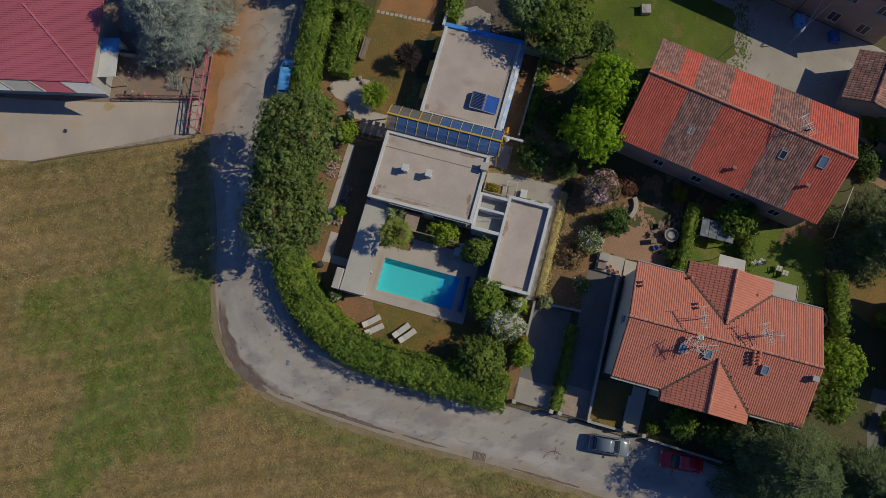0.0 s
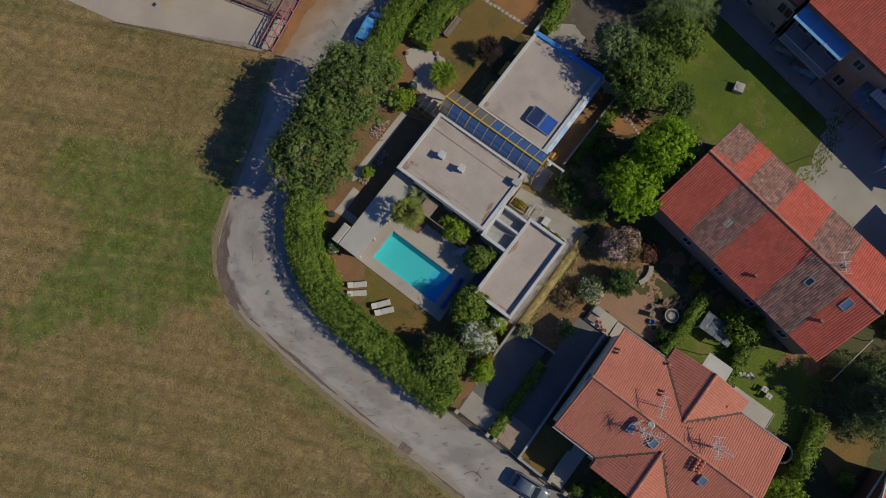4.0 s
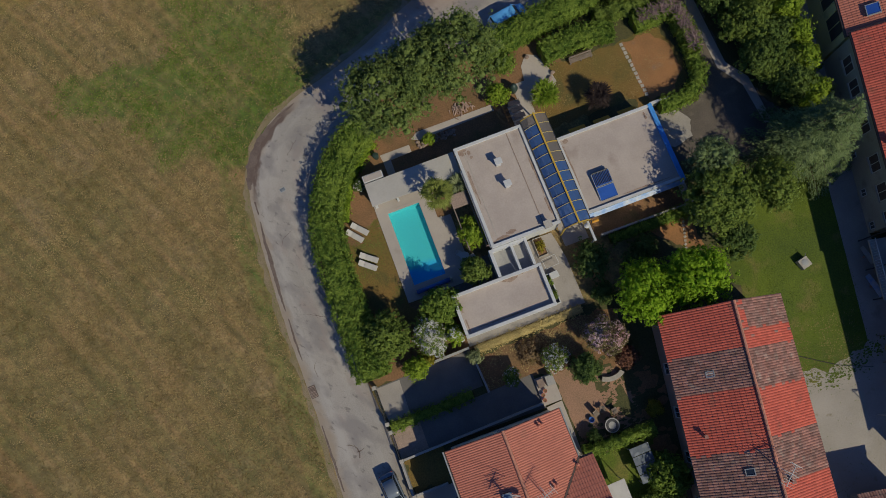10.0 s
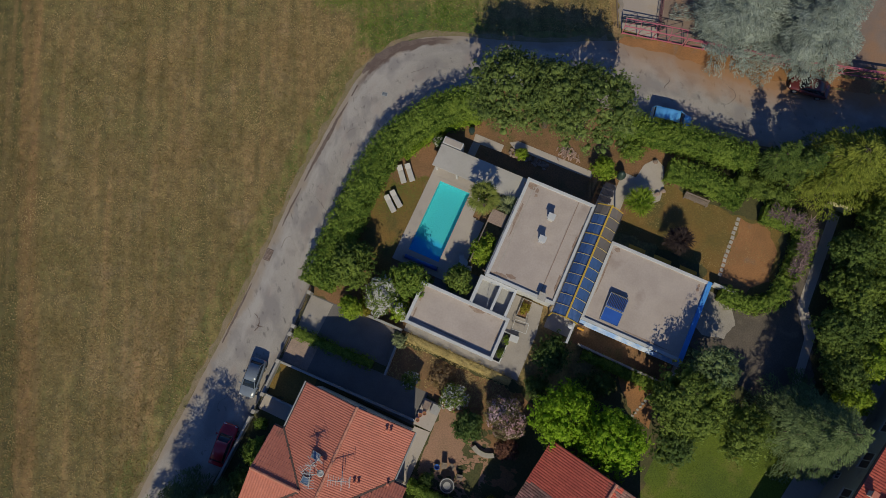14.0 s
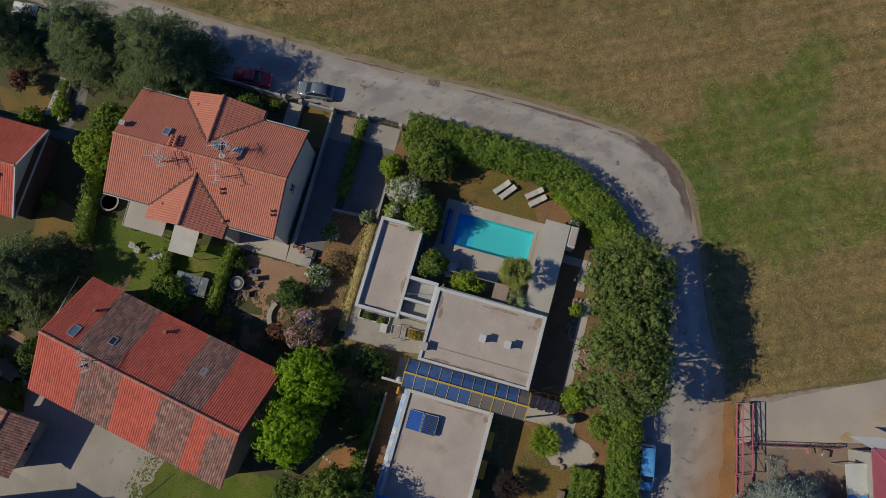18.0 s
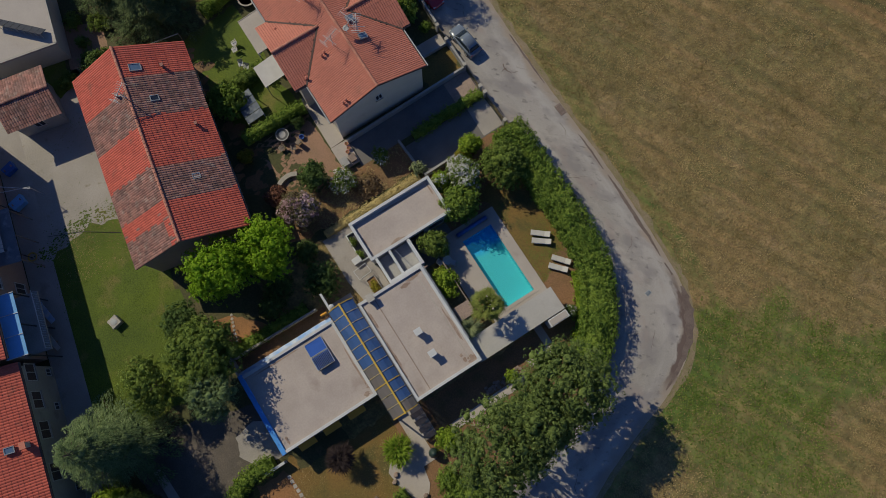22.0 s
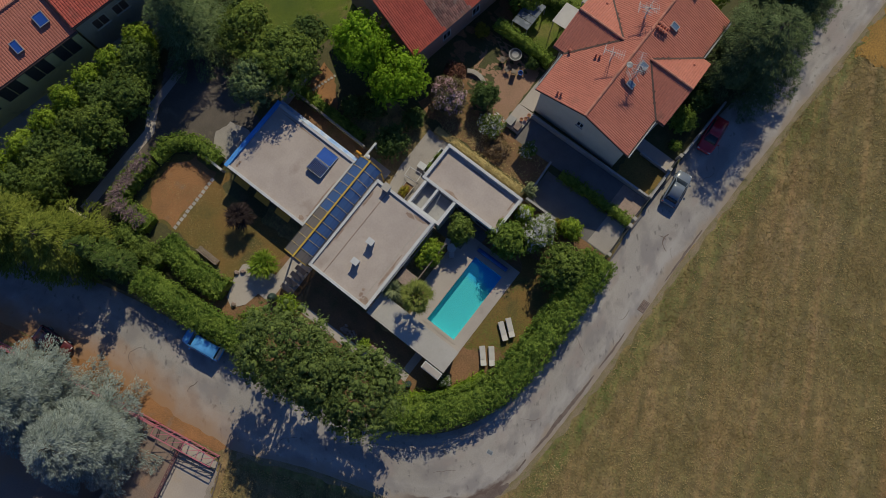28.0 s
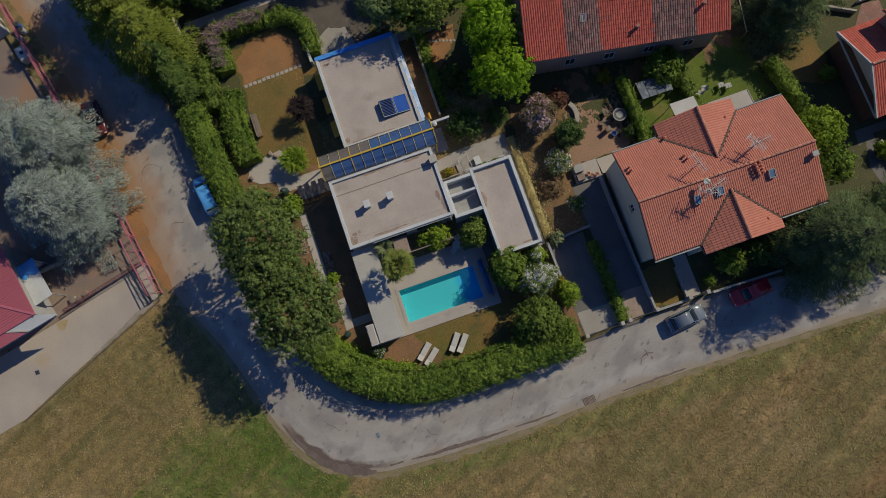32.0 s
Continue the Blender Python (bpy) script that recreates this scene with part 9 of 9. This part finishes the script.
step2 = thing("stepping_stones", "line of stones on the bare orange patch", "stepping stones", 33.9, -0.8, 0)
for k in range(9):
    part("stone", Geo().obox(34.6 - k * 0.12, 0.9 - k * 0.36, 0.016, 0.06, 0.26, 0.22, r5.uniform(-30, 30)), M_PALESTONE, step2)


def rough_stone(rnd, sx, sy, sz):
    g = Geo()
    n = 7
    rings = []
    for z, k in ((0, 0.9), (0.55, 1.0), (1.0, 0.62)):
        rings.append([(math.cos(2 * math.pi * i / n) * sx * k * rnd.uniform(0.8, 1.15), math.sin(2 * math.pi * i / n) * sy * k * rnd.uniform(0.8, 1.15), z * sz) for i in range(n)])
    g.v = [p for r in rings for p in r]
    g.f = [tuple(range(n))[::-1], tuple(range(2 * n, 3 * n))] + [(k * n + i, k * n + (i + 1) % n, (k + 1) * n + (i + 1) % n, (k + 1) * n + i) for k in range(2) for i in range(n)]
    return g


rocks = thing("log_pile", "heap of pale split firewood logs", "firewood", 18.1, 19.7, 0)
for k in range(70):
    ob = part("log", Geo().tube((-0.19, 0, 0.06), (0.19, 0, 0.06), r5.uniform(0.05, 0.085), n=5), M_LOG, rocks, local=True)
    ox, oy = r5.gauss(0, 0.55), r5.gauss(0, 0.28)
    ob.matrix_basis = pose(ox, oy, max(0.0, 0.42 - 0.5 * abs(ox) - 0.6 * abs(oy)) * r5.uniform(0.2, 1.0) + 0.02, 0, r5.uniform(-8, 8), r5.uniform(40, 140))
edge = thing("rock_border", "border of rubble stones along the stone path", "rock border", 15, 17.6, 0)
for k in range(60):
    t = k / 59
    ob = part("stone", rough_stone(r5, r5.uniform(0.1, 0.24), r5.uniform(0.1, 0.2), r5.uniform(0.12, 0.3)), M_STONE, edge, local=True)
    ob.location = (-2.4 + 4.2 * t + r5.uniform(-0.2, 0.2), r5.uniform(-0.35, 0.35), 0)
for poly in ([(8.7, 17.1), (11.8, 17.2), (11.8, 18.0), (8.6, 18.0)], [(12.9, 18.1), (21.3, 18.25), (21.3, 19.0), (13.0, 19.0), (12.2, 18.5)], [(8.7, 15.0), (9.5, 15.0), (9.5, 17.2), (8.7, 17.2)]):
    lone("stone_path", Geo().prism(poly, 0, 0.05), M_PAVE, "pale paved path along the house", "path", "structure")
lone("entry_path", Geo().prism([(25.1, 17.7), (27.6, 17.9), (28.5, 18.9), (28.3, 20.6), (27.6, 22.4), (26.6, 22.9), (25.7, 21.8), (25.4, 20.2), (24.0, 20.2), (24.0, 18.2), (25.1, 18.2)], 0, 0.05), M_PAVE, "pale paving at the entrance", "path", "structure")
gm = thing("garbage_bin", "dark green plastic bin behind the loggia", "bin", 8.2, 17.9, 0, 20)
part("bin", Geo().lathe(0, 0, [(0.24, 0), (0.3, 0.75), (0.32, 0.8)], 10), M_BLUECOVER, gm, local=True)
M_GREENPLASTIC = material("green_plastic", (0.03, 0.055, 0.045), (0.025, 0.045, 0.04), big=2, fine=8, grain=0.05, rough=0.45, bump=0.02)
gm.children[0].data.materials[0] = M_GREENPLASTIC
part("lid", Geo().lathe(0, 0, [(0.34, 0.8), (0.3, 0.88), (0.05, 0.92)], 10), M_GREENPLASTIC, gm, local=True)
um = thing("garden_umbrella", "folded dark green garden umbrella cover", "umbrella", 23.9, 19.6, 0)
part("cover", Geo().lathe(0, 0, [(0.42, 0.1), (0.5, 0.7), (0.36, 1.15), (0.1, 1.5)], 12), M_GREENPLASTIC, um, local=True, smooth=True)
part("base", Geo().lathe(0, 0, [(0.4, 0), (0.4, 0.1), (0.1, 0.12)], 12), M_PALESTONE, um, local=True)
wp = thing("wood_panel", "slatted dark wooden screen beside the passage", "screen", 23.4, 17.2, 0)
for k in range(4):
    part("board", Geo().box(22.75, 23.95, 15.5 + k * 0.75, 15.5 + k * 0.75 + 0.5, 0.9, 0.96), M_WOOD, wp)
for x in (22.8, 23.9):
    for y in (15.5, 18.1):
        part("post", Geo().box(x - 0.05, x + 0.05, y, y + 0.1, 0, 0.9), M_WOOD, wp)
per = thing("pergola", "small timber pergola between house and pool", "pergola", 14.5, 8.5, 0)
for x in (13.6, 15.3):
    for y in (5.2, 10.6):
        part("post", Geo().box(x - 0.06, x + 0.06, y - 0.06, y + 0.06, 0.05, 2.2), M_WOOD, per)
    part("beam", Geo().box(x - 0.05, x + 0.05, 5.0, 10.8, 2.2, 2.34), M_WOOD, per)
part("reed_mat", Geo().box(13.55, 15.2, 9.35, 10.75, 2.34, 2.38), M_STONE, per, "brown reed mat on the beams")
for x, y, d in ((26.6, 22.5, 12), (27.95, 19.4, 40), (28.4, 19.9, 20)):
    bk = thing("stone_block", "rough brown stone block beside the entrance paving", "stone block", x, y, 0, d, "stone blocks at the entrance")
    part("block", rough_stone(r5, 0.3, 0.24, 0.36), M_STONE, bk, local=True)
bb = thing("plastic_tub", "bright blue plastic tub in the villa garden", "tub", 18.6, -13.9, 0)
part("tub", Geo().lathe(0, 0, [(0.2, 0), (0.26, 0.34), (0.28, 0.36), (0.24, 0.36), (0.22, 0.1)], 12), M_BLUECOVER, bb, local=True)
part("handle", Geo().tube((-0.26, 0, 0.34), (0.26, 0, 0.34), 0.015), M_DARK, bb, local=True)
bd = lone("palm_bed", Geo().box(11.9, 13.4, 9.7, 11.6, 0.1, 0.13), M_SOIL, "small planted bed at the palm's foot", "bed", "structure")
tbl = thing("garden_table", "white garden table beside the climber", "table", 13.0, 4.9, 0.1, 10)
part("top", Geo().lathe(0, 0, [(0.45, 0.7), (0.46, 0.73)], 16), M_WHITE, tbl, local=True)
for a in range(4):
    c, s = math.cos(a * math.pi / 2 + 0.8) * 0.32, math.sin(a * math.pi / 2 + 0.8) * 0.32
    part("leg", Geo().tube((c, s, 0), (c * 0.8, s * 0.8, 0.7), 0.025), M_WHITE, tbl, local=True)


def chair(x, y, deg, mat, label, group):
    ob = thing("garden_chair", label, "chair", x, y, 0.01, deg, group)
    part("seat", Geo().box(-0.25, 0.25, -0.24, 0.24, 0.38, 0.43), mat, ob, local=True, bevel=0.015)
    part("backrest", Geo().slab([(-0.25, 0.22, 0.43), (0.25, 0.22, 0.43), (0.25, 0.36, 0.85), (-0.25, 0.36, 0.85)], 0.04), mat, ob, local=True)
    for a in (-0.22, 0.22):
        for b in (-0.2, 0.2):
            part("leg", Geo().tube((a, b, 0), (a, b, 0.38), 0.02), mat, ob, local=True)
        part("armrest", Geo().box(a - 0.03, a + 0.03, -0.2, 0.26, 0.6, 0.63), mat, ob, local=True)
    return ob


for x, y, d in ((13.7, 4.7, 200), (12.6, 5.4, 40)):
    chair(x, y, d, M_WHITE, "white plastic garden chair by the house", "chairs by the pool")
for x, y, d in ((19.4, -26.45, 90), (19.7, -25.8, 90), (19.9, -24.05, 160), (19.6, -23.4, 140)):
    chair(x, y, d, M_CLOTH, "pale garden chair on the villa lawn", "chairs on the villa lawn")
for x, y, d in ((19.2, -13.55, 20), (20.95, -13.85, 100), (19.9, -13.3, 160)):
    chair(x, y, d, M_WOOD, "brown garden chair beside the round table", "chairs round the dark table")
tub = thing("stone_basin", "round dark basin with a pale rim beside the villa", "basin", 15.75, -30.2, 0)
part("basin", Geo().lathe(0, 0, [(0.85, 0), (0.95, 0.5), (0.8, 0.5), (0.75, 0.25)], 20), M_DARK, tub, local=True)
part("rim", Geo().lathe(0, 0, [(0.95, 0.5), (0.98, 0.58), (0.8, 0.58), (0.8, 0.5)], 20), M_PALESTONE, tub, local=True)
tb = thing("garden_table", "round dark garden table with rim", "table", 20.15, -15.0, 0)
part("top", Geo().lathe(0, 0, [(0.62, 0.68), (0.66, 0.72), (0.6, 0.74), (0.1, 0.72)], 18), M_DARK, tb, local=True)
part("rim", Geo().lathe(0, 0, [(0.67, 0.7), (0.69, 0.76), (0.6, 0.76), (0.6, 0.73)], 18), M_GREYWALL, tb, local=True)
part("stem", Geo().tube((0, 0, 0), (0, 0, 0.68), 0.06), M_DARK, tb, local=True)
pv = thing("glass_cold_frame", "low glazed garden frame with grey sheets", "cold frame", 21.5, -19.0, 0, -2)
for k in range(4):
    part("sheet", Geo().slab([(-1.6 + k * 0.82, -0.95, 1.5), (-0.84 + k * 0.82, -0.95, 1.5), (-0.84 + k * 0.82, 0.95, 1.8), (-1.6 + k * 0.82, 0.95, 1.8)], 0.03), M_SHEET, pv, local=True)
for x in (-1.55, 1.6):
    for y in (-0.9, 0.9):
        part("post", Geo().box(x - 0.04, x + 0.04, y - 0.04, y + 0.04, 0, 1.6), M_STEEL, pv, local=True)
pv.matrix_basis = pose(21.5, -19.0, 0, 0, 0, 90)
seat = [(22.0 + 2.0 * math.cos(radians(a)), -9.35 + 1.95 * math.sin(radians(a))) for a in range(-125, -50, 9)]
inner_seat = [(22.0 + 1.55 * math.cos(radians(a)), -9.35 + 1.5 * math.sin(radians(a))) for a in range(-125, -50, 9)]
lone("curved_bench", Geo().prism(seat + inner_seat[::-1], 0, 0.42), M_PALESTONE, "curved pale stone garden seat", "bench")
# planters on the back terrace
pl = thing("planter_box", "concrete planter with yellow-green plants", "planter", 20.3, 3.2, 0.09)
for a, b, c, d in ((-0.5, 0.5, -0.95, -0.88), (-0.5, 0.5, 0.88, 0.95), (-0.5, -0.43, -0.88, 0.88), (0.43, 0.5, -0.88, 0.88)):
    part("side", Geo().box(a, b, c, d, 0, 0.4), M_PALESTONE, pl, local=True)
part("earth", Geo().box(-0.43, 0.43, -0.88, 0.88, 0, 0.33), M_SOIL, pl, local=True)
tree("marigold_clump", "yellow-green flowering clump in the planter", "plant", 20.3, 3.2, 1.0, 0.42, L_YELLOW, 120, ry=0.75, base=0.4, leaf=0.16, lobes=12, lobe_r=0.22, per=50, trunk_r=0.02)
lw = thing("light_well", "dark planted light well beside the annex", "light well", 19.75, -1.1, 0.09)
for a, b, c, d in ((-0.42, 0.42, -1.55, -1.45), (-0.42, 0.42, 1.45, 1.55), (0.32, 0.42, -1.45, 1.45)):
    part("side", Geo().box(a, b, c, d, 0, 0.3), M_WHITE, lw, local=True)
part("grate", Geo().box(-0.42, 0.32, -1.45, 1.45, 0, 0.03), M_DARK, lw, local=True)
tree("fern_clump", "dull green ferns in the light well", "plant", 19.85, -1.7, 0.9, 0.3, L_OLIVE, 121, ry=0.55, base=0.2, leaf=0.16, lobes=10, lobe_r=0.18, per=40, trunk_r=0.02)
tree("fern_clump", "low green plants in the light well", "plant", 19.85, -0.3, 0.8, 0.3, L_LAUREL, 122, ry=0.5, base=0.2, leaf=0.16, lobes=10, lobe_r=0.18, per=40, trunk_r=0.02)
dt = thing("drying_rack", "white folding rack on the back terrace", "drying rack", 20.6, 1.4, 0.09, 5)
part("frame", Geo().beam((-0.7, -0.5, 0.8), (0.7, -0.5, 0.8), 0.04, 0.04).beam((-0.7, 0.5, 0.8), (0.7, 0.5, 0.8), 0.04, 0.04).beam((-0.7, -0.5, 0.8), (-0.7, 0.5, 0.8), 0.04, 0.04).beam((0.7, -0.5, 0.8), (0.7, 0.5, 0.8), 0.04, 0.04), M_WHITE, dt, local=True)
for x in (-0.7, 0.7):
    for y in (-0.5, 0.5):
        part("leg", Geo().tube((x, y, 0), (x * 0.9, y, 0.8), 0.02), M_STEEL, dt, local=True)
bx = thing("storage_box", "white storage box on the back terrace", "box", 20.5, 0.1, 0.09, 3)
part("box", Geo().box(-0.4, 0.4, -0.3, 0.3, 0, 0.5), M_CLOTH, bx, local=True, bevel=0.02)
part("lid", Geo().box(-0.43, 0.43, -0.33, 0.33, 0.5, 0.55), M_WHITE, bx, local=True, bevel=0.01)
# south court wall of the garage
lone("court_wall", Geo().box(35.5, 35.75, -0.2, 4.1, 0, 1.4), M_GREYWALL, "grey garden wall behind the garage", "wall", "structure")
lone("court_wall", Geo().beam((26.3, 2.12, 0.4), (35.3, 1.98, 0.4), 0.2, 0.8), M_PALESTONE, "low pale wall along the garage court", "wall", "structure")
lone("court_floor", Geo().sheet([(25.6, 2.1), (35.5, 2.2), (35.5, 4.2), (25.6, 4.2)], 0.018), M_SOIL, "shaded bare strip behind the garage", "ground strip", "structure")
lone("garden_wall", Geo().beam((43.4, 24.9, 0.7), (45.6, 25.1, 0.7), 0.22, 1.4), M_OCHRE, "ochre garden wall by the lane", "wall", "structure")
lone("garden_wall", Geo().box(36.0, 38.2, 12.7, 12.95, 0, 1.1), M_WHITE, "white garden wall beside the garage", "wall", "structure")

# ---- blades over meadow and lawns ----
def grass(name, label, poly, count, size, mat, seed, shun=None, bare=1.0, flat=False):
    rs = np.random.RandomState(seed)
    xs, ys = [p[0] for p in poly], [p[1] for p in poly]
    pts = []
    px, py = np.array(xs), np.array(ys)
    qx, qy = rs.uniform(min(xs), max(xs), count * 2), rs.uniform(min(ys), max(ys), count * 2)
    inside = np.zeros(count * 2, bool)
    for i in range(len(poly)):
        j = i - 1
        cross = ((py[i] > qy) != (py[j] > qy)) & (qx < (px[j] - px[i]) * (qy - py[i]) / (py[j] - py[i] + 1e-12) + px[i])
        inside ^= cross
    qx, qy = qx[inside][:count], qy[inside][:count]
    wx, wy = qx + 1.3 * np.sin(qy * 0.7 + seed), qy + 1.3 * np.sin(qx * 0.8 + seed * 1.7)
    thick = (np.sin(wx * 0.5 + seed) * np.sin(wy * 0.57 + 2) + 0.6 * np.sin(wx * 2.1) * np.sin(wy * 1.9 + 1)) * bare
    keep = thick > rs.uniform(-0.9, 0.5, len(qx))
    if shun is not None:
        keep &= rs.uniform(0, 1, len(qx)) < shun(qx, qy)
    base = np.stack([qx[keep], qy[keep], np.full(keep.sum(), 0.01)], 1)
    if flat:
        base[:, 2] = rs.uniform(0.02, 0.05, len(base))
        up = np.zeros(base.shape)
        up[:, 2] = 1.0
        lone(name, leaves(rs, base, up, size, 0.42, spread=0.5, up=0.3), mat, label, "grass", "stuff")
        return
    way = rs.normal(0, 1, base.shape)
    way[:, 2] = np.abs(way[:, 2]) * 0.3 + 0.1
    way /= np.linalg.norm(way, axis=1)[:, None]
    lone(name, blades(rs, base, way, size, size * 0.4, 0.2), mat, label, "grass", "stuff")


def fade(v, a, b):
    return np.clip((v - a) / (b - a), 0, 1)


def lush(x, y):
    """Share of green blades round the bend."""
    wx, wy = x + 0.7 * np.sin(y * 1.3) + 0.4 * np.sin(y * 3.1 + 1), y + 0.7 * np.sin(x * 1.1 + 2) + 0.4 * np.sin(x * 2.7)
    out = np.zeros(len(x))
    for cx, cy, rx, ry, deg in ((-14.0, 34.6, 8.2, 3.0, -14), (-5.0, 32.0, 10.0, 6.8, 25), (-3.6, 40.5, 4.6, 6.5, 12), (-1.5, 26.5, 7.5, 2.6, 32)):
        c, s = math.cos(radians(deg)), math.sin(radians(deg))
        d = np.hypot(((wx - cx) * c + (wy - cy) * s) / rx, ((wy - cy) * c - (wx - cx) * s) / ry)
        out = np.maximum(out, fade(d, 1.12, 0.85))
    return out


grass("meadow_grass", "dry straw-coloured meadow tufts", [(-48, -62), (-7.6, -62), (-6.6, -26), (-6.6, 15), (-5.9, 20.5), (-2.6, 25.4), (6, 29.4), (17.5, 34.2), (10, 51), (6, 66), (-48, 66)], 420000, 0.18, L_GRASS, 140,
      lambda x, y: fade(x, -48, -34) * fade(y, 66, 48) * fade(y, -38.2, -36.4) * (1 - 0.7 * lush(x, y)), 0.5, True)
grass("green_grass", "greener tufts at the bend of the lane", [(-28, 18), (-6.5, 18), (-5.6, 21.5), (-2.6, 25.5), (6, 29.5), (13, 32), (13, 46), (-28, 46)], 120000, 0.19, L_GRASSGREEN, 141, lambda x, y: lush(x, y) * np.clip(0.62 + 0.5 * np.sin(x * 0.9 + 1.3 * np.sin(y * 0.6)) * np.sin(y * 0.8 + 0.5), 0.15, 1), 0.5, True)
grass("verge_grass", "low green weeds along the lane's edge", [(-8.4, -60), (-7.2, -60), (-6.3, -26), (-5.9, -8), (-6.1, 6), (-5.8, 15.5), (-5.2, 19.8), (-4.0, 22.7), (-2.1, 25.1), (6.3, 28.8), (18, 33.7), (17.4, 34.8), (5.4, 30.5), (-3.6, 26.6), (-6.8, 21), (-7.4, 10)], 9000, 0.15, L_GRASSGREEN, 146)
grass("lawn_grass", "short lawn blades on the farm lawn", [(37.2, -11), (38.3, -12.6), (43.2, -14.8), (46.6, -14.4), (48.0, -7), (49.3, 0), (50, 4), (38, 2.2), (36.8, -4)], 9000, 0.11, L_LAWN, 142)
grass("lawn_grass", "short blades on the half-dry lawns", [(25.9, 20.8), (36.3, 20.6), (41, 17.5), (35.2, 14.3), (25.9, 14.3)], 4000, 0.11, L_GRASS, 143)
grass("lawn_grass", "short blades on the pool lawn", [(2.4, 1.5), (2.4, 10), (6.1, 12), (6.1, 2.7)], 2500, 0.11, L_GRASSGREEN, 144)
grass("bank_grass", "dead grass on the brown bank", [(10.6, -4.8), (23.2, -4.6), (23.2, -8), (10.6, -8)], 3000, 0.2, L_GRASS, 145)

grass("yard_weeds", "weeds creeping over the gravel yard", [(37.9, -11), (46.5, -13), (45.5, -24), (36.6, -29), (36.0, -18)], 7000, 0.12, L_LAWN, 147, lambda x, y: np.clip(0.03 + fade(y, -20, -15) * 0.9 + fade(y, -25, -29) * 0.4, 0, 1))
grass("yard_straw", "dry grass at the edge of the gravel", [(37.9, -12), (46.0, -13), (45.0, -18), (37.4, -17)], 2500, 0.11, L_GRASS, 148)
